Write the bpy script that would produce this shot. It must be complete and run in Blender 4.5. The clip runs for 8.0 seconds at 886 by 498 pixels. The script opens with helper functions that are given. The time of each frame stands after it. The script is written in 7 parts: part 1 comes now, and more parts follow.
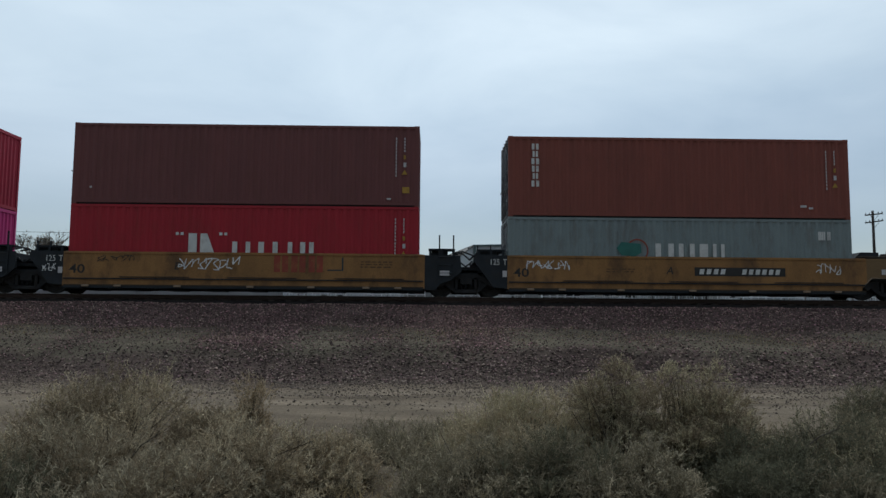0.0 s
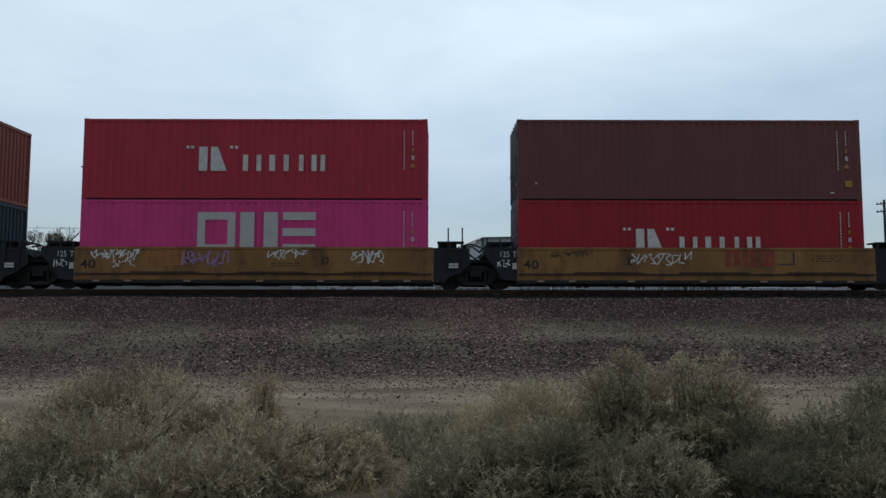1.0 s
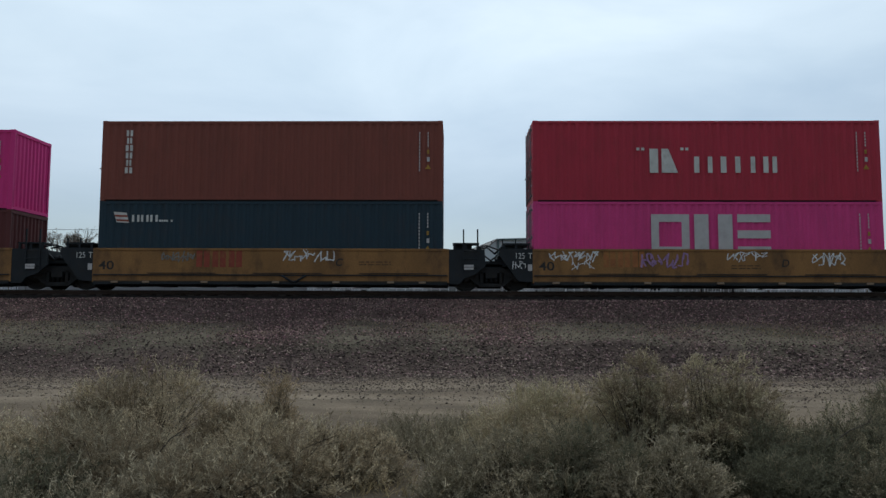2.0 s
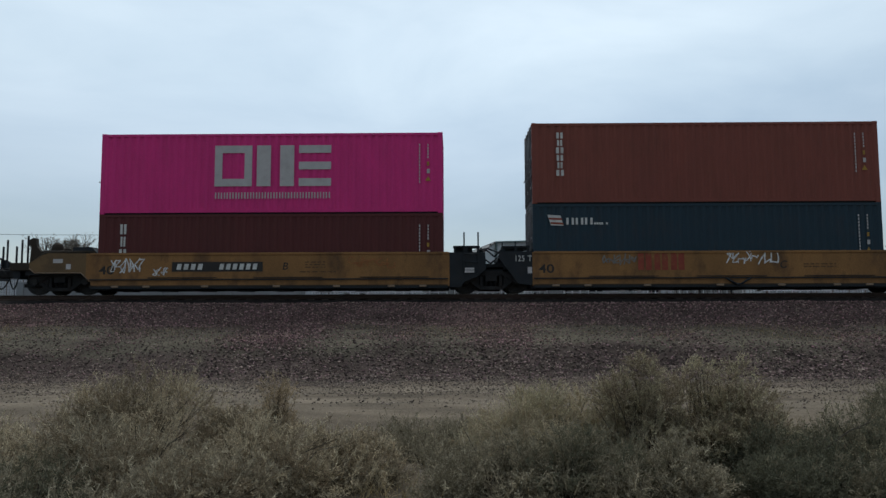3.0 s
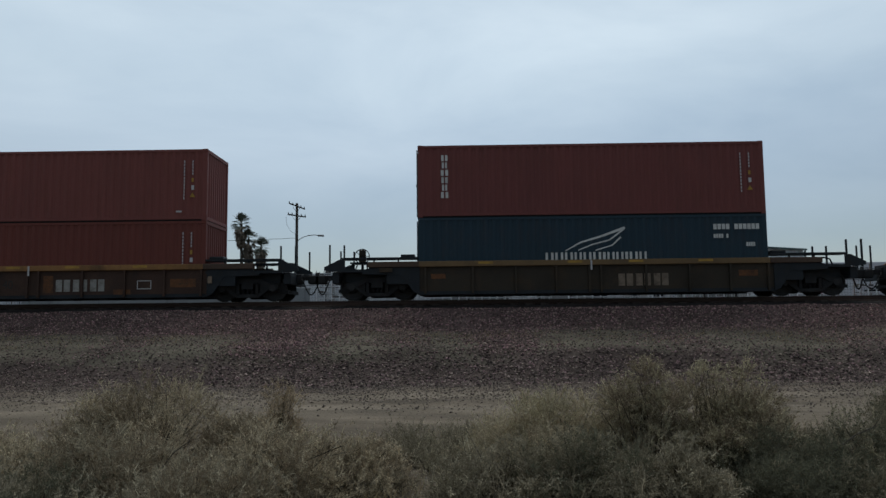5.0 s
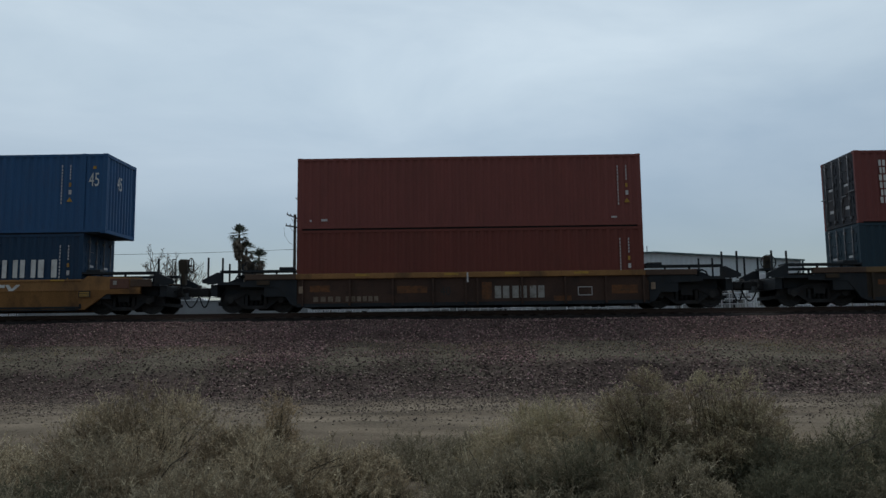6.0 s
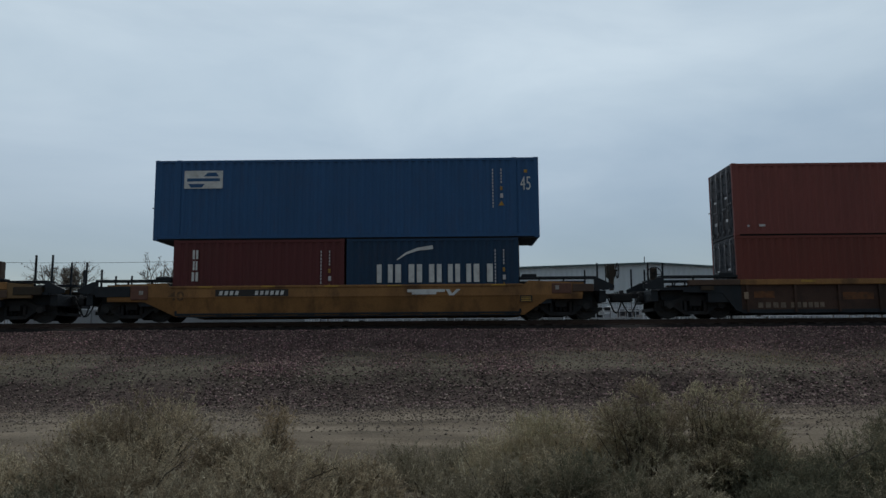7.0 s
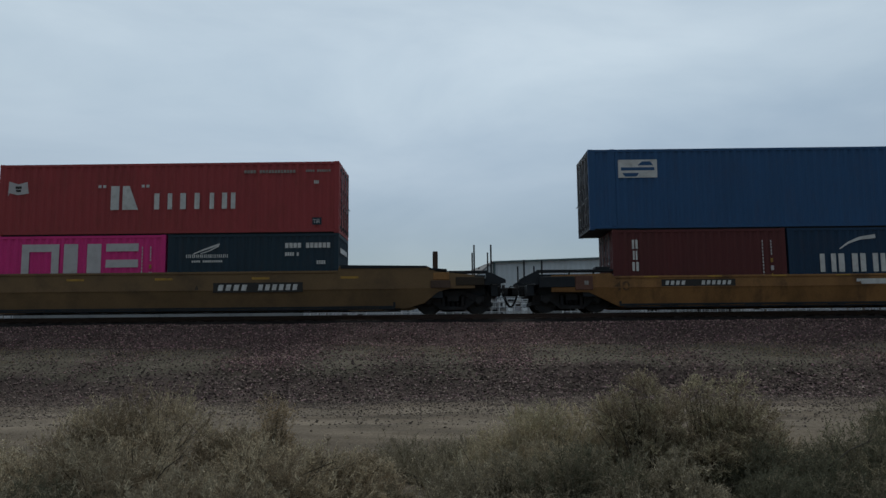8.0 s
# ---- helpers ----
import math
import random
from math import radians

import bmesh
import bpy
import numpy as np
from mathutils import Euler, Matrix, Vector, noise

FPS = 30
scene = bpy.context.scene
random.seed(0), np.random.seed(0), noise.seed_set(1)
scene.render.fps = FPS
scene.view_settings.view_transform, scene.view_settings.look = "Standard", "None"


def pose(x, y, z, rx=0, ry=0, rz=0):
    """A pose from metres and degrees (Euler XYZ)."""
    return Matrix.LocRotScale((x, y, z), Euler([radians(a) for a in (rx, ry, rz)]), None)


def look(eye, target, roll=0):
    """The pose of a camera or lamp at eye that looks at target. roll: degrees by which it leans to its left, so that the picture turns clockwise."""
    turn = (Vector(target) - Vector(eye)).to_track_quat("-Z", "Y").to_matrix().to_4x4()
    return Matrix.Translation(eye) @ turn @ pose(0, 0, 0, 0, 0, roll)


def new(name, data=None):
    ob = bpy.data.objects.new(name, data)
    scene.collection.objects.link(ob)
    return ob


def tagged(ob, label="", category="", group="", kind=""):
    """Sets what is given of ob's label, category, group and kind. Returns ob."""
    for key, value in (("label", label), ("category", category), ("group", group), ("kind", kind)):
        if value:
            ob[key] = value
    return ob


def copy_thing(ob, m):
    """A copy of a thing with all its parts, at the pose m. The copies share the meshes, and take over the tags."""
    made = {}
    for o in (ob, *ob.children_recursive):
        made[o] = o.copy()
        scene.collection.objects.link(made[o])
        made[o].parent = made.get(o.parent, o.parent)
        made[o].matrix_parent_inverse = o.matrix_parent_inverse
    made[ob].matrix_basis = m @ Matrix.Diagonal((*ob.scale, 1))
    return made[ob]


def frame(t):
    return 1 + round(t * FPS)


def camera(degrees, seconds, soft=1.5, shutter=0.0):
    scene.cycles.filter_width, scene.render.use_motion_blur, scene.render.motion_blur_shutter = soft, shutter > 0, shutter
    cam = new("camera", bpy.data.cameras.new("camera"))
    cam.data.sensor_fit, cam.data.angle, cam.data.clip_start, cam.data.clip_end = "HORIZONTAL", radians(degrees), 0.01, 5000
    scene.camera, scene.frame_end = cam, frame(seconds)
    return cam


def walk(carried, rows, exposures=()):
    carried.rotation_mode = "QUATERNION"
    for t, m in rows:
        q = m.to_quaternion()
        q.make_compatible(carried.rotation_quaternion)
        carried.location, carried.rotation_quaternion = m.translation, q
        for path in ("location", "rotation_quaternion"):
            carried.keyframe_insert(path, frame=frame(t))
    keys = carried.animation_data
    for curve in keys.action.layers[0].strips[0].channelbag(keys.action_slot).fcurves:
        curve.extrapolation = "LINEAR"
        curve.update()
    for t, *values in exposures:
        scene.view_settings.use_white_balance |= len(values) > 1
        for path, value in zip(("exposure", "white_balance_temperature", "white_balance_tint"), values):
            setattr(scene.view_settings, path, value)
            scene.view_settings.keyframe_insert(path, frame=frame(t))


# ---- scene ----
# The camera stands on the roadside at eye height; the train passes along x.
EYE = 1.6
cam = camera(60.96, 8.0, soft=1.45)
TURNS = ((0, -0.860, 5.204, -0.475), (0.2, -0.655, 5.109, -0.394), (0.5, -0.425, 4.978, -0.339), (0.7, -0.407, 5.163, -0.287),
         (0.8, -0.283, 4.969, -0.213), (1, -0.167, 4.648, -0.084), (1.1, -0.353, 4.917, -0.097), (1.2, -0.071, 4.580, -0.111),
         (1.3, 0.463, 4.580, 0.007), (1.4, 0.744, 4.652, -0.194), (1.5, 0.960, 4.769, -0.326), (1.7, 0.836, 4.499, -0.284),
         (2, 0.937, 4.757, -0.196), (2.2, 0.667, 4.760, 0.031), (3.3, 1.007, 5.038, 0.282), (3.5, 1.148, 5.003, 0.355),
         (3.8, 1.144, 4.974, 0.492), (4, 1.134, 5.055, 0.497), (4.2, 1.171, 5.271, 0.581), (4.5, 1.161, 5.328, 0.585),
         (4.7, 1.164, 5.331, 0.565), (5.8, 1.162, 6.133, 0.667), (6, 1.029, 6.270, 0.653), (6.2, 1.037, 6.328, 0.666),
         (6.5, 1.001, 6.835, 0.521), (6.7, 0.842, 6.750, 0.487), (7, 0.812, 6.998, 0.390), (7.3, 0.814, 6.907, 0.494),
         (7.5, 0.886, 6.766, 0.475), (7.7, 0.667, 6.683, 0.470), (7.8, 0.770, 6.688, 0.483), (8, 0.725, 6.515, 0.532))
walk(cam, [(t, pose(0, 0, EYE, 90 + p, r, y)) for t, y, p, r in TURNS],
     exposures=[(0, -0.09), (1, -0.03), (2, 0.03), (3.5, -0.08), (4.5, -0.21), (6.5, -0.37), (8, -0.43)])

# ---- world and sun: an overcast winter sky ----
SUN_UP, SUN_TURN = 60, 2      # the sun stands behind the clouds beyond the train
world = bpy.data.worlds.new("overcast_sky")
scene.world = world
world.use_nodes = True
wn, wl = world.node_tree.nodes, world.node_tree.links
wn.clear()


def wnode(kind, **values):
    n = wn.new(kind)
    for k, v in values.items():
        n.inputs[k].default_value = v
    return n


sky = wn.new("ShaderNodeTexSky")
sky.sky_type = "NISHITA"
sky.sun_disc = False
sky.sun_elevation, sky.sun_rotation = radians(SUN_UP), radians(SUN_TURN)
sky.dust_density, sky.air_density = 0.2, 1.0
sky_bg = wnode("ShaderNodeBackground", Strength=0.05)
coord = wn.new("ShaderNodeTexCoord")
stretch = wnode("ShaderNodeMapping")
stretch.inputs["Scale"].default_value = (1.0, 1.0, 3.0)
stretch.inputs["Location"].default_value = (0.35, 0.1, 0.2)
clouds = wnode("ShaderNodeTexNoise", Scale=2.1, Detail=6.0, Roughness=0.52, Distortion=0.35)
ramp = wn.new("ShaderNodeValToRGB")
ramp.color_ramp.elements[0].position, ramp.color_ramp.elements[0].color = 0.32, (0.458, 0.548, 0.582, 1)
ramp.color_ramp.elements[1].position, ramp.color_ramp.elements[1].color = 0.66, (0.713, 0.80, 0.802, 1)
# the cloud cover is lit from the sun's side and dims away from it
sunward = wn.new("ShaderNodeVectorMath")
sunward.operation = "DOT_PRODUCT"
sunward.inputs[1].default_value = (-0.10, 0.62, 0.78)
veil = wn.new("ShaderNodeMapRange")
veil.interpolation_type = "SMOOTHSTEP"
veil.inputs["From Min"].default_value, veil.inputs["From Max"].default_value = -0.35, 0.95
veil.inputs["To Min"].default_value, veil.inputs["To Max"].default_value = 0.20, 0.85
cloud_bg = wnode("ShaderNodeBackground")
both = wn.new("ShaderNodeAddShader")
out = wn.new("ShaderNodeOutputWorld")
wl.new(coord.outputs["Generated"], stretch.inputs["Vector"])
wl.new(coord.outputs["Generated"], sunward.inputs[0])
wl.new(sunward.outputs["Value"], veil.inputs["Value"])
# and it is greyer towards the horizon
rise = wn.new("ShaderNodeSeparateXYZ")
low = wn.new("ShaderNodeMapRange")
low.interpolation_type = "SMOOTHSTEP"
low.inputs["From Min"].default_value, low.inputs["From Max"].default_value = 0.02, 0.36
low.inputs["To Min"].default_value, low.inputs["To Max"].default_value = 0.31, 1.06
dim = wn.new("ShaderNodeMath")
dim.operation = "MULTIPLY"
wl.new(coord.outputs["Generated"], rise.inputs[0])
wl.new(rise.outputs["Z"], low.inputs["Value"])
wl.new(veil.outputs["Result"], dim.inputs[0])
wl.new(low.outputs["Result"], dim.inputs[1])
wl.new(dim.outputs[0], cloud_bg.inputs["Strength"])
wl.new(stretch.outputs["Vector"], clouds.inputs["Vector"])
wl.new(clouds.outputs["Fac"], ramp.inputs["Fac"])
haze = wn.new("ShaderNodeMapRange")
haze.inputs["From Min"].default_value, haze.inputs["From Max"].default_value = 0.30, 0.03
tint = wn.new("ShaderNodeMix")
tint.data_type, tint.blend_type = "RGBA", "MULTIPLY"
tint.inputs["B"].default_value = (0.99, 0.98, 1.09, 1)
wl.new(rise.outputs["Z"], haze.inputs["Value"])
wl.new(haze.outputs["Result"], tint.inputs["Factor"])
wl.new(ramp.outputs["Color"], tint.inputs["A"])
wl.new(tint.outputs["Result"], cloud_bg.inputs["Color"])
wl.new(sky.outputs["Color"], sky_bg.inputs["Color"])
wl.new(sky_bg.outputs[0], both.inputs[0])
wl.new(cloud_bg.outputs[0], both.inputs[1])
wl.new(both.outputs[0], out.inputs["Surface"])

sun = new("sun", bpy.data.lights.new("sun", "SUN"))
sun.data.energy, sun.data.angle, sun.data.color = 0.98, radians(28), (1.0, 0.96, 0.9)
sun.matrix_world = look((60 * math.sin(radians(SUN_TURN)), 60 * math.cos(radians(SUN_TURN)), 60 * math.tan(radians(SUN_UP))), (0, 0, 0))

# ---- plan ----
TRACK_Y = 27.54      # middle of the track
RAIL_Z = 2.33        # top of the rails
SPEED, GAIN = 15.3736, 0.0214


def gone(t):
    """How far the train has gone after t seconds."""
    return SPEED * t + GAIN * t * t / 2


# ---- materials ----
def material(name, colour, rough=0.6, metal=0.0, vary=0.25, scale=3.0, grain=60.0, bump=0.15, dirt=None, dirt_amount=0.4,
             streak=(1, 1, 1), spec=0.4, island=0.0, random_tone=0.0, second=None):
    """A painted, worn or earthen surface: colour, mottling at two scales, dirt with its own shape, fine relief."""
    m = bpy.data.materials.new(name)
    m.use_nodes = True
    nodes, links = m.node_tree.nodes, m.node_tree.links
    b = nodes["Principled BSDF"]
    b.inputs["Metallic"].default_value = metal
    b.inputs["Specular IOR Level"].default_value = spec
    tc = nodes.new("ShaderNodeTexCoord")
    mp = nodes.new("ShaderNodeMapping")
    mp.inputs["Scale"].default_value = streak
    links.new(tc.outputs["Object"], mp.inputs["Vector"])
    big = nodes.new("ShaderNodeTexNoise")
    big.inputs["Scale"].default_value, big.inputs["Detail"].default_value = scale, 6
    fine = nodes.new("ShaderNodeTexNoise")
    fine.inputs["Scale"].default_value, fine.inputs["Detail"].default_value = grain, 3
    links.new(mp.outputs["Vector"], big.inputs["Vector"])
    links.new(tc.outputs["Object"], fine.inputs["Vector"])
    tone = nodes.new("ShaderNodeMapRange")
    tone.inputs["From Min"].default_value, tone.inputs["From Max"].default_value = 0.25, 0.75
    tone.inputs["To Min"].default_value, tone.inputs["To Max"].default_value = 1 - vary, 1 + vary
    links.new(big.outputs["Fac"], tone.inputs["Value"])
    speck = nodes.new("ShaderNodeMapRange")
    speck.inputs["From Min"].default_value, speck.inputs["From Max"].default_value = 0.3, 0.7
    speck.inputs["To Min"].default_value, speck.inputs["To Max"].default_value = 1 - vary * 0.6, 1 + vary * 0.6
    links.new(fine.outputs["Fac"], speck.inputs["Value"])
    mul = nodes.new("ShaderNodeMath")
    mul.operation = "MULTIPLY"
    links.new(tone.outputs["Result"], mul.inputs[0])
    links.new(speck.outputs["Result"], mul.inputs[1])
    value = mul.outputs[0]
    for amount, kind, socket in ((island, "ShaderNodeNewGeometry", "Random Per Island"), (random_tone, "ShaderNodeObjectInfo", "Random")):
        if amount:
            g = nodes.new(kind)
            r = nodes.new("ShaderNodeMapRange")
            r.inputs["To Min"].default_value, r.inputs["To Max"].default_value = 1 - amount, 1 + 1.6 * amount
            skew = nodes.new("ShaderNodeMath")
            skew.operation = "POWER"
            skew.inputs[1].default_value = 1.8
            links.new(g.outputs[socket], skew.inputs[0])
            links.new(skew.outputs[0], r.inputs["Value"])
            k = nodes.new("ShaderNodeMath")
            k.operation = "MULTIPLY"
            links.new(value, k.inputs[0])
            links.new(r.outputs["Result"], k.inputs[1])
            value = k.outputs[0]
    base = nodes.new("ShaderNodeVectorMath")
    base.operation = "SCALE"
    base.inputs[0].default_value = colour
    if second:
        g = nodes.new("ShaderNodeNewGeometry")
        times = nodes.new("ShaderNodeMath")
        times.operation = "MULTIPLY"
        times.inputs[1].default_value = 17.3
        rest = nodes.new("ShaderNodeMath")
        rest.operation = "FRACT"
        blend = nodes.new("ShaderNodeMix")
        blend.data_type = "RGBA"
        blend.inputs["A"].default_value, blend.inputs["B"].default_value = (*colour, 1), (*second, 1)
        links.new(g.outputs["Random Per Island"], times.inputs[0])
        links.new(times.outputs[0], rest.inputs[0])
        links.new(rest.outputs[0], blend.inputs["Factor"])
        links.new(blend.outputs["Result"], base.inputs[0])
    links.new(value, base.inputs["Scale"])
    colour_out = base.outputs["Vector"]
    if dirt:
        spots = nodes.new("ShaderNodeTexNoise")
        spots.inputs["Scale"].default_value, spots.inputs["Detail"].default_value = scale * 1.7, 8
        spots.inputs["Roughness"].default_value = 0.65
        links.new(mp.outputs["Vector"], spots.inputs["Vector"])
        fac = nodes.new("ShaderNodeMapRange")
        fac.inputs["From Min"].default_value, fac.inputs["From Max"].default_value = 0.5, 0.72
        fac.inputs["To Max"].default_value = dirt_amount
        links.new(spots.outputs["Fac"], fac.inputs["Value"])
        mix = nodes.new("ShaderNodeMix")
        mix.data_type = "RGBA"
        links.new(fac.outputs["Result"], mix.inputs["Factor"])
        links.new(colour_out, mix.inputs["A"])
        mix.inputs["B"].default_value = (*dirt, 1)
        colour_out = mix.outputs["Result"]
    links.new(colour_out, b.inputs["Base Color"])
    gloss = nodes.new("ShaderNodeMapRange")
    gloss.inputs["To Min"].default_value, gloss.inputs["To Max"].default_value = max(0.05, rough - 0.12), min(1, rough + 0.12)
    links.new(big.outputs["Fac"], gloss.inputs["Value"])
    links.new(gloss.outputs["Result"], b.inputs["Roughness"])
    if bump:
        bp = nodes.new("ShaderNodeBump")
        bp.inputs["Strength"].default_value, bp.inputs["Distance"].default_value = bump, 0.02
        links.new(fine.outputs["Fac"], bp.inputs["Height"])
        links.new(bp.outputs["Normal"], b.inputs["Normal"])
    return m


RUST = (0.09, 0.04, 0.022)


def paint(name, colour, vary=0.10, dirt=RUST, amount=0.35, rough=0.62):
    return material(name, colour, rough, vary=vary, scale=0.9, grain=25, bump=0.05, dirt=dirt, dirt_amount=0.65 * amount, streak=(1.6, 1.6, 0.5), spec=0.28)


RED = paint("red_container_paint", (0.365, 0.0222, 0.0345))
RED_BRIGHT = paint("bright_red_container_paint", (0.452, 0.037, 0.066))
RED_FADED = paint("faded_red_container_paint", (0.345, 0.057, 0.060), amount=0.4)
MAGENTA = paint("magenta_container_paint", (0.69, 0.041, 0.232), amount=0.15)
MAGENTA_DULL = paint("dull_magenta_container_paint", (0.67, 0.060, 0.24), amount=0.2)
BROWN = paint("brown_container_paint", (0.166, 0.060, 0.058), amount=0.35)
BROWN_ORANGE = paint("rust_brown_container_paint", (0.225, 0.066, 0.049), amount=0.35)
BROWN_DARK = paint("dark_brown_container_paint", (0.108, 0.0282, 0.0282), amount=0.3)
BROWN_RED = paint("red_brown_container_paint", (0.158, 0.043, 0.033), amount=0.3)
# BROWN_RED lightened: the upper box's purplish sky sheen is put into the colour
BROWN_RED_SHEEN = paint("sheen_red_brown_container_paint", (0.202, 0.062, 0.053), amount=0.35)
NAVY = paint("dark_blue_container_paint", (0.0195, 0.042, 0.060), amount=0.25)
BLUE = paint("blue_container_paint", (0.030, 0.094, 0.212), amount=0.2)
BLUE_DEEP = paint("deep_blue_container_paint", (0.014, 0.043, 0.088), amount=0.2)
# dark door ends: their shade and blue sky tint are put into the paint
DOOR_GREY = paint("shaded_grimy_door_paint", (0.025, 0.027, 0.035), amount=0.5)
GREY = paint("grey_container_paint", (0.208, 0.250, 0.252), amount=0.6)
YELLOW = material("yellow_car_paint", (0.262, 0.130, 0.045), 0.6, vary=0.3, scale=0.8, grain=30, bump=0.08, dirt=(0.07, 0.038, 0.022), dirt_amount=0.85, streak=(1.2, 1.2, 0.6), spec=0.3)
YELLOW_DIRTY = material("grimy_yellow_car_paint", (0.174, 0.108, 0.051), 0.65, vary=0.22, scale=0.7, grain=30, bump=0.08, dirt=(0.09, 0.06, 0.035), dirt_amount=0.8, streak=(0.8, 1, 0.9), spec=0.3)
GRIME = material("rusty_brown_car_paint", (0.042, 0.033, 0.024), 0.75, vary=0.3, scale=0.8, grain=30, bump=0.1, dirt=(0.085, 0.05, 0.028), dirt_amount=0.5, spec=0.25)
BLACK = material("dark_painted_steel", (0.023, 0.027, 0.032), 0.6, vary=0.3, scale=2.0, grain=40, bump=0.1, dirt=(0.03, 0.025, 0.02), dirt_amount=0.5, spec=0.2)
STEEL = material("dark_cast_steel", (0.030, 0.030, 0.031), 0.75, 0.0, vary=0.3, scale=3.0, grain=50, bump=0.15, dirt=(0.03, 0.018, 0.012), dirt_amount=0.5, spec=0.15)
RAIL_STEEL = material("rusty_rail_steel", (0.06, 0.035, 0.026), 0.6, 0.3, vary=0.25, scale=2.0, grain=40, bump=0.1)
RAIL_HEAD = material("polished_rail_head", (0.30, 0.29, 0.28), 0.35, 0.9, vary=0.2, scale=1.0, grain=30, bump=0.03)
WHITE_MARK = material("white_marking_paint", (0.62, 0.62, 0.60), 0.6, vary=0.15, scale=2.5, grain=40, bump=0.03, dirt=(0.25, 0.2, 0.18), dirt_amount=0.45)
GREY_MARK = material("pale_grey_marking_paint", (0.52, 0.50, 0.50), 0.6, vary=0.10, scale=2.5, grain=40, bump=0.03, dirt=(0.3, 0.22, 0.24), dirt_amount=0.3)
GREY_DULL = material("dull_grey_marking_paint", (0.30, 0.285, 0.26), 0.7, vary=0.25, scale=4, grain=40, bump=0.03, dirt=(0.08, 0.06, 0.04), dirt_amount=0.7)
YELLOW_MARK = material("yellow_marking_paint", (0.42, 0.24, 0.04), 0.6, vary=0.2, scale=3, grain=40, bump=0.03, dirt=(0.12, 0.07, 0.03), dirt_amount=0.7)
BLACK_MARK = material("black_marking_paint", (0.025, 0.022, 0.02), 0.6, vary=0.2, scale=3, grain=40, bump=0.03)
RED_MARK = material("dull_red_marking_paint", (0.27, 0.05, 0.03), 0.65, vary=0.2, scale=3, grain=40, bump=0.03, dirt=(0.3, 0.16, 0.05), dirt_amount=0.6)
GREEN_MARK = material("green_marking_paint", (0.03, 0.15, 0.125), 0.6, vary=0.2, scale=3, grain=40, bump=0.03)
SPRAY = material("white_spray_paint", (0.70, 0.70, 0.70), 0.7, vary=0.3, scale=6, grain=60, bump=0.02)
SPRAY_PURPLE = material("purple_spray_paint", (0.36, 0.22, 0.40), 0.7, vary=0.3, scale=6, grain=60, bump=0.02)
BALLAST = material("ballast_stone", (0.212, 0.115, 0.123), 0.9, vary=0.25, scale=1.0, grain=20, bump=0.3, island=0.72, spec=0.2, second=(0.19, 0.145, 0.115))
BALLAST_DARK = material("weathered_ballast_stone", (0.168, 0.105, 0.107), 0.9, vary=0.25, scale=1.0, grain=20, bump=0.3, island=0.78, spec=0.2, second=(0.18, 0.145, 0.115))
ROAD_STONE = material("dusty_road_stone", (0.165, 0.125, 0.108), 0.9, vary=0.25, scale=1.0, grain=20, bump=0.2, island=0.55, spec=0.2, second=(0.20, 0.165, 0.13))
TIE = material("creosoted_wooden_tie", (0.045, 0.036, 0.03), 0.9, vary=0.2, scale=3, grain=40, bump=0.2, dirt=(0.1, 0.08, 0.07), dirt_amount=0.6, spec=0.2)
PALE_STONE = material("pale_pebble", (0.24, 0.21, 0.17), 0.9, vary=0.25, scale=1.0, grain=20, bump=0.2, island=0.5, spec=0.2)
BARK = material("grey_brush_stem", (0.075, 0.062, 0.048), 0.9, vary=0.25, scale=8, grain=80, bump=0.2, spec=0.15, island=0.3)
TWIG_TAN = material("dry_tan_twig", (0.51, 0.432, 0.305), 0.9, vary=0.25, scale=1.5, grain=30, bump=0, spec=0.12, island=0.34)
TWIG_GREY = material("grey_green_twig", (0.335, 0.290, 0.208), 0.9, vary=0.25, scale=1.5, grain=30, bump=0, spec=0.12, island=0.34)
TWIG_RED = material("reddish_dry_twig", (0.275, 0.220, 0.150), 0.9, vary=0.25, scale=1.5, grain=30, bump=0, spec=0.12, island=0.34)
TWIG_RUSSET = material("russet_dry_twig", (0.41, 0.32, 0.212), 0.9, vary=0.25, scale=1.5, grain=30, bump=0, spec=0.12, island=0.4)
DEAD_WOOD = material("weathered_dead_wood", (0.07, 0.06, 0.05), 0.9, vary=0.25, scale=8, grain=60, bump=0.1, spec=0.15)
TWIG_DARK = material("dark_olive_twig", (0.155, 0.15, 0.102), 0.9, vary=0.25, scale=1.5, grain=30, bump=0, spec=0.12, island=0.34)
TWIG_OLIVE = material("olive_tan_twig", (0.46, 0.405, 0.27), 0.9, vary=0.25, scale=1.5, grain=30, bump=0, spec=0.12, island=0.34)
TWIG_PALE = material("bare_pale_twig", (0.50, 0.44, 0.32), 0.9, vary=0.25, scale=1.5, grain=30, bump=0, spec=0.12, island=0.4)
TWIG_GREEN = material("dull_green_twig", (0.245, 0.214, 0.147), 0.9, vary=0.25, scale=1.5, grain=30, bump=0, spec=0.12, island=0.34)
def thin(m, share=0.35):
    """Lets light pass through thin leaves and stalks."""
    nodes, links = m.node_tree.nodes, m.node_tree.links
    b = nodes["Principled BSDF"]
    t = nodes.new("ShaderNodeBsdfTranslucent")
    links.new(b.inputs["Base Color"].links[0].from_socket, t.inputs["Color"])
    mix = nodes.new("ShaderNodeMixShader")
    mix.inputs[0].default_value = share
    links.new(b.outputs[0], mix.inputs[1])
    links.new(t.outputs[0], mix.inputs[2])
    links.new(mix.outputs[0], nodes["Material Output"].inputs["Surface"])


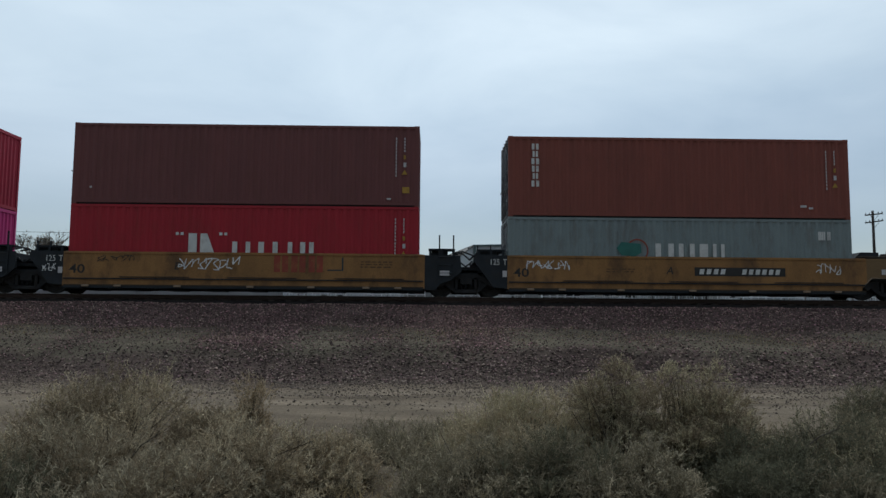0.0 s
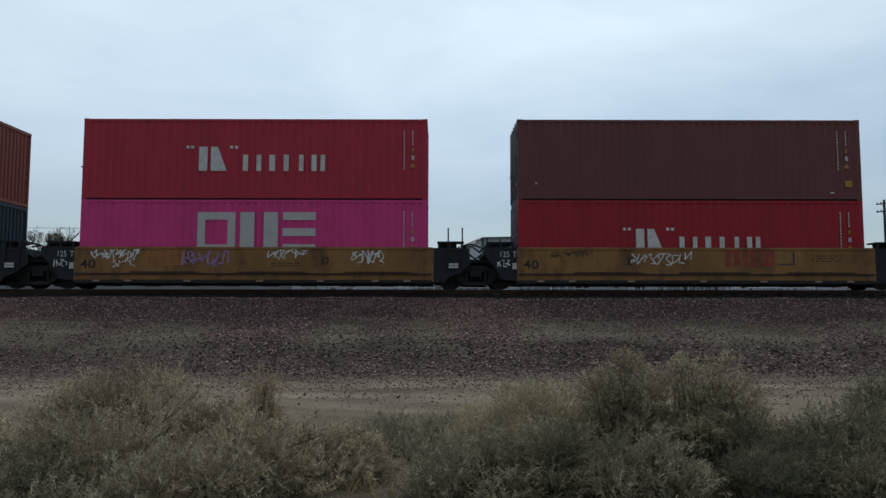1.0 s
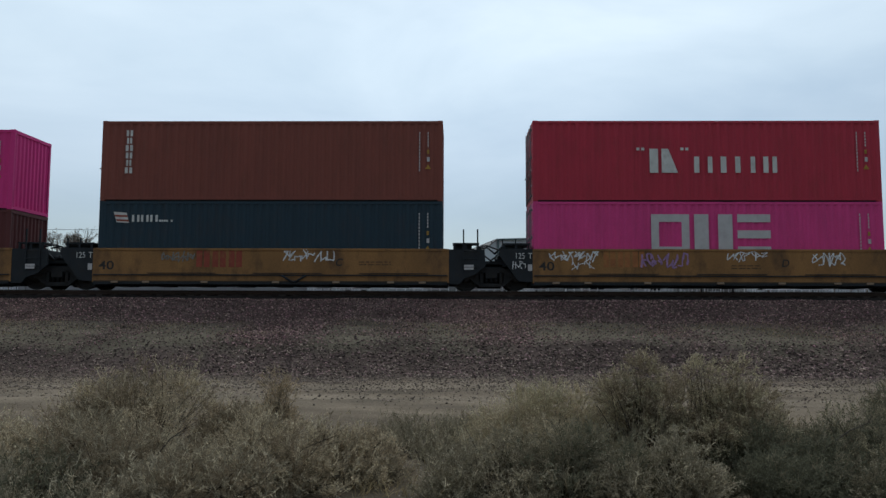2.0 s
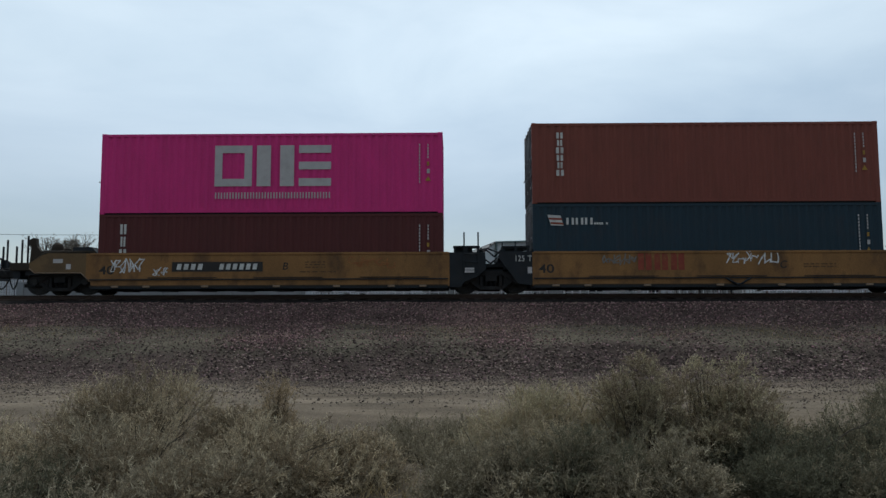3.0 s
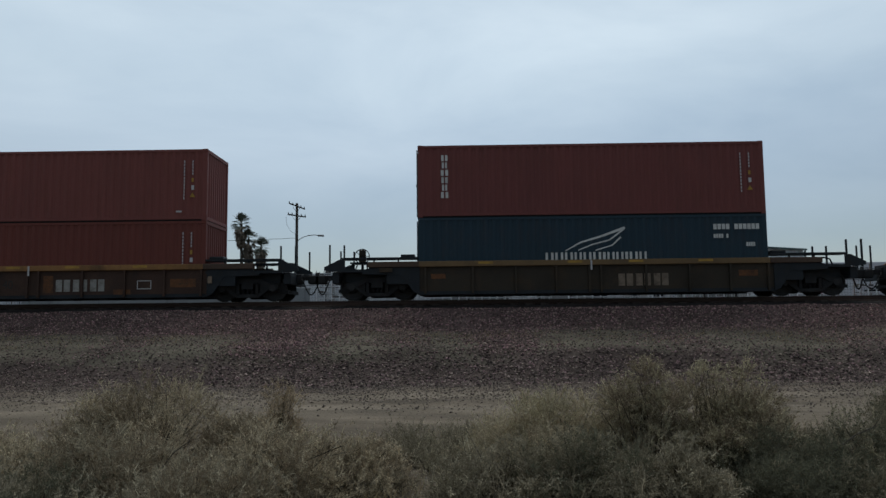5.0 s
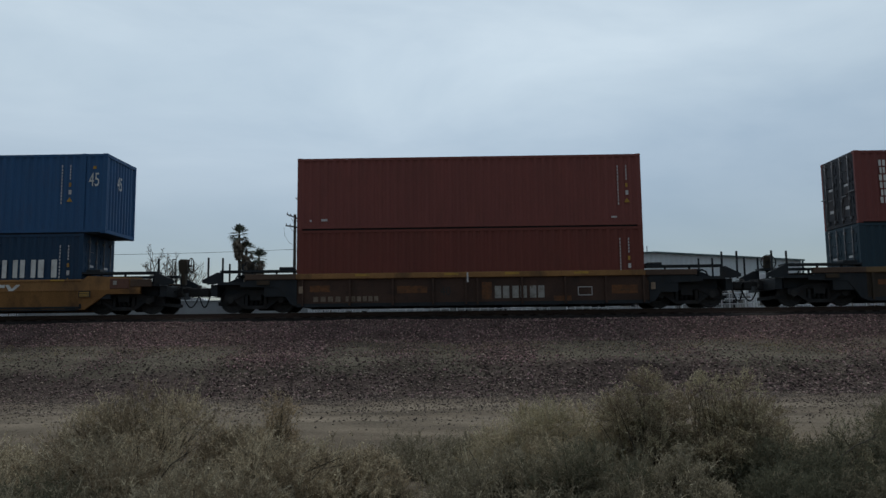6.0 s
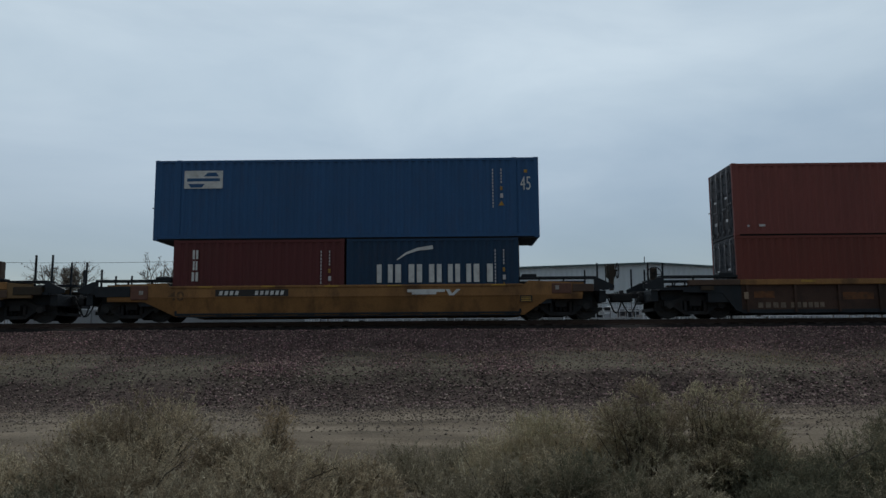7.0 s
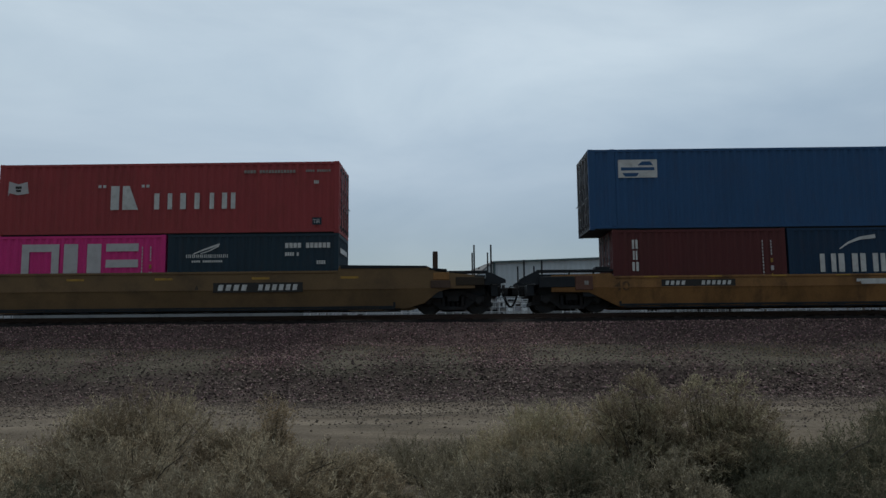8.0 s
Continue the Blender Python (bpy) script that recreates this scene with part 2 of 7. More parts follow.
STRAW = material("dry_straw_grass", (0.29, 0.229, 0.132), 0.9, vary=0.25, scale=1, grain=30, bump=0, spec=0.12, island=0.45)
for m in (TWIG_PALE, TWIG_RUSSET, TWIG_DARK, TWIG_TAN, TWIG_GREY, TWIG_RED, TWIG_OLIVE, TWIG_GREEN, STRAW):
    thin(m)
TRUNK = material("tree_bark", (0.07, 0.06, 0.05), 0.9, vary=0.3, scale=3, grain=30, bump=0.3, spec=0.15)
# both palm colours are raised: distance haze is painted into them
PALM_LEAF = material("palm_frond_green", (0.12, 0.135, 0.105), 0.7, vary=0.3, scale=1, grain=10, bump=0, spec=0.3, island=0.4)
PALM_DRY = material("dead_palm_frond", (0.22, 0.18, 0.14), 0.9, vary=0.3, scale=1, grain=10, bump=0, spec=0.15, island=0.4)
POLE_WOOD = material("creosoted_pole_wood", (0.05, 0.042, 0.038), 0.9, vary=0.25, scale=2, grain=20, bump=0.2, spec=0.15, streak=(6, 6, 0.5))
SIDING = material("pale_metal_siding", (0.62, 0.66, 0.67), 0.55, vary=0.08, scale=0.4, grain=8, bump=0.03, dirt=(0.5, 0.5, 0.48), dirt_amount=0.4, streak=(1, 1, 0.2))
TRIM_GREEN = material("grey_green_metal_trim", (0.11, 0.155, 0.155), 0.5, vary=0.1, scale=1, grain=20, bump=0.02)
ROOFING = material("dull_roofing", (0.22, 0.21, 0.2), 0.8, vary=0.2, scale=1, grain=20, bump=0.1)
PLASTER = material("pale_block_wall", (0.45, 0.42, 0.38), 0.85, vary=0.15, scale=0.5, grain=12, bump=0.1, dirt=(0.25, 0.22, 0.19), dirt_amount=0.5)
GLASS_DARK = material("dark_window_glass", (0.02, 0.025, 0.03), 0.1, vary=0.1, scale=1, grain=10, bump=0, spec=0.5)
VAN_WHITE = material("white_vehicle_paint", (0.65, 0.66, 0.67), 0.35, vary=0.06, scale=1, grain=20, bump=0.01)
RUBBER = material("tyre_rubber", (0.02, 0.02, 0.02), 0.8, vary=0.2, scale=4, grain=40, bump=0.1)


def ground_material():
    """Bare desert earth: tan dirt, a wheel-worn track, grassy bench and dark ballast fines, in ragged strips beside the
    line; under the train, painted shade.
    """
    m = bpy.data.materials.new("desert_earth")
    m.use_nodes = True
    nodes, links = m.node_tree.nodes, m.node_tree.links
    b = nodes["Principled BSDF"]
    b.inputs["Roughness"].default_value, b.inputs["Specular IOR Level"].default_value = 0.95, 0.15
    tc = nodes.new("ShaderNodeTexCoord")
    sep = nodes.new("ShaderNodeSeparateXYZ")
    links.new(tc.outputs["Object"], sep.inputs[0])

    def tex(scale, detail=5, stretch=None, rough=0.55):
        n = nodes.new("ShaderNodeTexNoise")
        n.inputs["Scale"].default_value, n.inputs["Detail"].default_value, n.inputs["Roughness"].default_value = scale, detail, rough
        if stretch:
            mp = nodes.new("ShaderNodeMapping")
            mp.inputs["Scale"].default_value = stretch
            links.new(tc.outputs["Object"], mp.inputs["Vector"])
            links.new(mp.outputs["Vector"], n.inputs["Vector"])
        else:
            links.new(tc.outputs["Object"], n.inputs["Vector"])
        return n.outputs["Fac"]

    def math(op, a, c, d=None):
        n = nodes.new("ShaderNodeMath")
        n.operation = op
        for i, v in enumerate((a, c, d)):
            if v is None:
                continue
            if isinstance(v, (int, float)):
                n.inputs[i].default_value = v
            else:
                links.new(v, n.inputs[i])
        return n.outputs[0]

    ragged = math("MULTIPLY_ADD", math("SUBTRACT", tex(0.32, 6), 0.5), 3.4, sep.outputs["Y"])
    ragged = math("MULTIPLY_ADD", math("SUBTRACT", tex(2.5, 4), 0.5), 1.1, ragged)
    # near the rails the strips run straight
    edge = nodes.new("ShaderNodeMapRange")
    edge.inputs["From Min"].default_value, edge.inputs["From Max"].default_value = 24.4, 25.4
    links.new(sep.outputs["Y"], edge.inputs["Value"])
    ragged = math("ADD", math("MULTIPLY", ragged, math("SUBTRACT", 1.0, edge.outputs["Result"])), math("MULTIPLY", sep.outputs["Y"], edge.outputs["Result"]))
    place = math("DIVIDE", math("SUBTRACT", ragged, 6.0), 24.0)
    strip = nodes.new("ShaderNodeValToRGB")
    # from 25.78 on, the shade under train and rails is painted as near-black earth
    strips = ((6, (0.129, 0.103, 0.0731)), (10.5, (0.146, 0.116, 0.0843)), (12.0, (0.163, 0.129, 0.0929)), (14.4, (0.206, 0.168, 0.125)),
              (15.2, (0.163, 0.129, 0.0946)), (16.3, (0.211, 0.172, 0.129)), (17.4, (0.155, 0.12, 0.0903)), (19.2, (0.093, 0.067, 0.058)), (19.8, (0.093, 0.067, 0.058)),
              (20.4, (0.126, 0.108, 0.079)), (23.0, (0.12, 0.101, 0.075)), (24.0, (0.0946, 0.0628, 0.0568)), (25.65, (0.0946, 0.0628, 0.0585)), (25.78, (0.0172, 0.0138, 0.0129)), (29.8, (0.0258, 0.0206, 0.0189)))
    el = strip.color_ramp.elements
    while len(el) < len(strips):
        el.new(0.5)
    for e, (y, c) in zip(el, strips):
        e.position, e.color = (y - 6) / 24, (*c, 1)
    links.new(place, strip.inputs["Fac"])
    # tongues of crushed stone that slid down over the bench
    wavy = math("MULTIPLY_ADD", math("SUBTRACT", tex(0.7, 5), 0.5), 2.6, sep.outputs["X"])
    tongues = None
    for at, half, full in ((-5.1, 1.6, 1.0), (1.3, 1.3, 0.8), (-1.6, 0.7, 0.4), (6.3, 1.0, 0.45), (-9.6, 0.9, 0.4), (11.2, 1.4, 0.45)):
        t = nodes.new("ShaderNodeMapRange")
        t.interpolation_type = "SMOOTHSTEP"
        t.inputs["From Min"].default_value, t.inputs["From Max"].default_value = half, half * 0.3
        t.inputs["To Max"].default_value = full
        links.new(math("ABSOLUTE", math("SUBTRACT", wavy, at), 0.0), t.inputs["Value"])
        tongues = t.outputs["Result"] if tongues is None else math("MAXIMUM", tongues, t.outputs["Result"])
    for lo, hi in ((19.6, 20.6), (25.2, 24.2)):
        t = nodes.new("ShaderNodeMapRange")
        t.inputs["From Min"].default_value, t.inputs["From Max"].default_value = lo, hi
        links.new(sep.outputs["Y"], t.inputs["Value"])
        tongues = math("MULTIPLY", tongues, t.outputs["Result"])
    spill = nodes.new("ShaderNodeMix")
    spill.data_type = "RGBA"
    spill.inputs["B"].default_value = (0.078, 0.049, 0.046, 1)
    links.new(tongues, spill.inputs["Factor"])
    links.new(strip.outputs["Color"], spill.inputs["A"])
    mott = math("MULTIPLY_ADD", math("SUBTRACT", tex(0.8, 6, (0.6, 1.6, 1)), 0.5), 1.8, 0.97)
    grit = math("MULTIPLY_ADD", math("SUBTRACT", tex(16, 5, None, 0.7), 0.5), 1.5, 1.0)
    both_tones = math("MULTIPLY", mott, grit)
    sc = nodes.new("ShaderNodeVectorMath")
    sc.operation = "SCALE"
    links.new(spill.outputs["Result"], sc.inputs[0])
    links.new(both_tones, sc.inputs["Scale"])
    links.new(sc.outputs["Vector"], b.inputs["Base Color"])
    bp = nodes.new("ShaderNodeBump")
    bp.inputs["Strength"].default_value, bp.inputs["Distance"].default_value = 0.7, 0.05
    links.new(tex(12, 6), bp.inputs["Height"])
    links.new(bp.outputs["Normal"], b.inputs["Normal"])
    return m


EARTH = ground_material()


# ---- mesh helpers ----
def part(name, bm, mat, parent=None, label="", at=None):
    """Links a bmesh as one mesh object, under a thing or a part if one is given."""
    me = bpy.data.meshes.new(name)
    bm.to_mesh(me)
    bm.free()
    me.materials.append(mat)
    ob = new(name, me)
    if parent:
        ob.parent = parent
    if at is not None:
        ob.matrix_basis = at
    if label:
        ob["label"] = label
    return ob


def again(ob, parent, at):
    """The same part once more, elsewhere on its thing."""
    o = new(ob.name.split(".")[0], ob.data)
    o.parent = parent
    o.matrix_basis = at
    return o


def mesh_of(name, verts, faces, mat, parent=None, smooth=False):
    me = bpy.data.meshes.new(name)
    me.from_pydata(verts, [], faces)
    me.materials.append(mat)
    if smooth:
        me.polygons.foreach_set("use_smooth", [True] * len(me.polygons))
    ob = new(name, me)
    if parent:
        ob.parent = parent
    return ob


def box(bm, x0, x1, y0, y1, z0, z1, bevel=0.0):
    vs = [bm.verts.new((x, y, z)) for x in (x0, x1) for y in (y0, y1) for z in (z0, z1)]
    fs = [bm.faces.new([vs[i] for i in q]) for q in ((0, 1, 3, 2), (4, 6, 7, 5), (0, 4, 5, 1), (2, 3, 7, 6), (0, 2, 6, 4), (1, 5, 7, 3))]
    if bevel:
        edges = {e for f in fs for e in f.edges}
        bmesh.ops.bevel(bm, geom=list(edges), offset=bevel, segments=1, affect="EDGES")
    return bm


def boxes(*rows, bevel=0.0):
    bm = bmesh.new()
    for r in rows:
        box(bm, *r, bevel=bevel)
    return bm


def slab(bm, outline, y0, y1):
    """A plate with an outline in x and z, from y0 to y1."""
    a = [bm.verts.new((x, y0, z)) for x, z in outline]
    c = [bm.verts.new((x, y1, z)) for x, z in outline]
    n = len(a)
    bm.faces.new(a)
    bm.faces.new(c[::-1])
    for i in range(n):
        bm.faces.new((a[i], c[i], c[(i + 1) % n], a[(i + 1) % n]))
    bmesh.ops.recalc_face_normals(bm, faces=bm.faces)
    return bm


def rod(bm, p, q, r0, r1=None, sides=8, caps=True):
    """A round bar from p to q."""
    p, q = Vector(p), Vector(q)
    r1 = r0 if r1 is None else r1
    d = (q - p).normalized()
    u = d.orthogonal().normalized()
    w = d.cross(u)
    rings = []
    for c, r in ((p, r0), (q, r1)):
        rings.append([bm.verts.new(c + r * (math.cos(2 * math.pi * i / sides) * u + math.sin(2 * math.pi * i / sides) * w)) for i in range(sides)])
    for i in range(sides):
        f = bm.faces.new((rings[0][i], rings[0][(i + 1) % sides], rings[1][(i + 1) % sides], rings[1][i]))
        f.smooth = True
    if caps:
        bm.faces.new(rings[0][::-1])
        bm.faces.new(rings[1])
    return bm


def pipe(bm, points, r, sides=6):
    for p, q in zip(points, points[1:]):
        rod(bm, p, q, r, sides=sides)
    return bm


def lathe(bm, profile, sides=24):
    """Turned about the y axis: profile of (y, radius)."""
    rings = [[bm.verts.new((r * math.cos(2 * math.pi * i / sides), y, r * math.sin(2 * math.pi * i / sides))) for i in range(sides)] for y, r in profile]
    for a, c in zip(rings, rings[1:]):
        for i in range(sides):
            bm.faces.new((a[i], a[(i + 1) % sides], c[(i + 1) % sides], c[i]))
    bm.faces.new(rings[0][::-1])
    bm.faces.new(rings[-1])
    bmesh.ops.recalc_face_normals(bm, faces=bm.faces)
    return bm


def empty(name, m, label, category, group=""):
    ob = new(name)
    ob.matrix_basis = m
    return tagged(ob, label, category, group)


def lettering(name, text, size, parent, x, y, z, mat, wide=1.0, slant=0.0, bold=0.0):
    """Raised writing on a side that faces the road; x, z is its lower left corner."""
    cu = bpy.data.curves.new("writing", "FONT")
    cu.body, cu.size, cu.extrude, cu.shear, cu.offset = text, size, 0.002, slant, bold
    ob = new("writing", cu)
    bpy.context.view_layer.update()
    me = bpy.data.meshes.new_from_object(ob.evaluated_get(bpy.context.evaluated_depsgraph_get()))
    bpy.data.objects.remove(ob)
    me.materials.clear()
    me.materials.append(mat)
    o = new(name, me)
    o.parent = parent
    o.matrix_basis = Matrix.Translation((x, y, z)) @ pose(0, 0, 0, 90) @ Matrix.Diagonal((wide, 1, 1, 1))
    return o


TINY = ("id_marking", "number_marking", "graffiti", "data_marking")


def shapes(name, parent, y, mat, *outlines):
    """Flat painted shapes on a side that faces the road: outlines in x and z. Each is a part, but for those too small to pick apart."""
    if name not in TINY and len(outlines) > 1:
        for o in outlines:
            last = shapes(name, parent, y, mat, o)
        return last
    bm = bmesh.new()
    for o in outlines:
        a = [bm.verts.new((x, y - 0.003, z)) for x, z in o]
        c = [bm.verts.new((x, y, z)) for x, z in o]
        bm.faces.new(a)
        for i in range(len(a)):
            bm.faces.new((a[i], c[i], c[(i + 1) % len(a)], a[(i + 1) % len(a)]))
    bmesh.ops.recalc_face_normals(bm, faces=bm.faces)
    ob = part(name, bm, mat, parent)
    if name in TINY:
        ob["kind"] = "stuff"
    return ob


def rect(x0, z0, x1, z1):
    return ((x0, z0), (x1, z0), (x1, z1), (x0, z1))


# ---- ground and track ----
PROFILE = ((-3000, 0.0), (10, 0.0), (18.3, 0.0), (18.7, 0.03), (19.0, 0.10), (19.3, 0.24), (19.6, 0.42), (20.1, 0.70), (20.4, 0.82), (20.9, 0.91), (23.3, 1.20), (23.9, 1.30), (25.30, 1.96), (25.75, 1.995), (26.12, 2.11), (26.4, 2.13), (28.7, 2.13), (29.2, 2.0),
           (30.9, 1.5), (32.5, 1.55), (45, 1.75), (60, 1.85), (3000, 1.9))


def ground_height(x, y):
    z = float(np.interp(y, [p[0] for p in PROFILE], [p[1] for p in PROFILE]))
    if y < 25.6:
        flat = 0.35 + 0.65 * min(max((y - 17.0) / 3.0, 0.0), 1.0)
        z += 0.09 * flat * noise.noise((x * 0.22, y * 0.35, 3.1)) + 0.035 * noise.noise((x * 1.3, y * 1.5, 7.7))
        z += 0.10 * math.exp(-((y - 20.6) / 0.8) ** 2) * noise.noise((x * 0.45, 1.0, 5.5))
        z += -0.035 * (math.exp(-((y - 14.4) / 0.3) ** 2) + math.exp(-((y - 16.1) / 0.3) ** 2))
    return z


def build_ground():
    near_x = list(np.arange(-24, 24.01, 0.3))
    xs = [-3000, -1200, -500, -200, -100, -60, -40, -30] + near_x + [30, 40, 60, 100, 200, 500, 1200, 3000]
    ys = [-3000, -800, -200, -60, -20, -5, 0, 3, 5] + list(np.arange(6, 26.05, 0.15)) + [26.12, 26.2, 26.3, 26.4, 26.8, 27.6, 28.3, 28.7, 29.2, 29.7, 30.2, 30.9, 32.5, 36, 45, 60, 90, 150, 300, 800, 3000]
    verts = [(x, y, ground_height(x, y)) for y in ys for x in xs]
    n = len(xs)
    faces = [(j * n + i, j * n + i + 1, (j + 1) * n + i + 1, (j + 1) * n + i) for j in range(len(ys) - 1) for i in range(n - 1)]
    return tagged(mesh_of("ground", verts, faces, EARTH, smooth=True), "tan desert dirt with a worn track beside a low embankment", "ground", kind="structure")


build_ground()


def build_rail(y):
    """Foot, web and head in one length, with the polished running band as a part."""
    w = ((-0.07, 0), (0.07, 0), (0.07, 0.012), (0.012, 0.035), (0.012, 0.125), (0.036, 0.138), (0.036, 0.168), (-0.036, 0.168), (-0.036, 0.138), (-0.012, 0.125), (-0.012, 0.035), (-0.07, 0.012))
    verts = [(x, a, b) for x in (-600, 600) for a, b in w]
    n = len(w)
    faces = [(i, (i + 1) % n, n + (i + 1) % n, n + i) for i in range(n)] + [tuple(range(n))[::-1], tuple(range(n, 2 * n))]
    rail = mesh_of("rail", verts, faces, RAIL_STEEL)
    rail.location = (0, y, RAIL_Z - 0.172)
    tagged(rail, "rusty steel rail with a worn bright top", "rail", "rails of the track")
    part("running_band", boxes((-600, 600, -0.022, 0.022, 0.168, 0.172)), RAIL_HEAD, rail, "polished rail head")
    return rail


def build_ties():
    """Wooden cross ties under the rails: single ones along the stretch in view, the rest joined."""
    first = part("railway_tie", boxes((-0.115, 0.115, -1.30, 1.30, -0.178, 0.0), bevel=0.012), TIE, at=pose(-21.0, TRACK_Y, RAIL_Z - 0.172))
    tagged(first, "dark creosoted wooden railway tie in ballast", "railway tie", "ties of the track")
    rnd = random.Random(5)
    for i in range(1, 80):
        copy_thing(first, pose(-21.0 + 0.533 * i + rnd.uniform(-0.02, 0.02), TRACK_Y + rnd.uniform(-0.05, 0.05), RAIL_Z - 0.172, 0, 0, rnd.uniform(-1.2, 1.2)))
    bm = bmesh.new()
    for i in range(1, 250):
        for x in (-21.0 - 0.533 * i, -21.0 + 0.533 * (79 + i)):
            box(bm, x - 0.115, x + 0.115, -1.3, 1.3, -0.178, 0)
    far = part("railway_ties_far", bm, TIE, at=pose(0, TRACK_Y, RAIL_Z - 0.172))
    tagged(far, "dark creosoted wooden railway ties in ballast", "railway ties", kind="stuff")


build_ties()
for side in (-0.753, 0.753):
    build_rail(TRACK_Y + side)


# ---- containers ----
WIDE = 2.438


def corrugated(name, parent, length, z0, z1, y, out, mat, pitch=0.278, depth=0.034, along="x"):
    """A folded steel sheet: out is +1 or -1, the way that its outer folds face."""
    pts = []
    n = max(1, round(length / pitch))
    p = length / n
    for i in range(n):
        x = -length / 2 + i * p
        pts += [(x, 0), (x + 0.26 * p, 0), (x + 0.5 * p, 1), (x + 0.76 * p, 1)]
    pts.append((length / 2, 0))
    verts = []
    for z in (z0, z1):
        for a, d in pts:
            b = y - out * depth * d
            verts.append((a, b, z) if along == "x" else (b, a, z))
    m = len(pts)
    faces = [(i, i + 1, m + i + 1, m + i) for i in range(m - 1)]
    if (out > 0) == (along == "x"):
        faces = [f[::-1] for f in faces]
    return mesh_of(name, verts, faces, mat, parent)


def id_marks(c, length, height, yellow=True, x_end=None):
    """The columns of small lettering near the end of a side, too small to read, as bars, and the warning triangle."""
    y = -WIDE / 2 - 0.004
    e = length / 2 if x_end is None else x_end
    rows = []
    z = height - 0.42
    while z > height - 1.75:
        rows.append(rect(e - 0.84, z - 0.085, e - 0.80, z))
        z -= 0.12
    shapes("id_marking", c, y, GREY_MARK, *rows)
    shapes("id_marking", c, y, GREY_MARK, *[rect(e - 0.54, height - 0.42 - k * 0.11 - 0.08, e - 0.50, height - 0.42 - k * 0.11) for k in range(5)])
    shapes("id_plate", c, y, GREY_MARK, rect(e - 0.56, height - 1.48, e - 0.46, height - 1.32))
    if yellow:
        shapes("warning_label", c, y, YELLOW_MARK, rect(e - 0.56, height - 1.2, e - 0.48, height - 1.06))
        shapes("warning_triangle", c, y, YELLOW_MARK, ((e - 0.62, height - 1.75), (e - 0.42, height - 1.75), (e - 0.52, height - 1.58)))


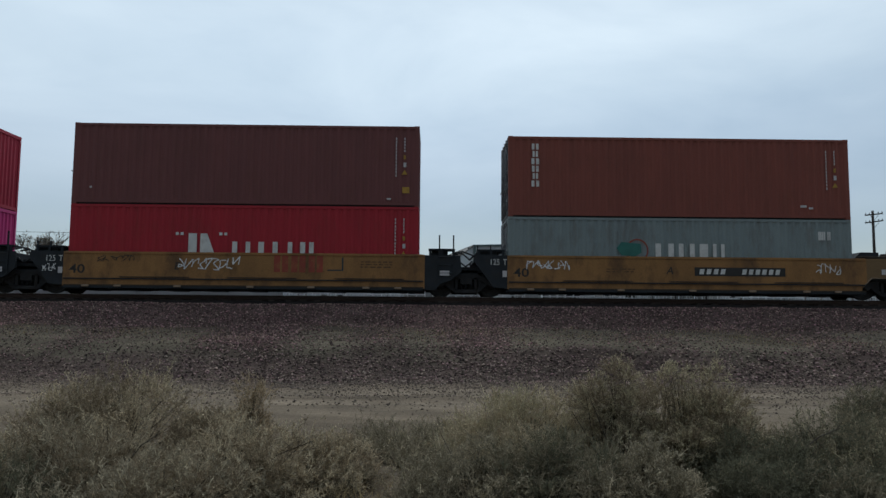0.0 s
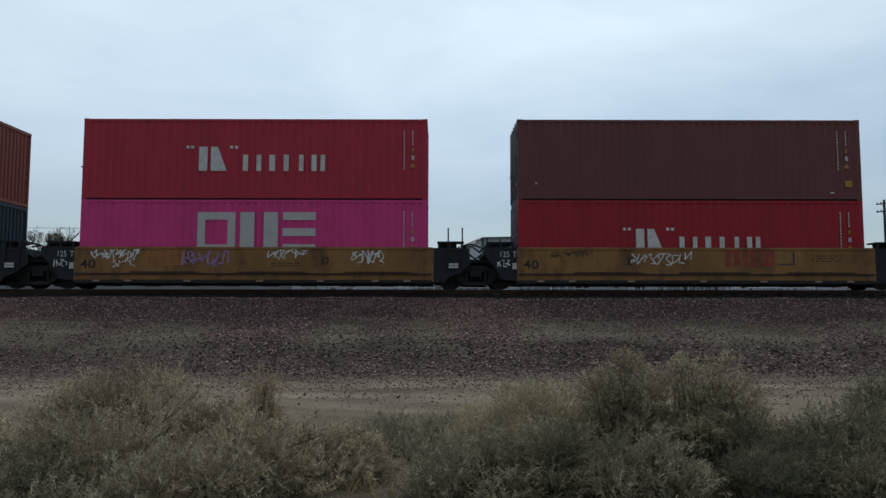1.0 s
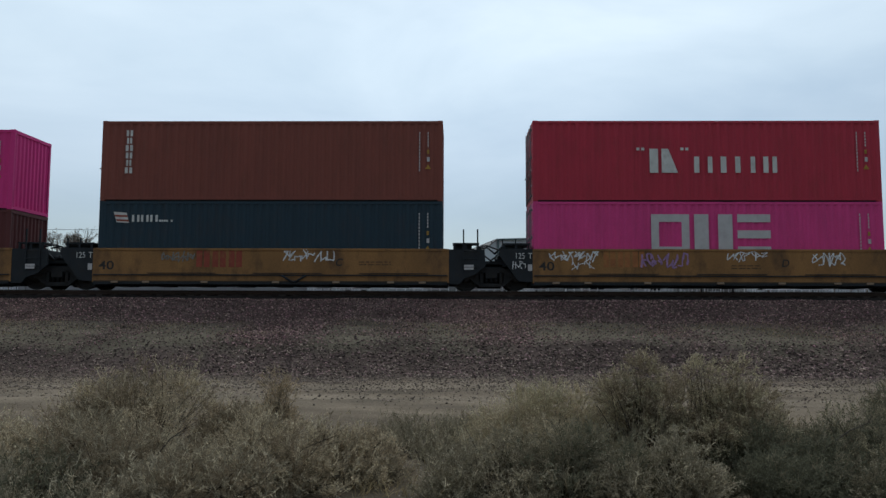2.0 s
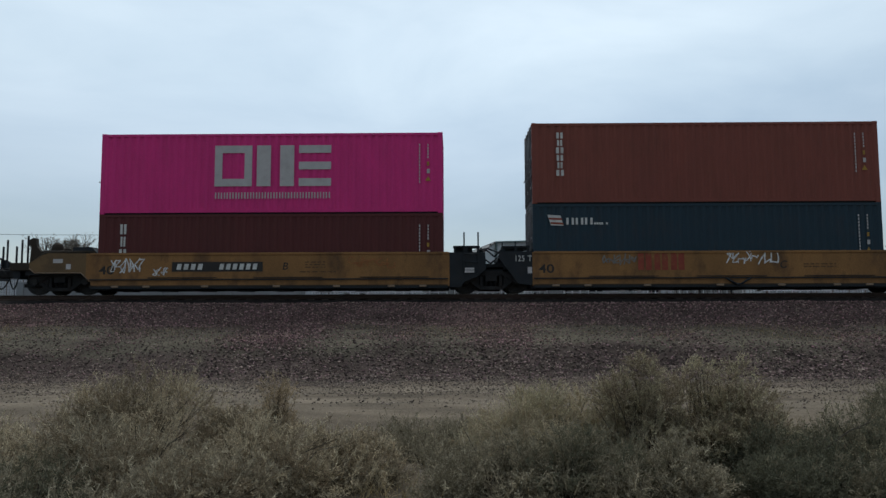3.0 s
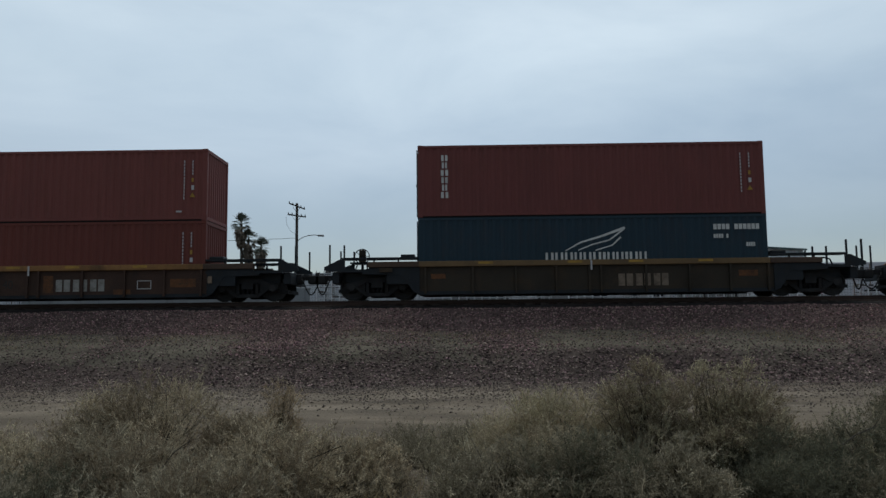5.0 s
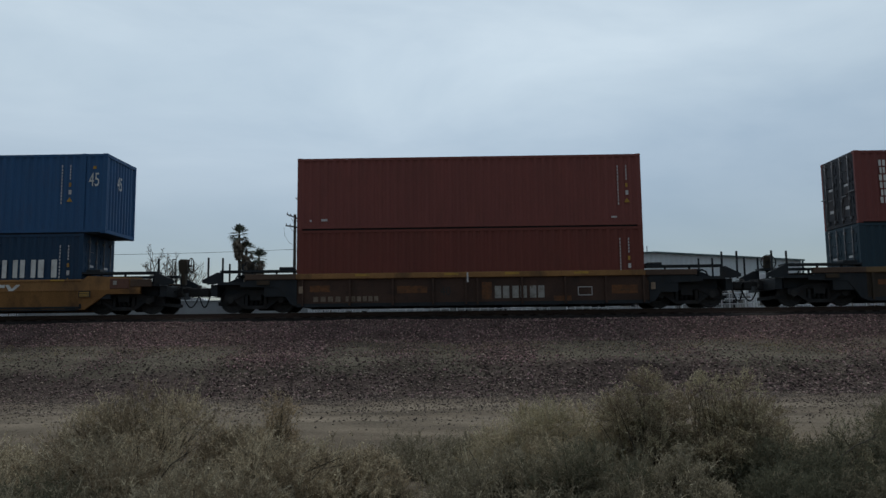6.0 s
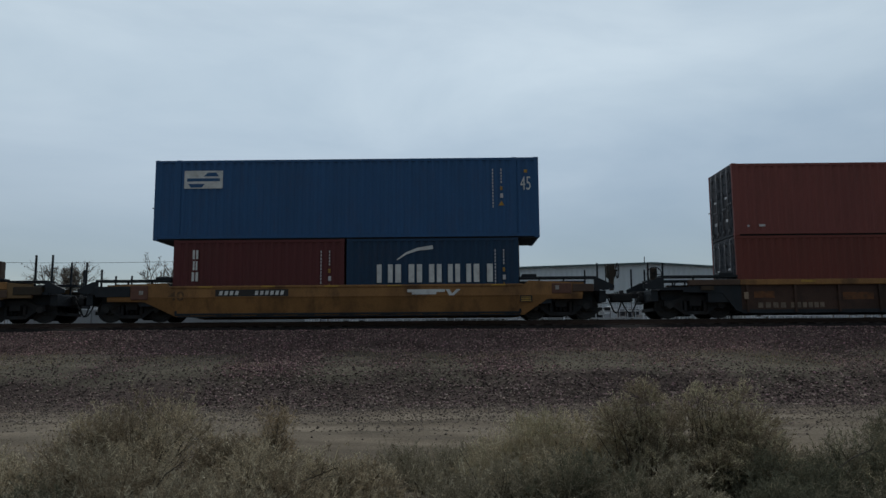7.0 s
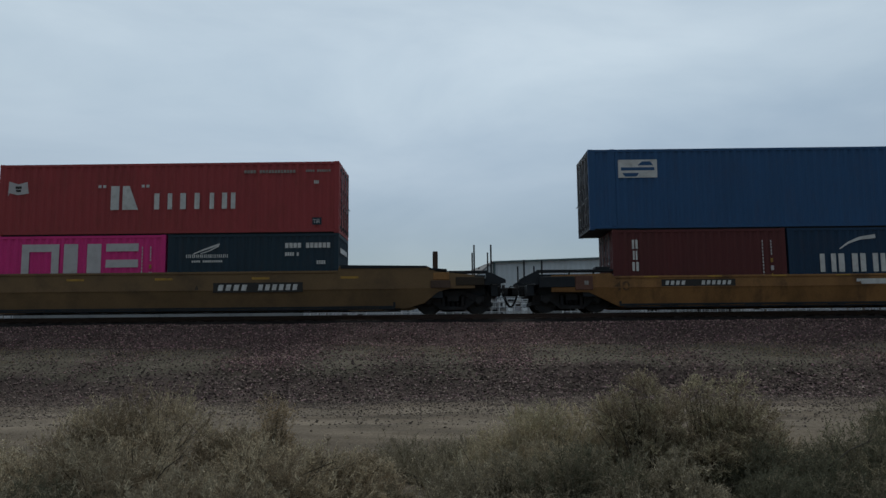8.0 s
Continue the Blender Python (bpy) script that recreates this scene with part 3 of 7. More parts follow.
def container(x_left, base, length, height, mat, label, doors=-1, marks=True, door_tags=True, door_mat=None):
    """A shipping container with its base centre at its origin. doors: the end that opens (-1 rear, 1 front)."""
    c = empty("shipping_container", pose(x_left + length / 2, TRACK_Y, base), label, "container", "containers on the train")
    h, w, L = height, WIDE / 2, length / 2
    corrugated("side_wall", c, length - 0.30, 0.15, h - 0.10, -w + 0.006, -1, mat)
    corrugated("side_wall", c, length - 0.30, 0.15, h - 0.10, w - 0.006, 1, mat)
    corrugated("front_wall", c, WIDE - 0.30, 0.12, h - 0.10, -doors * (L - 0.02), -doors, mat, 0.25, 0.045, "y")
    n = int(length / 0.42)
    roof = [(-L + 0.1, h - 0.035), (L - 0.1, h - 0.035), (L - 0.1, h - 0.02)]
    for i in range(n - 1, -1, -1):
        x = -L + 0.3 + i * (length - 0.6) / (n - 1)
        roof += [(x + 0.08, h - 0.02), (x + 0.06, h - 0.006), (x - 0.06, h - 0.006), (x - 0.08, h - 0.02)]
    rib = slab(bmesh.new(), roof + [(-L + 0.1, h - 0.02)], -w + 0.071, w - 0.071)
    part("roof", rib, mat, c)
    part("floor", boxes((-L + 0.1, L - 0.1, -w + 0.09, w - 0.09, 0.002, 0.15)), BLACK, c, "dark underside with cross members")
    for s in (-1, 1):
        y0, y1 = sorted((s * w, s * (w - 0.07)))
        part("top_rail", boxes((-L + 0.16, L - 0.16, y0, y1, h - 0.105, h - 0.014)), mat, c)
        part("bottom_rail", boxes((-L + 0.16, L - 0.16, y0 + 0.012, y1 - 0.012, 0.052, 0.165)), mat, c)
        x0, x1 = sorted((s * L, s * (L - 0.1)))
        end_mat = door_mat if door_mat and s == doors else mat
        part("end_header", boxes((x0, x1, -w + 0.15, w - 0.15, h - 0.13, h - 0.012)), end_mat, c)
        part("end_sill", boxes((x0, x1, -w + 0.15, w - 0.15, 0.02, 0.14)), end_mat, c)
    post = part("corner_post", boxes((-0.08, 0.08, -0.055, 0.055, 0.11, h - 0.11), bevel=0.012), mat, c, at=pose(-L + 0.08, -w + 0.055, 0))
    cast = part("corner_casting", boxes((-0.089, 0.089, -0.081, 0.081, 0, 0.118), bevel=0.012), mat, c, at=pose(-L + 0.087, -w + 0.079, 0))
    for sx in (-1, 1):
        for sy in (-1, 1):
            if (sx, sy) != (-1, -1):
                again(post, c, pose(sx * (L - 0.08), sy * (w - 0.055), 0))
                again(cast, c, pose(sx * (L - 0.087), sy * (w - 0.079), 0))
            again(cast, c, pose(sx * (L - 0.087), sy * (w - 0.079), h - 0.116))
    if length > 13:
        for sx in (-1, 1):
            for sy in (-1, 1):
                again(post, c, pose(sx * (6.096 - 0.1), sy * (w - 0.053), 0))
                again(cast, c, pose(sx * (6.096 - 0.1), sy * (w - 0.079), h - 0.116))
    leaf = bmesh.new()
    box(leaf, -0.025, 0.025, 0.01, w - 0.11, 0.15, h - 0.14)
    for k in range(5):
        z = 0.3 + k * (h - 0.75) / 4.4
        box(leaf, -0.045, -0.024, 0.10, w - 0.2, z, z + 0.28)
    x = doors * (L - 0.03)
    for sy in (1, -1):
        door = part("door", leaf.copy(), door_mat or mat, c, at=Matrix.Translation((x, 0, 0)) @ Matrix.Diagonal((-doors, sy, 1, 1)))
        for k, yy in enumerate((0.28, 0.82)):
            bar = bmesh.new()
            rod(bar, (-0.075, yy, 0.08), (-0.075, yy, h - 0.08), 0.02, sides=6)
            for z in (0.2, 0.9, 1.6, h - 0.3):
                box(bar, -0.09, -0.02, yy - 0.05, yy + 0.05, z, z + 0.09)
            box(bar, -0.10, -0.085, yy - 0.04, yy + 0.36, 1.05 + 0.1 * k, 1.09 + 0.1 * k)
            part("locking_rod", bar, STEEL_GALV, door, "galvanised locking rod")
        if door_tags:
            for z, d in ((h - 0.62, 0.2), (h - 0.95, 0.12), (h - 1.25, 0.16), (0.5, 0.2)):
                part("door_marking", boxes((-0.032, -0.028, 0.42, 0.70, z, z + d)), GREY_MARK, door)
    leaf.free()
    if marks:
        id_marks(c, length, height, x_end=(6.05 if length > 13 else None))
    return c


STEEL_GALV = material("galvanised_rod_steel", (0.13, 0.13, 0.14), 0.55, 0.2, vary=0.2, scale=4, grain=40, bump=0.05, dirt=RUST, dirt_amount=0.5)
TALL, LOW, FORTY = 2.896, 2.591, 12.192
FACE = -WIDE / 2 - 0.004
TRAIN = []           # (thing, x at the start, height, side)


def on_train(thing):
    TRAIN.append((thing, thing.matrix_basis.translation.copy()))
    return thing


def plain_word(c, name, mat, x0, z0, x1, z1, widths, gap=0.18):
    """A brand mark as plain upright blocks, one or two for each of its letters."""
    total = sum(widths) + gap * (len(widths) - 1)
    k = (x1 - x0) / total
    outl, x = [], x0
    for w in widths:
        a, b = x, x + w * k
        if w < 0.6:
            outl.append(rect(a, z0, b, z1))
        else:
            t = 0.30 * (b - a)
            outl += [rect(a, z0, a + t, z1), rect(b - t, z0, b, z1)]
        x = b + gap * k
    return shapes("id_marking" if z1 - z0 < 0.3 else name, c, FACE, mat, *outl)


def big_red_mark(c, x, z, k=1.0):
    """The white mark of the red boxes: two pairs of dots, a tall bar with a wedge, and four smaller pairs of bars. x, z: its lower left corner."""
    o = [rect(x + a * k, z + 0.80 * k, x + (a + 0.11) * k, z + 0.90 * k) for a in (0.0, 0.17, 1.55, 1.72)]
    o += [rect(x + 0.46 * k, z, x + 0.76 * k, z + 0.86 * k), ((x + 0.88 * k, z), (x + 1.45 * k, z), (x + 1.12 * k, z + 0.86 * k), (x + 0.88 * k, z + 0.86 * k))]
    for a, w in ((1.98, 0.72), (2.95, 0.2), (3.42, 0.78), (4.40, 0.56)):
        if w < 0.3:
            o.append(rect(x + a * k, z, x + (a + w) * k, z + 0.58 * k))
        else:
            o += [rect(x + (a + 0.04) * k, z, x + (a + 0.22) * k, z + 0.58 * k), rect(x + (a + w - 0.2) * k, z, x + (a + w - 0.04) * k, z + 0.58 * k)]
    return shapes("brand_mark", c, FACE, WHITE_MARK, *o)


def square_mark(c, x, z, k=1.0, h=1.45):
    """The pale mark of the magenta boxes: a square ring, two upright bars and three level ones. x, z: its lower left corner."""
    h = h * k
    t = 0.27 * k
    o = [rect(x, z, x + t, z + h), rect(x + 1.33 * k - t, z, x + 1.33 * k, z + h), rect(x + t, z, x + 1.33 * k - t, z + t), rect(x + t, z + h - t, x + 1.33 * k - t, z + h)]
    a = x + 1.50 * k
    o += [rect(a, z, a + 0.5 * k, z + h), rect(a + 1.33 * k - 0.5 * k, z, a + 1.33 * k, z + h)]
    a = x + 3.0 * k
    o += [rect(a, z, a + 1.15 * k, z + 0.28 * k), rect(a, z + h / 2 - 0.14 * k, a + 1.15 * k, z + h / 2 + 0.14 * k), rect(a, z + h - 0.28 * k, a + 1.15 * k, z + h)]
    return shapes("brand_mark", c, FACE, GREY_MARK, *o)


def upright_mark(c, x, z_top, z_bottom, letters, wide, mat=None):
    """A brand mark that runs down the side: a pair of plain bars under another."""
    step = (z_top - z_bottom) / letters
    o = []
    for i in range(letters):
        a, b = z_top - i * step, z_top - (i + 1) * step + 0.2 * step
        w = (0.30, 0.24, 0.34)[i % 3] * wide
        o += [rect(x + 0.5 * wide - w, b, x + 0.5 * wide - 0.22 * w, a), rect(x + 0.5 * wide + 0.22 * w, b, x + 0.5 * wide + w, a)]
    return shapes("brand_mark", c, FACE, mat or WHITE_MARK, *o)


def number_bar(c, x, z, length, height, y=FACE, mat=None, n=11):
    """A run of characters too small to read, as bars."""
    step = length / n
    return shapes("id_marking", c, y, mat or WHITE_MARK, *[rect(x + i * step, z, x + (i + 0.8) * step, z + height) for i in range(n) if i not in (4,)])


def swoosh(c, pts, y, mat, w0, w1):
    """A curved painted stroke through points in x and z."""
    up, dn = [], []
    for i, (x, z) in enumerate(pts):
        a, b = pts[max(0, i - 1)], pts[min(len(pts) - 1, i + 1)]
        d = Vector((b[0] - a[0], b[1] - a[1])).normalized()
        w = w0 + (w1 - w0) * i / (len(pts) - 1)
        up.append((x - d.y * w, z + d.x * w))
        dn.append((x + d.y * w, z - d.x * w))
    quads = [(dn[i], dn[i + 1], up[i + 1], up[i]) for i in range(len(pts) - 1)]
    return shapes("brand_mark", c, y, mat, *quads)


X_A, X_E, X_D, X_C, X_B, X_N, X_R, X_S, X_K = 2.67, -12.68, -28.06, -43.44, -58.79, -78.52, -98.23, -118.03, -139.85
FIVE, SINGLE = 2.587, 2.632   # heights of the well floors


def load_containers():
    H = FORTY / 2
    # front unit: rust-brown over grey
    b = FIVE
    c = on_train(container(X_A, b, FORTY, LOW, GREY, "weathered grey steel container with a round mark in a well car", marks=False))
    number_bar(c, 11.0 - H, 1.85, 0.45, 0.30, n=7)
    o = [(4.55 - H + 0.40 * math.cos(a), 1.42 + 0.42 * math.sin(a)) for a in [i * math.pi / 10 for i in range(20)]]
    ring = [(o[i], o[(i + 1) % 20], (o[(i + 1) % 20][0] * 0.87 + (4.55 - H) * 0.13, o[(i + 1) % 20][1] * 0.87 + 1.42 * 0.13), (o[i][0] * 0.87 + (4.55 - H) * 0.13, o[i][1] * 0.87 + 1.42 * 0.13)) for i in range(20)]
    shapes("brand_mark", c, FACE, RED_MARK, *ring)
    shapes("brand_mark", c, FACE - 0.002, GREEN_MARK, ((3.82 - H, 1.5), (4.0 - H, 1.72), (4.68 - H, 1.66), (4.70 - H, 1.35), (4.45 - H, 1.2), (4.0 - H, 1.25)))
    plain_word(c, "brand_mark", WHITE_MARK, 5.2 - H, 1.08, 7.65 - H, 1.68, (1.1, 0.95, 0.5, 0.7), 0.3)
    c = on_train(container(X_A, b + LOW, FORTY, TALL, BROWN_ORANGE, "rust-brown steel container stacked on a grey one", door_mat=DOOR_GREY))
    upright_mark(c, 0.76 - H, 7.8 - b - LOW, 6.2 - b - LOW, 6, 0.40)
    shapes("patch", c, FACE, GREY_MARK, rect(10.4 - H, 0.42, 10.62 - H, 0.50), rect(10.7 - H, 0.36, 10.85 - H, 0.43))
    # second unit: brown over red
    c = on_train(container(X_E, b, FORTY, TALL, RED, "red steel container sunk in a well car", door_mat=DOOR_GREY))
    big_red_mark(c, 3.7 - H, 3.62 - b, 0.98)
    c = on_train(container(X_E, b + TALL, FORTY, TALL, BROWN, "plain brown steel container stacked on a red one", door_mat=DOOR_GREY))
    shapes("warning_label", c, FACE, YELLOW_MARK, rect(11.6 - H, 0.48, 11.85 - H, 0.70))
    shapes("patch", c, FACE, GREY_MARK, rect(0.62 - H, 0.56, 0.70 - H, 0.63), rect(11.05 - H, 0.24, 11.2 - H, 0.30))
    # third unit: red over magenta
    c = on_train(container(X_D, b, FORTY, TALL, MAGENTA_DULL, "dull magenta steel container with a pale mark in a well car"))
    square_mark(c, 4.12 - H, 3.62 - b, 1.0, 1.41)
    c = on_train(container(X_D, b + TALL, FORTY, TALL, RED_BRIGHT, "red steel container stacked on a magenta one"))
    big_red_mark(c, 3.65 - H, 6.5 - b - TALL, 1.0)
    # fourth unit: rust-brown over dark blue
    c = on_train(container(X_C, b, FORTY, TALL, NAVY, "dark blue steel container with a small flag mark", door_mat=DOOR_GREY))
    shapes("brand_mark", c, FACE, WHITE_MARK, ((0.52 - H, 5.09 - b), (0.98 - H, 5.06 - b), (1.08 - H, 4.70 - b), (0.64 - H, 4.72 - b)))
    shapes("brand_mark", c, FACE - 0.004, RED_MARK, *[((0.56 - H + 0.06 * k, 4.99 - b - 0.16 * k), (1.01 - H + 0.05 * k, 4.97 - b - 0.16 * k), (1.03 - H + 0.05 * k, 4.90 - b - 0.16 * k), (0.58 - H + 0.06 * k, 4.92 - b - 0.16 * k)) for k in range(2)])
    plain_word(c, "brand_mark", WHITE_MARK, 1.18 - H, 4.74 - b, 2.1 - H, 4.98 - b, (0.9, 0.9, 0.9), 0.2)
    number_bar(c, 2.15 - H, 4.74 - b, 0.5, 0.07, n=6)
    c = on_train(container(X_C, b + TALL, FORTY, TALL, BROWN_ORANGE, "rust-brown steel container stacked on a dark blue one", door_mat=DOOR_GREY))
    upright_mark(c, 0.80 - H, 8.03 - b - TALL, 6.42 - b - TALL, 6, 0.38)
    # fifth unit: magenta over dark brown
    c = on_train(container(X_B, b, FORTY, LOW, BROWN_DARK, "dark brown steel container sunk in a well car", door_mat=DOOR_GREY))
    upright_mark(c, 0.70 - H, 4.82 - b, 3.5 - b, 3, 0.36)
    c = on_train(container(X_B, b + LOW, FORTY, TALL, MAGENTA, "bright magenta steel container with a large pale square mark"))
    square_mark(c, 4.08 - H, 6.16 - b - LOW, 1.0, 1.47)
    plain_word(c, "brand_mark", GREY_MARK, 4.11 - H, 5.72 - b - LOW, 8.2 - H, 5.94 - b - LOW, (1, 1, 1, 1, 1, 0.4, 1, 1, 1, 1, 1, 1, 1, 0.4, 1, 1, 1, 1, 1, 1, 1), 0.35)
    # first single car: brown over dark blue
    b = SINGLE
    c = on_train(container(X_N, b, FORTY, LOW, NAVY, "dark blue steel container with a white wing mark", doors=-1, marks=False))
    plain_word(c, "brand_mark", WHITE_MARK, 4.46 - H, 3.55 - b, 7.98 - H, 3.93 - b, (1, 1, 1, 0.9, 1, 1, 0.35, 0.9, 0.9, 0.35, 1, 0.9), 0.22)
    swoosh(c, [(5.15 - H, 3.98 - b), (5.7 - H, 4.28 - b), (6.4 - H, 4.48 - b), (7.25 - H, 4.78 - b)], FACE, WHITE_MARK, 0.02, 0.045)
    swoosh(c, [(5.6 - H, 4.0 - b), (6.1 - H, 4.2 - b), (6.7 - H, 4.35 - b), (7.2 - H, 4.72 - b)], FACE, WHITE_MARK, 0.02, 0.03)
    swoosh(c, [(6.2 - H, 3.99 - b), (6.8 - H, 4.17 - b), (7.1 - H, 4.45 - b)], FACE, WHITE_MARK, 0.02, 0.03)
    number_bar(c, 10.33 - H, 4.68 - b, 1.62, 0.19)
    number_bar(c, 10.33 - H, 4.38 - b, 0.53, 0.14, n=6)
    number_bar(c, 11.45 - H, 4.08 - b, 0.4, 0.14, n=5)
    part("end_marking", boxes((H + 0.004, H + 0.010, -0.85, 0.75, 1.92, 2.10)), WHITE_MARK, c)
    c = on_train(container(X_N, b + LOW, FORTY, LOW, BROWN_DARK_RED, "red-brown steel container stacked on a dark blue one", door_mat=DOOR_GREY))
    upright_mark(c, 0.76 - H, 7.45 - b - LOW, 5.86 - b - LOW, 6, 0.38)
    # second single car: two red-browns
    c = on_train(container(X_R, b, FORTY, LOW, BROWN_RED, "plain red-brown steel container sunk in a rusty well car", door_mat=DOOR_GREY))
    c = on_train(container(X_R, b + LOW, FORTY, LOW, BROWN_RED_SHEEN, "plain red-brown steel container with a painted-in sheen, stacked on another", door_mat=DOOR_GREY))
    shapes("patch", c, FACE, GREY_MARK, rect(0.45 - H, 0.30, 0.52 - H, 0.37), rect(0.86 - H, 0.31, 1.08 - H, 0.39), rect(11.1 - H, 0.3, 11.3 - H, 0.36))
    # third single car: a long blue one over two short ones
    TW = 6.058
    c = on_train(container(X_S, b, TW, LOW, BROWN_DARK, "short dark red-brown steel container under a long blue one"))
    upright_mark(c, 0.62 - TW / 2, 4.86 - b, 3.68 - b, 3, 0.33)
    c = on_train(container(X_S + FORTY - TW, b, TW, LOW, BLUE_DEEP, "short blue steel container with a white mark", doors=1))
    plain_word(c, "brand_mark", WHITE_MARK, 7.21 - 6.134 - TW / 2, 3.66 - b, 11.28 - 6.134 - TW / 2, 4.30 - b, (1, 1.2, 1.1, 1, 1, 1.2), 0.16)
    swoosh(c, [(1.78 - TW / 2, 4.46 - b), (2.1 - TW / 2, 4.68 - b), (2.5 - TW / 2, 4.83 - b), (3.05 - TW / 2, 4.90 - b)], FACE, WHITE_MARK, 0.02, 0.07)
    L45 = 13.716
    c = on_train(container(X_S - 0.762, b + LOW, L45, TALL, BLUE, "long blue steel container overhanging two short ones", door_mat=DOOR_GREY))
    k = L45 / 2
    shapes("brand_plate", c, FACE - 0.002, WHITE_MARK, rect(1.06 - k, 7.08 - b - LOW, 2.44 - k, 7.73 - b - LOW))
    shapes("brand_mark", c, FACE - 0.006, BLUE, rect(1.16 - k, 7.34 - b - LOW, 2.34 - k, 7.45 - b - LOW), ((1.75 - k, 7.52 - b - LOW), (2.3 - k, 7.52 - b - LOW), (2.2 - k, 7.66 - b - LOW), (1.9 - k, 7.66 - b - LOW)),
           ((1.3 - k, 7.12 - b - LOW), (1.7 - k, 7.12 - b - LOW), (1.8 - k, 7.25 - b - LOW), (1.2 - k, 7.25 - b - LOW)))
    lettering("length_number", "45", 0.70, c, 13.06 - k, FACE, 6.93 - b - LOW, WHITE_MARK, 0.56)
    shapes("warning_label", c, FACE, YELLOW_MARK, rect(13.2 - k, 7.55 - b - LOW, 13.32 - k, 7.66 - b - LOW))
    end_no = lettering("length_number", "45", 0.70, c, 0, 0, 0, WHITE_MARK, 0.56)
    end_no.matrix_basis = pose(k + 0.03, -0.45, 6.93 - b - LOW, 90, 0, 90) @ Matrix.Diagonal((0.56, 1, 1, 1))
    # last car: red over magenta and dark blue
    c = on_train(container(X_K, b, TW, LOW, MAGENTA, "short magenta steel container with a pale square mark"))
    square_mark(c, 0.95 - TW / 2, 3.5 - b, 1.0, 1.42)
    c = on_train(container(X_K + FORTY - TW, b, TW, LOW, NAVY, "short dark blue steel container with a white wing mark", marks=False))
    u = 6.134 + TW / 2
    plain_word(c, "brand_mark", WHITE_MARK, 6.8 - u, 4.38 - b, 8.27 - u, 4.5 - b, (1, 1, 1, 0.9, 1, 1, 0.35, 0.9, 0.9, 0.35, 1, 0.9), 0.25)
    swoosh(c, [(7.05 - u, 4.52 - b), (7.4 - u, 4.66 - b), (7.98 - u, 4.86 - b)], FACE, WHITE_MARK, 0.02, 0.035)
    swoosh(c, [(7.3 - u, 4.53 - b), (7.6 - u, 4.62 - b), (7.95 - u, 4.80 - b)], FACE, WHITE_MARK, 0.015, 0.025)
    number_bar(c, 7.0 - u, 4.22 - b, 1.1, 0.07, n=14)
    number_bar(c, 10.3 - u, 4.70 - b, 1.62, 0.18)
    number_bar(c, 10.3 - u, 4.42 - b, 0.5, 0.13, n=6)
    number_bar(c, 11.42 - u, 4.12 - b, 0.4, 0.13, n=5)
    part("end_marking", boxes((TW / 2 + 0.004, TW / 2 + 0.010, -0.85, 0.75, 1.92, 2.10)), WHITE_MARK, c)
    c = on_train(container(X_K, b + LOW, FORTY, LOW, RED_FADED, "faded red steel container over two short ones", doors=1, marks=False))
    big_red_mark(c, 3.58 - H, 6.13 - b - LOW, 1.0)
    shapes("flag_mark", c, FACE, GREY_MARK, ((0.34 - H, 6.66 - b - LOW), (0.40 - H, 6.78 - b - LOW), (0.70 - H, 6.70 - b - LOW), (1.08 - H, 6.76 - b - LOW), (1.02 - H, 7.18 - b - LOW), (0.70 - H, 7.10 - b - LOW), (0.36 - H, 7.20 - b - LOW)))
    shapes("flag_mark", c, FACE - 0.004, BLACK_MARK, rect(0.62 - H, 6.82 - b - LOW, 0.80 - H, 6.90 - b - LOW), rect(0.60 - H, 6.93 - b - LOW, 0.82 - H, 7.02 - b - LOW))
    number_bar(c, 8.8 - H, 7.40 - b - LOW, 1.85, 0.11, mat=GREY_DULL, n=17)
    number_bar(c, 11.0 - H, 7.43 - b - LOW, 0.9, 0.08, mat=GREY_DULL)
    number_bar(c, 11.3 - H, 7.0 - b - LOW, 0.18, 0.12, n=3)
    shapes("plate", c, FACE, NAVY, rect(11.25 - H, 0.30, 11.58 - H, 0.56))
    lettering("plate_writing", "TIR", 0.22, c, 11.27 - H, FACE - 0.006, 0.35, GREY_MARK, 0.8)


BROWN_DARK_RED = paint("dark_red_brown_container_paint", (0.178, 0.054, 0.049), amount=0.3)
load_containers()


# ---- well cars ----
HALF = 1.44
WHEELS = []          # (wheel pair, its seat on the truck)


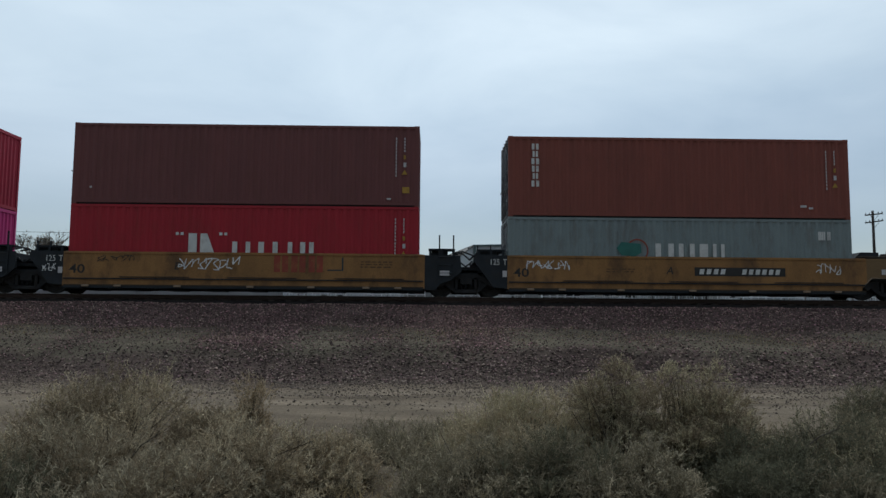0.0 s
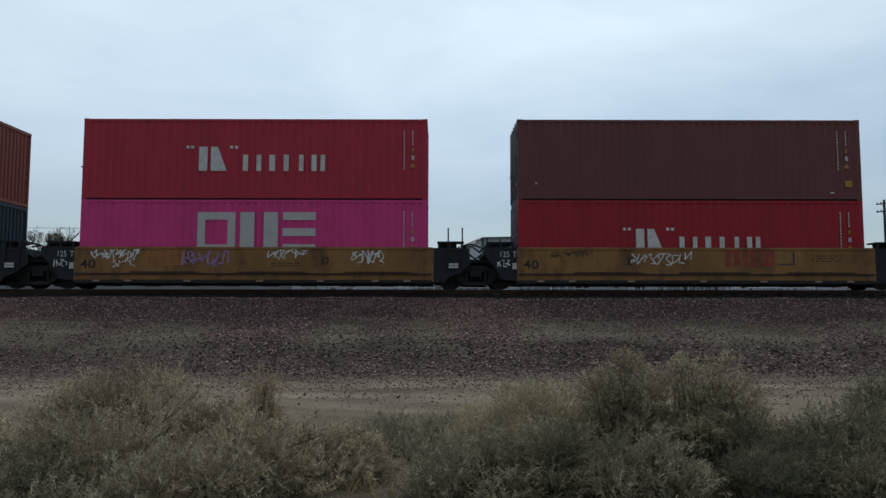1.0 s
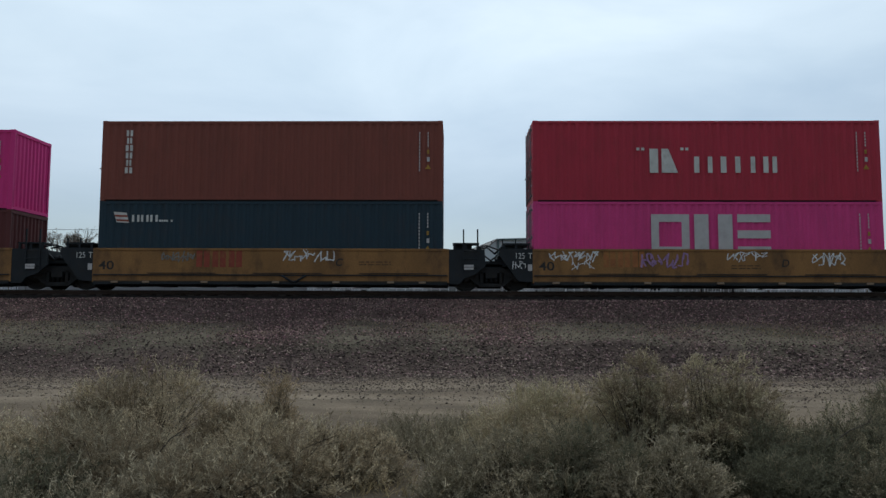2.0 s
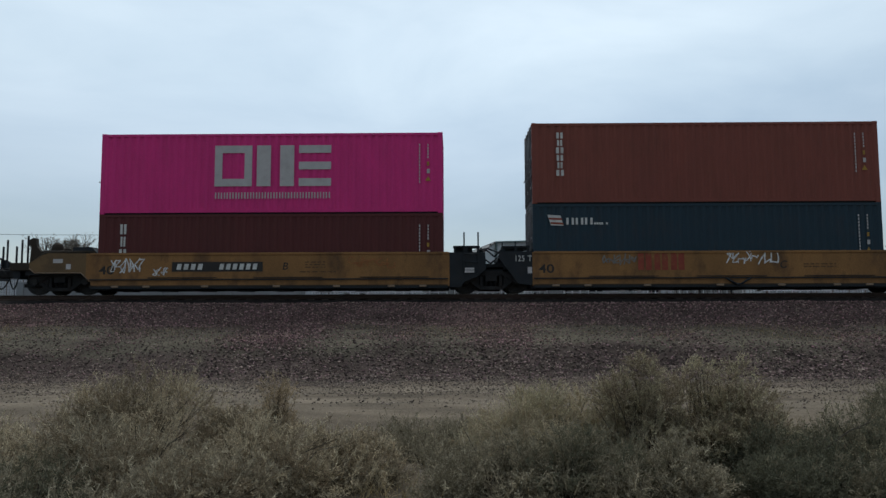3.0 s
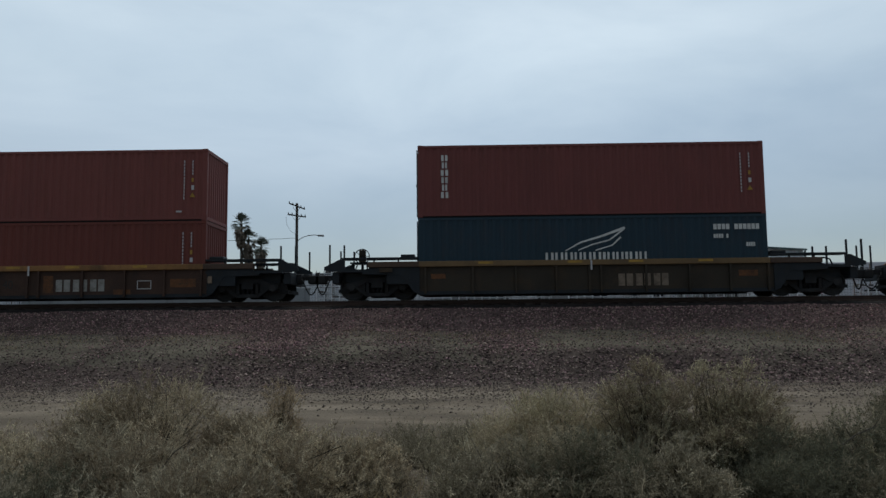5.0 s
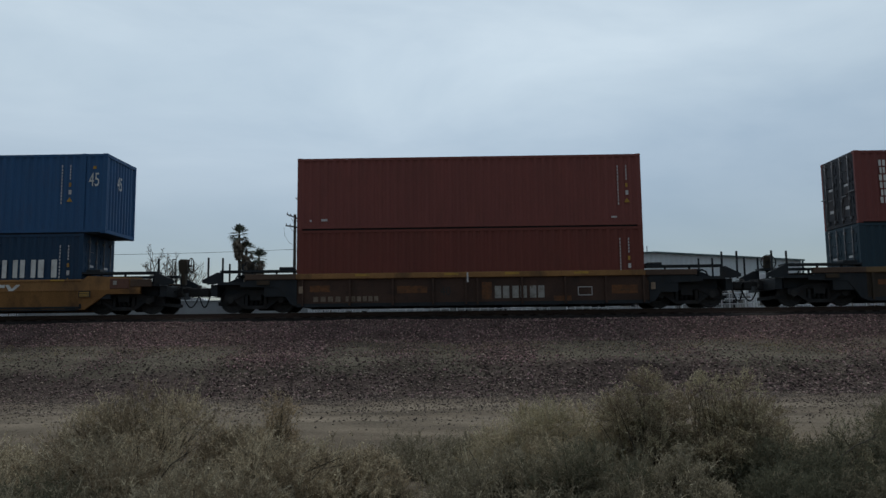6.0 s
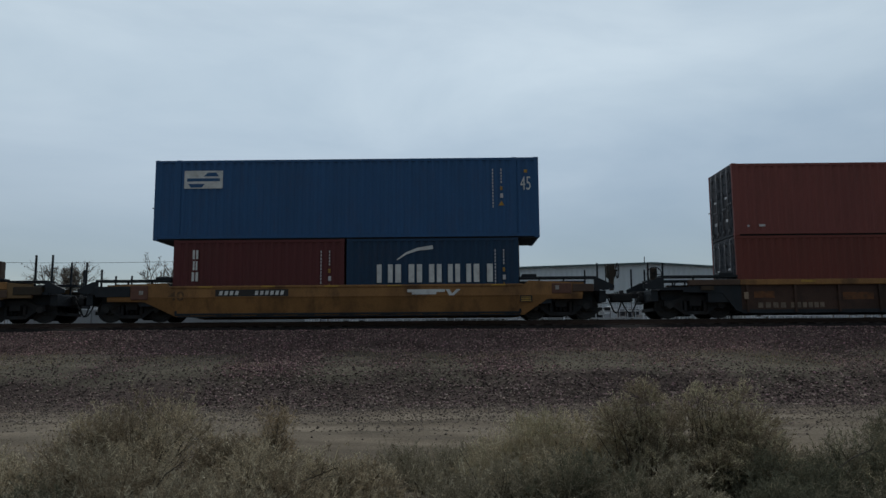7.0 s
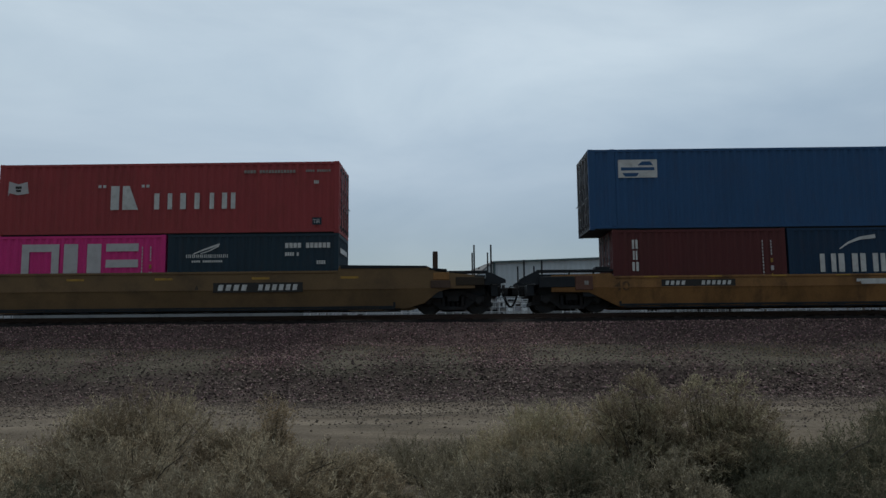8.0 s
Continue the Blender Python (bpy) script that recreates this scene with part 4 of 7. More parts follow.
def scribble(car, seed, x0, x1, z0, z1, mat, strokes=7, w=0.022):
    """Sprayed tags that cannot be read: leaning, hooked strokes in a row, each laid a little over the last."""
    rnd = random.Random(seed)
    cell, high = (x1 - x0) / strokes, z1 - z0
    for i in range(strokes):
        lean = rnd.uniform(0.05, 0.3) * cell
        up, drop = rnd.uniform(0.75, 1.0), rnd.uniform(0.0, 0.2)
        spots = [(u, v) for u in (0.05, 0.95) for v in (drop, 0.5, up)]
        rnd.shuffle(spots)
        pts = [(x0 + (i + u + rnd.uniform(-0.12, 0.12)) * cell + lean * v, z0 + (v + rnd.uniform(-0.08, 0.08)) * high) for u, v in spots[:rnd.choice((4, 4, 5))]]
        path = []
        for p, q in zip(pts, pts[1:]):
            bow = rnd.uniform(-0.12, 0.12)
            path += [(p[0] + (q[0] - p[0]) * g - (q[1] - p[1]) * bow * math.sin(math.pi * g), p[1] + (q[1] - p[1]) * g + (q[0] - p[0]) * bow * math.sin(math.pi * g)) for g in (0, 0.25, 0.5, 0.75)]
        path.append(pts[-1])
        quads = []
        for p, q in zip(path, path[1:]):
            d = Vector((q[0] - p[0], q[1] - p[1]))
            if d.length > 1e-4:
                d.normalize()
                e = Vector((-d.y, d.x)) * w * rnd.uniform(0.7, 1.3)
                quads.append(((p[0] - e.x, p[1] - e.y), (q[0] - e.x, q[1] - e.y), (q[0] + e.x, q[1] + e.y), (p[0] + e.x, p[1] + e.y)))
        for k in range(3):
            shapes("graffiti", car, -HALF - 0.008 - 0.004 * ((3 * i + k) % 5), mat, *quads[k::3])


def wheel_mesh():
    bm = bmesh.new()
    for s in (-1, 1):
        y = 0.755 * s
        prof = [(y - 0.065, 0.44), (y - 0.06, 0.455), (y + 0.05, 0.46), (y + 0.055, 0.40), (y + 0.02, 0.38), (y + 0.005, 0.2), (y + 0.06, 0.16), (y + 0.06, 0.09)]
        if s < 0:
            prof = [(2 * y - a, r) for a, r in prof][::-1]
        lathe(bm, prof, 24)
    rod(bm, (0, -1.05, 0), (0, 1.05, 0), 0.085, sides=12)
    for s in (-1, 1):
        rod(bm, (0, 1.02 * s, 0), (0, 1.13 * s, 0), 0.115, sides=12)
        for k in range(3):
            a = k * 2.094
            rod(bm, (0.06 * math.cos(a), 1.12 * s, 0.06 * math.sin(a)), (0.06 * math.cos(a), 1.145 * s, 0.06 * math.sin(a)), 0.022, sides=6)
    return bm


def truck(car, x):
    """A two-axle truck under a car: cast side frames, bolster, springs; the wheel pairs turn in it."""
    r = 0.46
    bm = bmesh.new()
    for s in (-1, 1):
        y0, y1 = sorted((s * 0.93, s * 1.09))
        top = [(-1.08, 0.62), (-0.72, 0.66), (-0.42, 0.80), (0.42, 0.80), (0.72, 0.66), (1.08, 0.62), (1.08, 0.44), (1.0, 0.40), (0.78, 0.42), (0.42, 0.62), (-0.42, 0.62), (-0.78, 0.42), (-1.0, 0.40), (-1.08, 0.44)]
        slab(bm, top, y0, y1)
        slab(bm, [(-0.80, 0.44), (-0.66, 0.46), (-0.34, 0.26), (0.34, 0.26), (0.66, 0.46), (0.80, 0.44), (0.40, 0.14), (-0.40, 0.14)], y0, y1)
        for k in (-1, 1):
            box(bm, k * 0.34 - 0.05, k * 0.34 + 0.05, y0, y1, 0.24, 0.66)
            for j in (-0.16, 0, 0.16):
                rod(bm, (j, s * 1.01, 0.26), (j, s * 1.01, 0.44), 0.065, sides=8)
    box(bm, -0.20, 0.20, -1.12, 1.12, 0.44, 0.66)
    for k in (-1, 1):
        box(bm, k * 0.40 - 0.06, k * 0.40 + 0.06, -0.85, 0.85, 0.22, 0.50)
    box(bm, -0.46, 0.46, -0.80, 0.80, 0.20, 0.66)
    for k in (-1, 1):
        slab(bm, [(k * 0.43, 0.30), (k * 0.43, 0.62), (k * 0.80, 0.60), (k * 0.80, 0.46), (k * 0.62, 0.34)][::k], -1.05, -0.93)
        box(bm, min(k * 1.0, k * 1.40), max(k * 1.0, k * 1.40), -0.85, 0.85, 0.28, 0.40)
    box(bm, -1.0, 1.0, -0.45, -0.30, 0.28, 0.62)
    box(bm, -1.0, 1.0, 0.30, 0.45, 0.28, 0.62)
    rod(bm, (0, 0, 0.66), (0, 0, 0.78), 0.2, sides=16)
    t = part("truck", bm, STEEL, car, "dark cast steel truck", at=pose(x, 0, 0))
    for k in (-0.89, 0.89):
        if not WHEELS:
            w = part("wheelset", wheel_mesh(), WHEEL_STEEL, t, "steel wheels on an axle", at=pose(k, 0, r))
        else:
            w = again(WHEELS[0][0], t, pose(k, 0, r))
            w["label"] = "steel wheels on an axle"
        WHEELS.append((w, k, r))
    return t


WHEEL_STEEL = material("worn_wheel_steel", (0.040, 0.039, 0.039), 0.7, 0.0, vary=0.3, scale=4, grain=40, bump=0.1, dirt=(0.03, 0.02, 0.013), dirt_amount=0.5, spec=0.2)


def coupler(car, x0, x1):
    """Draft shank and knuckle at an end, with a hanging air hose."""
    s = 1 if x1 > x0 else -1
    bm = bmesh.new()
    a, b = sorted((x0, x1 - s * 0.28))
    box(bm, a, b, -0.09, 0.09, 0.78, 0.95, 0.01)
    a, b = sorted((x1 - s * 0.36, x1 + s * 0.06))
    box(bm, a, b, -0.19, 0.17, 0.64, 0.96, 0.04)
    a, b = sorted((x0, x0 + s * 0.5))
    box(bm, a, b, -0.2, 0.2, 0.64, 1.02, 0.03)
    rod(bm, (x1, -0.1, 0.68), (x1, -0.1, 1.06), 0.06)
    part("coupler", bm, STEEL, car, "cast steel knuckle coupler")
    hose = bmesh.new()
    pts = [(x1 - s * 0.55, -0.35, 0.82)] + [(x1 - s * (0.45 - 0.47 * k / 6), -0.35 + 0.25 * k / 6, 0.74 - 0.50 * math.sin(math.pi * (0.08 + k / 6.8))) for k in range(7)]
    pipe(hose, pts, 0.025)
    part("air_hose", hose, RUBBER, car, "black rubber air hose")
    lever = bmesh.new()
    pipe(lever, [(x1 - s * 0.5, -1.25, 0.75), (x1 - s * 0.3, -1.1, 0.95), (x1 - s * 0.25, -0.2, 0.98)], 0.014)
    part("uncoupling_lever", lever, STEEL, car)


def ladder(car, x0, x1, z0, z1, y, rungs, mat):
    bm = bmesh.new()
    for x in (x0, x1):
        box(bm, x - 0.025, x + 0.025, y - 0.02, y + 0.02, z0, z1)
    for i in range(rungs):
        z = z0 + 0.12 + i * 0.28
        rod(bm, (x0, y - 0.03, z), (x1, y - 0.03, z), 0.014, sides=6)
    part("ladder", bm, mat, car, "dark steel ladder")


def stanchion(car, x, y, z0, z1, mat, w=0.03):
    part("stanchion", boxes((x - w, x + w, y - 0.03, y + 0.03, z0, z1)), mat, car)


def handrail(car, points, mat, r=0.022):
    part("handrail", pipe(bmesh.new(), points, r), mat, car)


def brake_gear(car, x, y, z):
    """The hand brake's housing on a bracket and its spoked wheel."""
    part("brake_housing", boxes((x - 0.13, x + 0.13, y - 0.08, y + 0.08, z - 0.32, z + 0.26), bevel=0.03), GRIME, car, "rusty brake housing")
    bm = bmesh.new()
    n = 18
    ring = [(x + 0.28 * math.cos(2 * math.pi * i / n), y - 0.13, z + 0.28 * math.sin(2 * math.pi * i / n)) for i in range(n + 1)]
    pipe(bm, ring, 0.018)
    for i in range(5):
        a = 2 * math.pi * i / 5
        rod(bm, (x, y - 0.1, z), (x + 0.28 * math.cos(a), y - 0.13, z + 0.28 * math.sin(a)), 0.012, sides=5)
    part("brake_wheel", bm, STEEL, car, "spoked steel brake wheel")
    stanchion(car, x, y + 0.02, z - 0.9, z - 0.3, BLACK, 0.05)


def zr(*outline):
    return [(x, z - RAIL_Z) for x, z in outline]


def car_at(x, label):
    return empty("well_car", pose(x, TRACK_Y, RAIL_Z), label, "railroad car", "cars of the train")


def sides(car, outline, mat, thick=0.10, name="side_wall", half=HALF):
    for s in (-1, 1):
        y0, y1 = sorted((s * half, s * (half - thick)))
        part(name, slab(bmesh.new(), outline, y0, y1), mat, car)


def leaning_sides(car, lower, upper, mat, crease, bottom, lean=0.16):
    """Sides that stand upright above the crease and lean in below it."""
    sides(car, zr(*upper), mat, 0.12)
    for s in (-1, 1):
        y0, y1 = sorted((s * HALF, s * (HALF - 0.12)))
        bm = slab(bmesh.new(), zr(*lower), y0, y1)
        for v in bm.verts:
            v.co.y -= s * lean * (crease - RAIL_Z - v.co.z) / (crease - bottom)
        part("lower_side", bm, mat, car)


def well_floor(car, x0, x1, z=2.585):
    bm = bmesh.new()
    zz = z - RAIL_Z
    for x in np.linspace(x0 + 0.2, x1 - 0.2, 9):
        box(bm, x - 0.28, x + 0.28, -1.34, 1.34, zz - 0.09, zz - 0.02)
    for y in (-1.3, 1.3):
        box(bm, x0, x1, y - 0.05, y + 0.05, zz - 0.07, zz - 0.01)
    part("well_floor", bm, BLACK, car, "dark steel cross floor of the well")
    for x in (x0, x1):
        a, b = sorted((x, x + (0.08 if x < 1 else -0.08)))
        part("bulkhead", boxes((a - (0.1 if x < 1 else -0.1), b - (0.1 if x < 1 else -0.1), -1.33, 1.33, zz - 0.05, 3.6 - RAIL_Z)), BLACK, car)


def number_panel(car, x0, x1, z0, z1, split, y=-HALF - 0.004):
    """The car's number on a black panel, as bars."""
    shapes("number_panel", car, y, BLACK_MARK, rect(x0, z0 - RAIL_Z, x1, z1 - RAIL_Z))
    o, h = [], z1 - z0
    a, b = z0 + 0.2 * h - RAIL_Z, z1 - 0.2 * h - RAIL_Z
    for p, q, n in ((x0 + 0.05 * (x1 - x0), x0 + split[0] * (x1 - x0), 4), (x0 + split[1] * (x1 - x0), x0 + 0.96 * (x1 - x0), 6)):
        k = (q - p) / n
        for i in range(n):
            c = p + i * k
            o.append(((c, a), (c + 0.62 * k, a), (c + 0.78 * k, b), (c + 0.16 * k, b)))
    shapes("number_marking", car, y - 0.004, WHITE_MARK, *o)


def walk_deck(car, x0, x1, z):
    """A grated step on short legs above an end."""
    part("walkway", boxes((x0, x1, -1.32, -0.7, z - 0.05, z)), BLACK, car, "dark grated walkway")
    for q in (x0 + 0.06, (x0 + x1) / 2, x1 - 0.06):
        stanchion(car, q, -1.28, 3.74 - RAIL_Z, z - 0.04, BLACK, 0.04)
    part("deck_bracket", boxes((x0 + 0.1, x1 - 0.25, -1.0, -0.9, 3.74 - RAIL_Z, z - 0.04)), BLACK, car)


def outer_end(car, e, turned):
    """The grimy end of a set: side over the truck, platform, brake stand, air tank, posts."""
    pts = [(-0.30, 3.77), (-1.62, 3.79), (-1.85, 3.72), (-2.3, 3.44), (-2.3, 3.26), (-2.1, 3.08), (-0.46, 3.08), (-0.30, 2.93)]
    pts = zr(*[(e(a), z) for a, z in pts])
    sides(car, pts[::-1] if turned else pts, YELLOW_DIRTY, name="end_side")
    for s in (-1, 1):
        y = s * (HALF + 0.01)
        part("edge_bead", pipe(bmesh.new(), [(e(a), y, z - RAIL_Z) for a, z in ((-2.3, 3.26), (-2.1, 3.09), (-0.46, 3.09), (-0.13, 2.77))], 0.016), PAD, car, "pale worn edge of a side")
    truck(car, e(-1.38))
    d = bmesh.new()
    a, b = sorted((e(-2.5), e(-0.1)))
    box(d, a, b, -1.3, 1.3, 0.70, 0.84)
    box(d, a, b, -0.4, 0.4, 0.40, 0.70)
    a, b = sorted((e(-3.05), e(-2.3)))
    box(d, a, b, -0.35, 0.35, 0.62, 1.1)
    part("end_platform", d, BLACK, car, "dark steel end platform")
    a, b = sorted((e(-2.95), e(-2.7)))
    part("end_beam", boxes((a, b, -1.28, 1.28, 0.58, 0.85), bevel=0.01), BLACK, car, "dark steel end beam")
    a, b = sorted((e(-3.0), e(-2.3)))
    part("step_box", boxes((a, b, -HALF + 0.02, -0.9, 3.18 - RAIL_Z, 3.46 - RAIL_Z), bevel=0.02), GRIME, car, "grimy brown step box")
    part("brake_stand", slab(bmesh.new(), [(e(-2.62), 1.0), (e(-2.56), 1.70), (e(-2.64), 1.78), (e(-2.64), 1.98), (e(-2.5), 2.06), (e(-2.40), 2.04), (e(-2.36), 1.75), (e(-2.22), 1.58), (e(-1.9), 1.48), (e(-1.8), 1.2)][::-1 if turned else 1], -0.9, -0.72), GRIME, car, "rusty brown brake stand")
    part("dome_cap", lathe(bmesh.new(), [(0.0, 0.20), (0.26, 0.20), (0.36, 0.17), (0.43, 0.09), (0.45, 0.02)], 14), GRIME, car, "rusty domed cap", at=pose(e(-1.66), -0.8, 3.78 - RAIL_Z) @ pose(0, 0, 0, 90))
    a, b = sorted((e(-1.32), e(-1.15)))
    part("valve_box", boxes((a, b, -1.0, -0.8, 1.40, 1.66), bevel=0.015), GRIME, car)
    a, b = sorted((e(-2.1), e(-1.12)))
    part("brake_housing", boxes((a, b, -1.05, -0.55, 1.40, 1.60), bevel=0.04), GRIME, car, "rusty brown housing")
    part("cover_plate", slab(bmesh.new(), [(e(-0.98), 1.45), (e(-0.94), 1.70), (e(-0.30), 1.70), (e(-0.04), 1.45)][::-1 if turned else 1], -1.1, -0.3), BLACK, car, "dark cover with a sloping end")
    a, b = sorted((e(-2.2), e(-0.1)))
    part("well_bulkhead", boxes((a, b, -0.5, 0.5, 0.84, 1.36)), GRIME, car)
    for q, y, zt in ((-3.2, -1.25, 4.28), (-3.2, 1.25, 4.28), (-2.68, -1.25, 4.28), (-2.68, 1.25, 4.28), (-2.47, -1.25, 4.42)):
        stanchion(car, e(q), y, 0.95, zt - RAIL_Z, BLACK, 0.022)
    lines = bmesh.new()
    for k in range(3):
        pipe(lines, [(e(-2.4), -1.1 - 0.08 * k, 0.9 + 0.1 * k), (e(-1.9), -1.2, 1.45 + 0.02 * k), (e(-1.2), -1.15, 1.48 + 0.03 * k), (e(-0.1), -1.2, 1.45 + 0.04 * k)], 0.02)
    part("pipe_run", lines, GRIME, car, "grimy brake pipes")
    for q0, q1, z0, z1 in ((-1.46, -1.12, 3.44, 3.58), (-1.0, -0.83, 3.22, 3.40)):
        a, b = sorted((e(q0), e(q1)))
        shapes("placard", car, -HALF - 0.004, GREY_MARK, rect(a, z0 - RAIL_Z, b, z1 - RAIL_Z))
    coupler(car, e(-2.6), e(-3.75))


def five_unit(x, letter, letter_u, front=False, rear=False, seed=1):
    """One unit of the five-unit articulated car. front, rear: an outer end with its own truck and coupler."""
    car = car_at(x, "yellow steel well car unit with sprayed tags on its side" if letter in "BCDE" else "yellow steel well car unit at the front of its set")
    lo, hi = 2.60, 3.77
    body = [(12.42, lo), (12.42, hi), (-0.05, hi), (-0.05, lo)]
    if rear:
        body = [(12.42, lo), (12.42, hi), (-0.30, hi), (-0.30, 2.93), (-0.13, 2.76), (-0.1, lo)]
    if front:
        body = [(12.25 - a, z) for a, z in [(12.3, lo), (12.3, hi), (-0.30, hi), (-0.30, 2.93), (-0.13, 2.76), (-0.1, lo)]]
    sides(car, zr(*body), YELLOW)
    a, b = (0.0 if not rear else -0.15), (12.37 if not front else 12.5)
    for s in (-1, 1):
        y = s * (HALF + 0.025)
        part("top_chord", boxes((a, b, min(y, s * (HALF - 0.12)), max(y, s * (HALF - 0.12)), hi - 0.07 - RAIL_Z, hi + 0.012 - RAIL_Z), bevel=0.008), YELLOW, car)
        k = bmesh.new()
        box(k, a, b, min(s * HALF, s * (HALF + 0.05)), max(s * HALF, s * (HALF + 0.05)), 2.825 - RAIL_Z, 2.866 - RAIL_Z)
        for p in (1.9, 5.6, 9.3):
            box(k, p, p + 2.4, min(s * HALF, s * (HALF + 0.05)), max(s * HALF, s * (HALF + 0.05)), 2.90 - RAIL_Z, 2.92 - RAIL_Z)
        # BLACK instead of YELLOW: the ledge's shadow line is put into its colour
        part("side_ledge", k, BLACK, car, "dark grimy steel ledge with its shadow line in the colour")
        sill = bmesh.new()
        box(sill, a, b, min(s * (HALF - 0.1), s * (HALF + 0.01)), max(s * (HALF - 0.1), s * (HALF + 0.01)), 2.53 - RAIL_Z, 2.60 - RAIL_Z)
        part("side_sill", sill, BLACK, car)
        part("grimy_edge", boxes((a, b, min(s * HALF, s * (HALF + 0.012)), max(s * HALF, s * (HALF + 0.012)), 2.60 - RAIL_Z, 2.645 - RAIL_Z)), GRIME, car, "grimy brown lower edge")
        pad = None
        for p in (0.75, 1.85, 3.9, 6.4, 8.5, 10.4, 11.5):
            if pad:
                again(pad, car, pose(p, s * (HALF + 0.03), 2.60 - RAIL_Z))
            else:
                pad = part("sill_pad", boxes((-0.12, 0.12, -0.03, 0.03, -0.035, 0.035), bevel=0.01), PAD, car, "worn rusty steel pad", at=pose(p, s * (HALF + 0.03), 2.60 - RAIL_Z))
    if letter == "C":
        vee = bmesh.new()
        pipe(vee, [(6.6, -HALF - 0.03, 2.84 - RAIL_Z), (6.95, -HALF - 0.03, 2.62 - RAIL_Z), (7.1, -HALF - 0.03, 2.62 - RAIL_Z), (7.45, -HALF - 0.03, 2.84 - RAIL_Z)], 0.04)
        part("side_brace", vee, BLACK, car)
    well_floor(car, 0.0, 12.3)
    # inner ends: dark plates, ladder and the shared truck
    if not rear:
        sides(car, zr((-0.05, 3.78), (-1.18, 3.78), (-1.24, 3.60), (-1.05, 3.34), (-0.80, 3.02), (-0.55, 2.66), (-0.05, 2.62)), BLACK, 0.08, "end_plate", HALF - 0.01)
        lettering("capacity_marking", "125", 0.29, car, -0.68, -HALF - 0.001, 3.44 - RAIL_Z, WHITE_MARK, 0.85)
        lettering("capacity_marking", "T", 0.29, car, -0.21, -HALF - 0.001, 3.44 - RAIL_Z, WHITE_MARK, 0.85)
        shapes("placard", car, -HALF, GREY_MARK, rect(-0.22, 3.02 - RAIL_Z, -0.07, 3.24 - RAIL_Z))
        if letter in "DE":
            scribble(car, seed + 40, -0.75, -0.3, 3.08 - RAIL_Z, 3.36 - RAIL_Z, SPRAY, 4, 0.012)
        truck(car, -1.47)
        deck = bmesh.new()
        box(deck, -1.2, -0.05, -1.1, 1.1, 1.25, 1.33)
        box(deck, -2.3, -0.1, -0.32, 0.32, 0.55, 0.92)
        box(deck, -2.05, -0.3, -0.9, 0.9, 0.86, 1.06)
        part("articulation_deck", deck, BLACK, car, "dark steel deck over the shared truck")
        gear = bmesh.new()
        box(gear, -1.15, -0.35, -1.15, -0.55, 1.33, 1.58, 0.04)
        box(gear, -1.05, -0.20, -1.25, -0.2, 1.56, 1.60)
        pipe(gear, [(-1.3, -1.2, 1.2), (-1.5, -1.25, 1.05), (-1.75, -1.2, 1.25)], 0.03)
        pipe(gear, [(-1.15, -1.2, 1.5), (-1.35, -1.1, 1.3), (-1.6, -0.8, 1.55), (-1.95, -0.7, 1.5)], 0.03)
        part("valve_box", boxes((-0.9, -0.3, 0.4, 1.2, 1.33, 1.62), bevel=0.03), BLACK, car)
        part("brake_valve", gear, BLACK, car, "dark valves and pipes")
        walk_deck(car, -1.1, -0.12, 3.99 - RAIL_Z)
        for q in (-1.08, -0.62):
            stanchion(car, q, -1.2, 1.6, 1.82, BLACK, 0.02)
    if not front:
        sides(car, zr((12.42, 3.76), (13.66, 3.76), (13.70, 3.2), (13.35, 2.9), (12.95, 2.75), (12.80, 2.55), (12.42, 2.55)), BLACK, 0.08, "end_plate", HALF - 0.01)
        deck = bmesh.new()
        box(deck, 12.4, 14.3, -0.9, 0.9, 0.80, 0.94)
        box(deck, 12.4, 13.2, -1.0, 1.0, 1.2, 1.46, 0.03)
        part("end_deck", deck, BLACK, car)
        walk_deck(car, 12.55, 13.48, 4.0 - RAIL_Z)
        ladder(car, 12.93, 13.42, 3.02 - RAIL_Z, 4.46 - RAIL_Z, -HALF - 0.02, 3, BLACK)
        handrail(car, [(13.45, -1.2, 3.85 - RAIL_Z), (13.75, -1.1, 3.92 - RAIL_Z), (14.0, -1.0, 3.84 - RAIL_Z), (14.3, -1.1, 3.72 - RAIL_Z)], BLACK, 0.03)
        shapes("placard", car, -HALF - 0.055, GREY_MARK, rect(12.95, 3.05 - RAIL_Z, 13.28, 3.22 - RAIL_Z))
    if rear or front:
        e = (lambda q: q) if rear else (lambda q: 12.25 - q)
        outer_end(car, e, front)
    lettering("well_length", "40", 0.42, car, 0.16, -HALF - 0.004, 3.04 - RAIL_Z, BLACK_MARK, 1.3, bold=0.006)
    lettering("unit_letter", letter, 0.36, car, letter_u, -HALF - 0.004, 3.18 - RAIL_Z, BLACK_MARK, 1.0, 0.2, 0.003)
    return on_train(car)


PAD = material("worn_pad_steel", (0.27, 0.195, 0.135), 0.7, vary=0.3, scale=4, grain=40, bump=0.1)


def block_mark(car, x0, x1, z0, z1, mat, y=-HALF - 0.004):
    """The owner's mark on a side, as three plain blocks."""
    k = (x1 - x0) / 3
    o = [rect(x0 + i * k + d * k, z0 - RAIL_Z, x0 + i * k + (d + 0.36) * k, z1 - RAIL_Z) for i in range(3) for d in (0, 0.46)]
    return shapes("owner_mark", car, y, mat, *o)


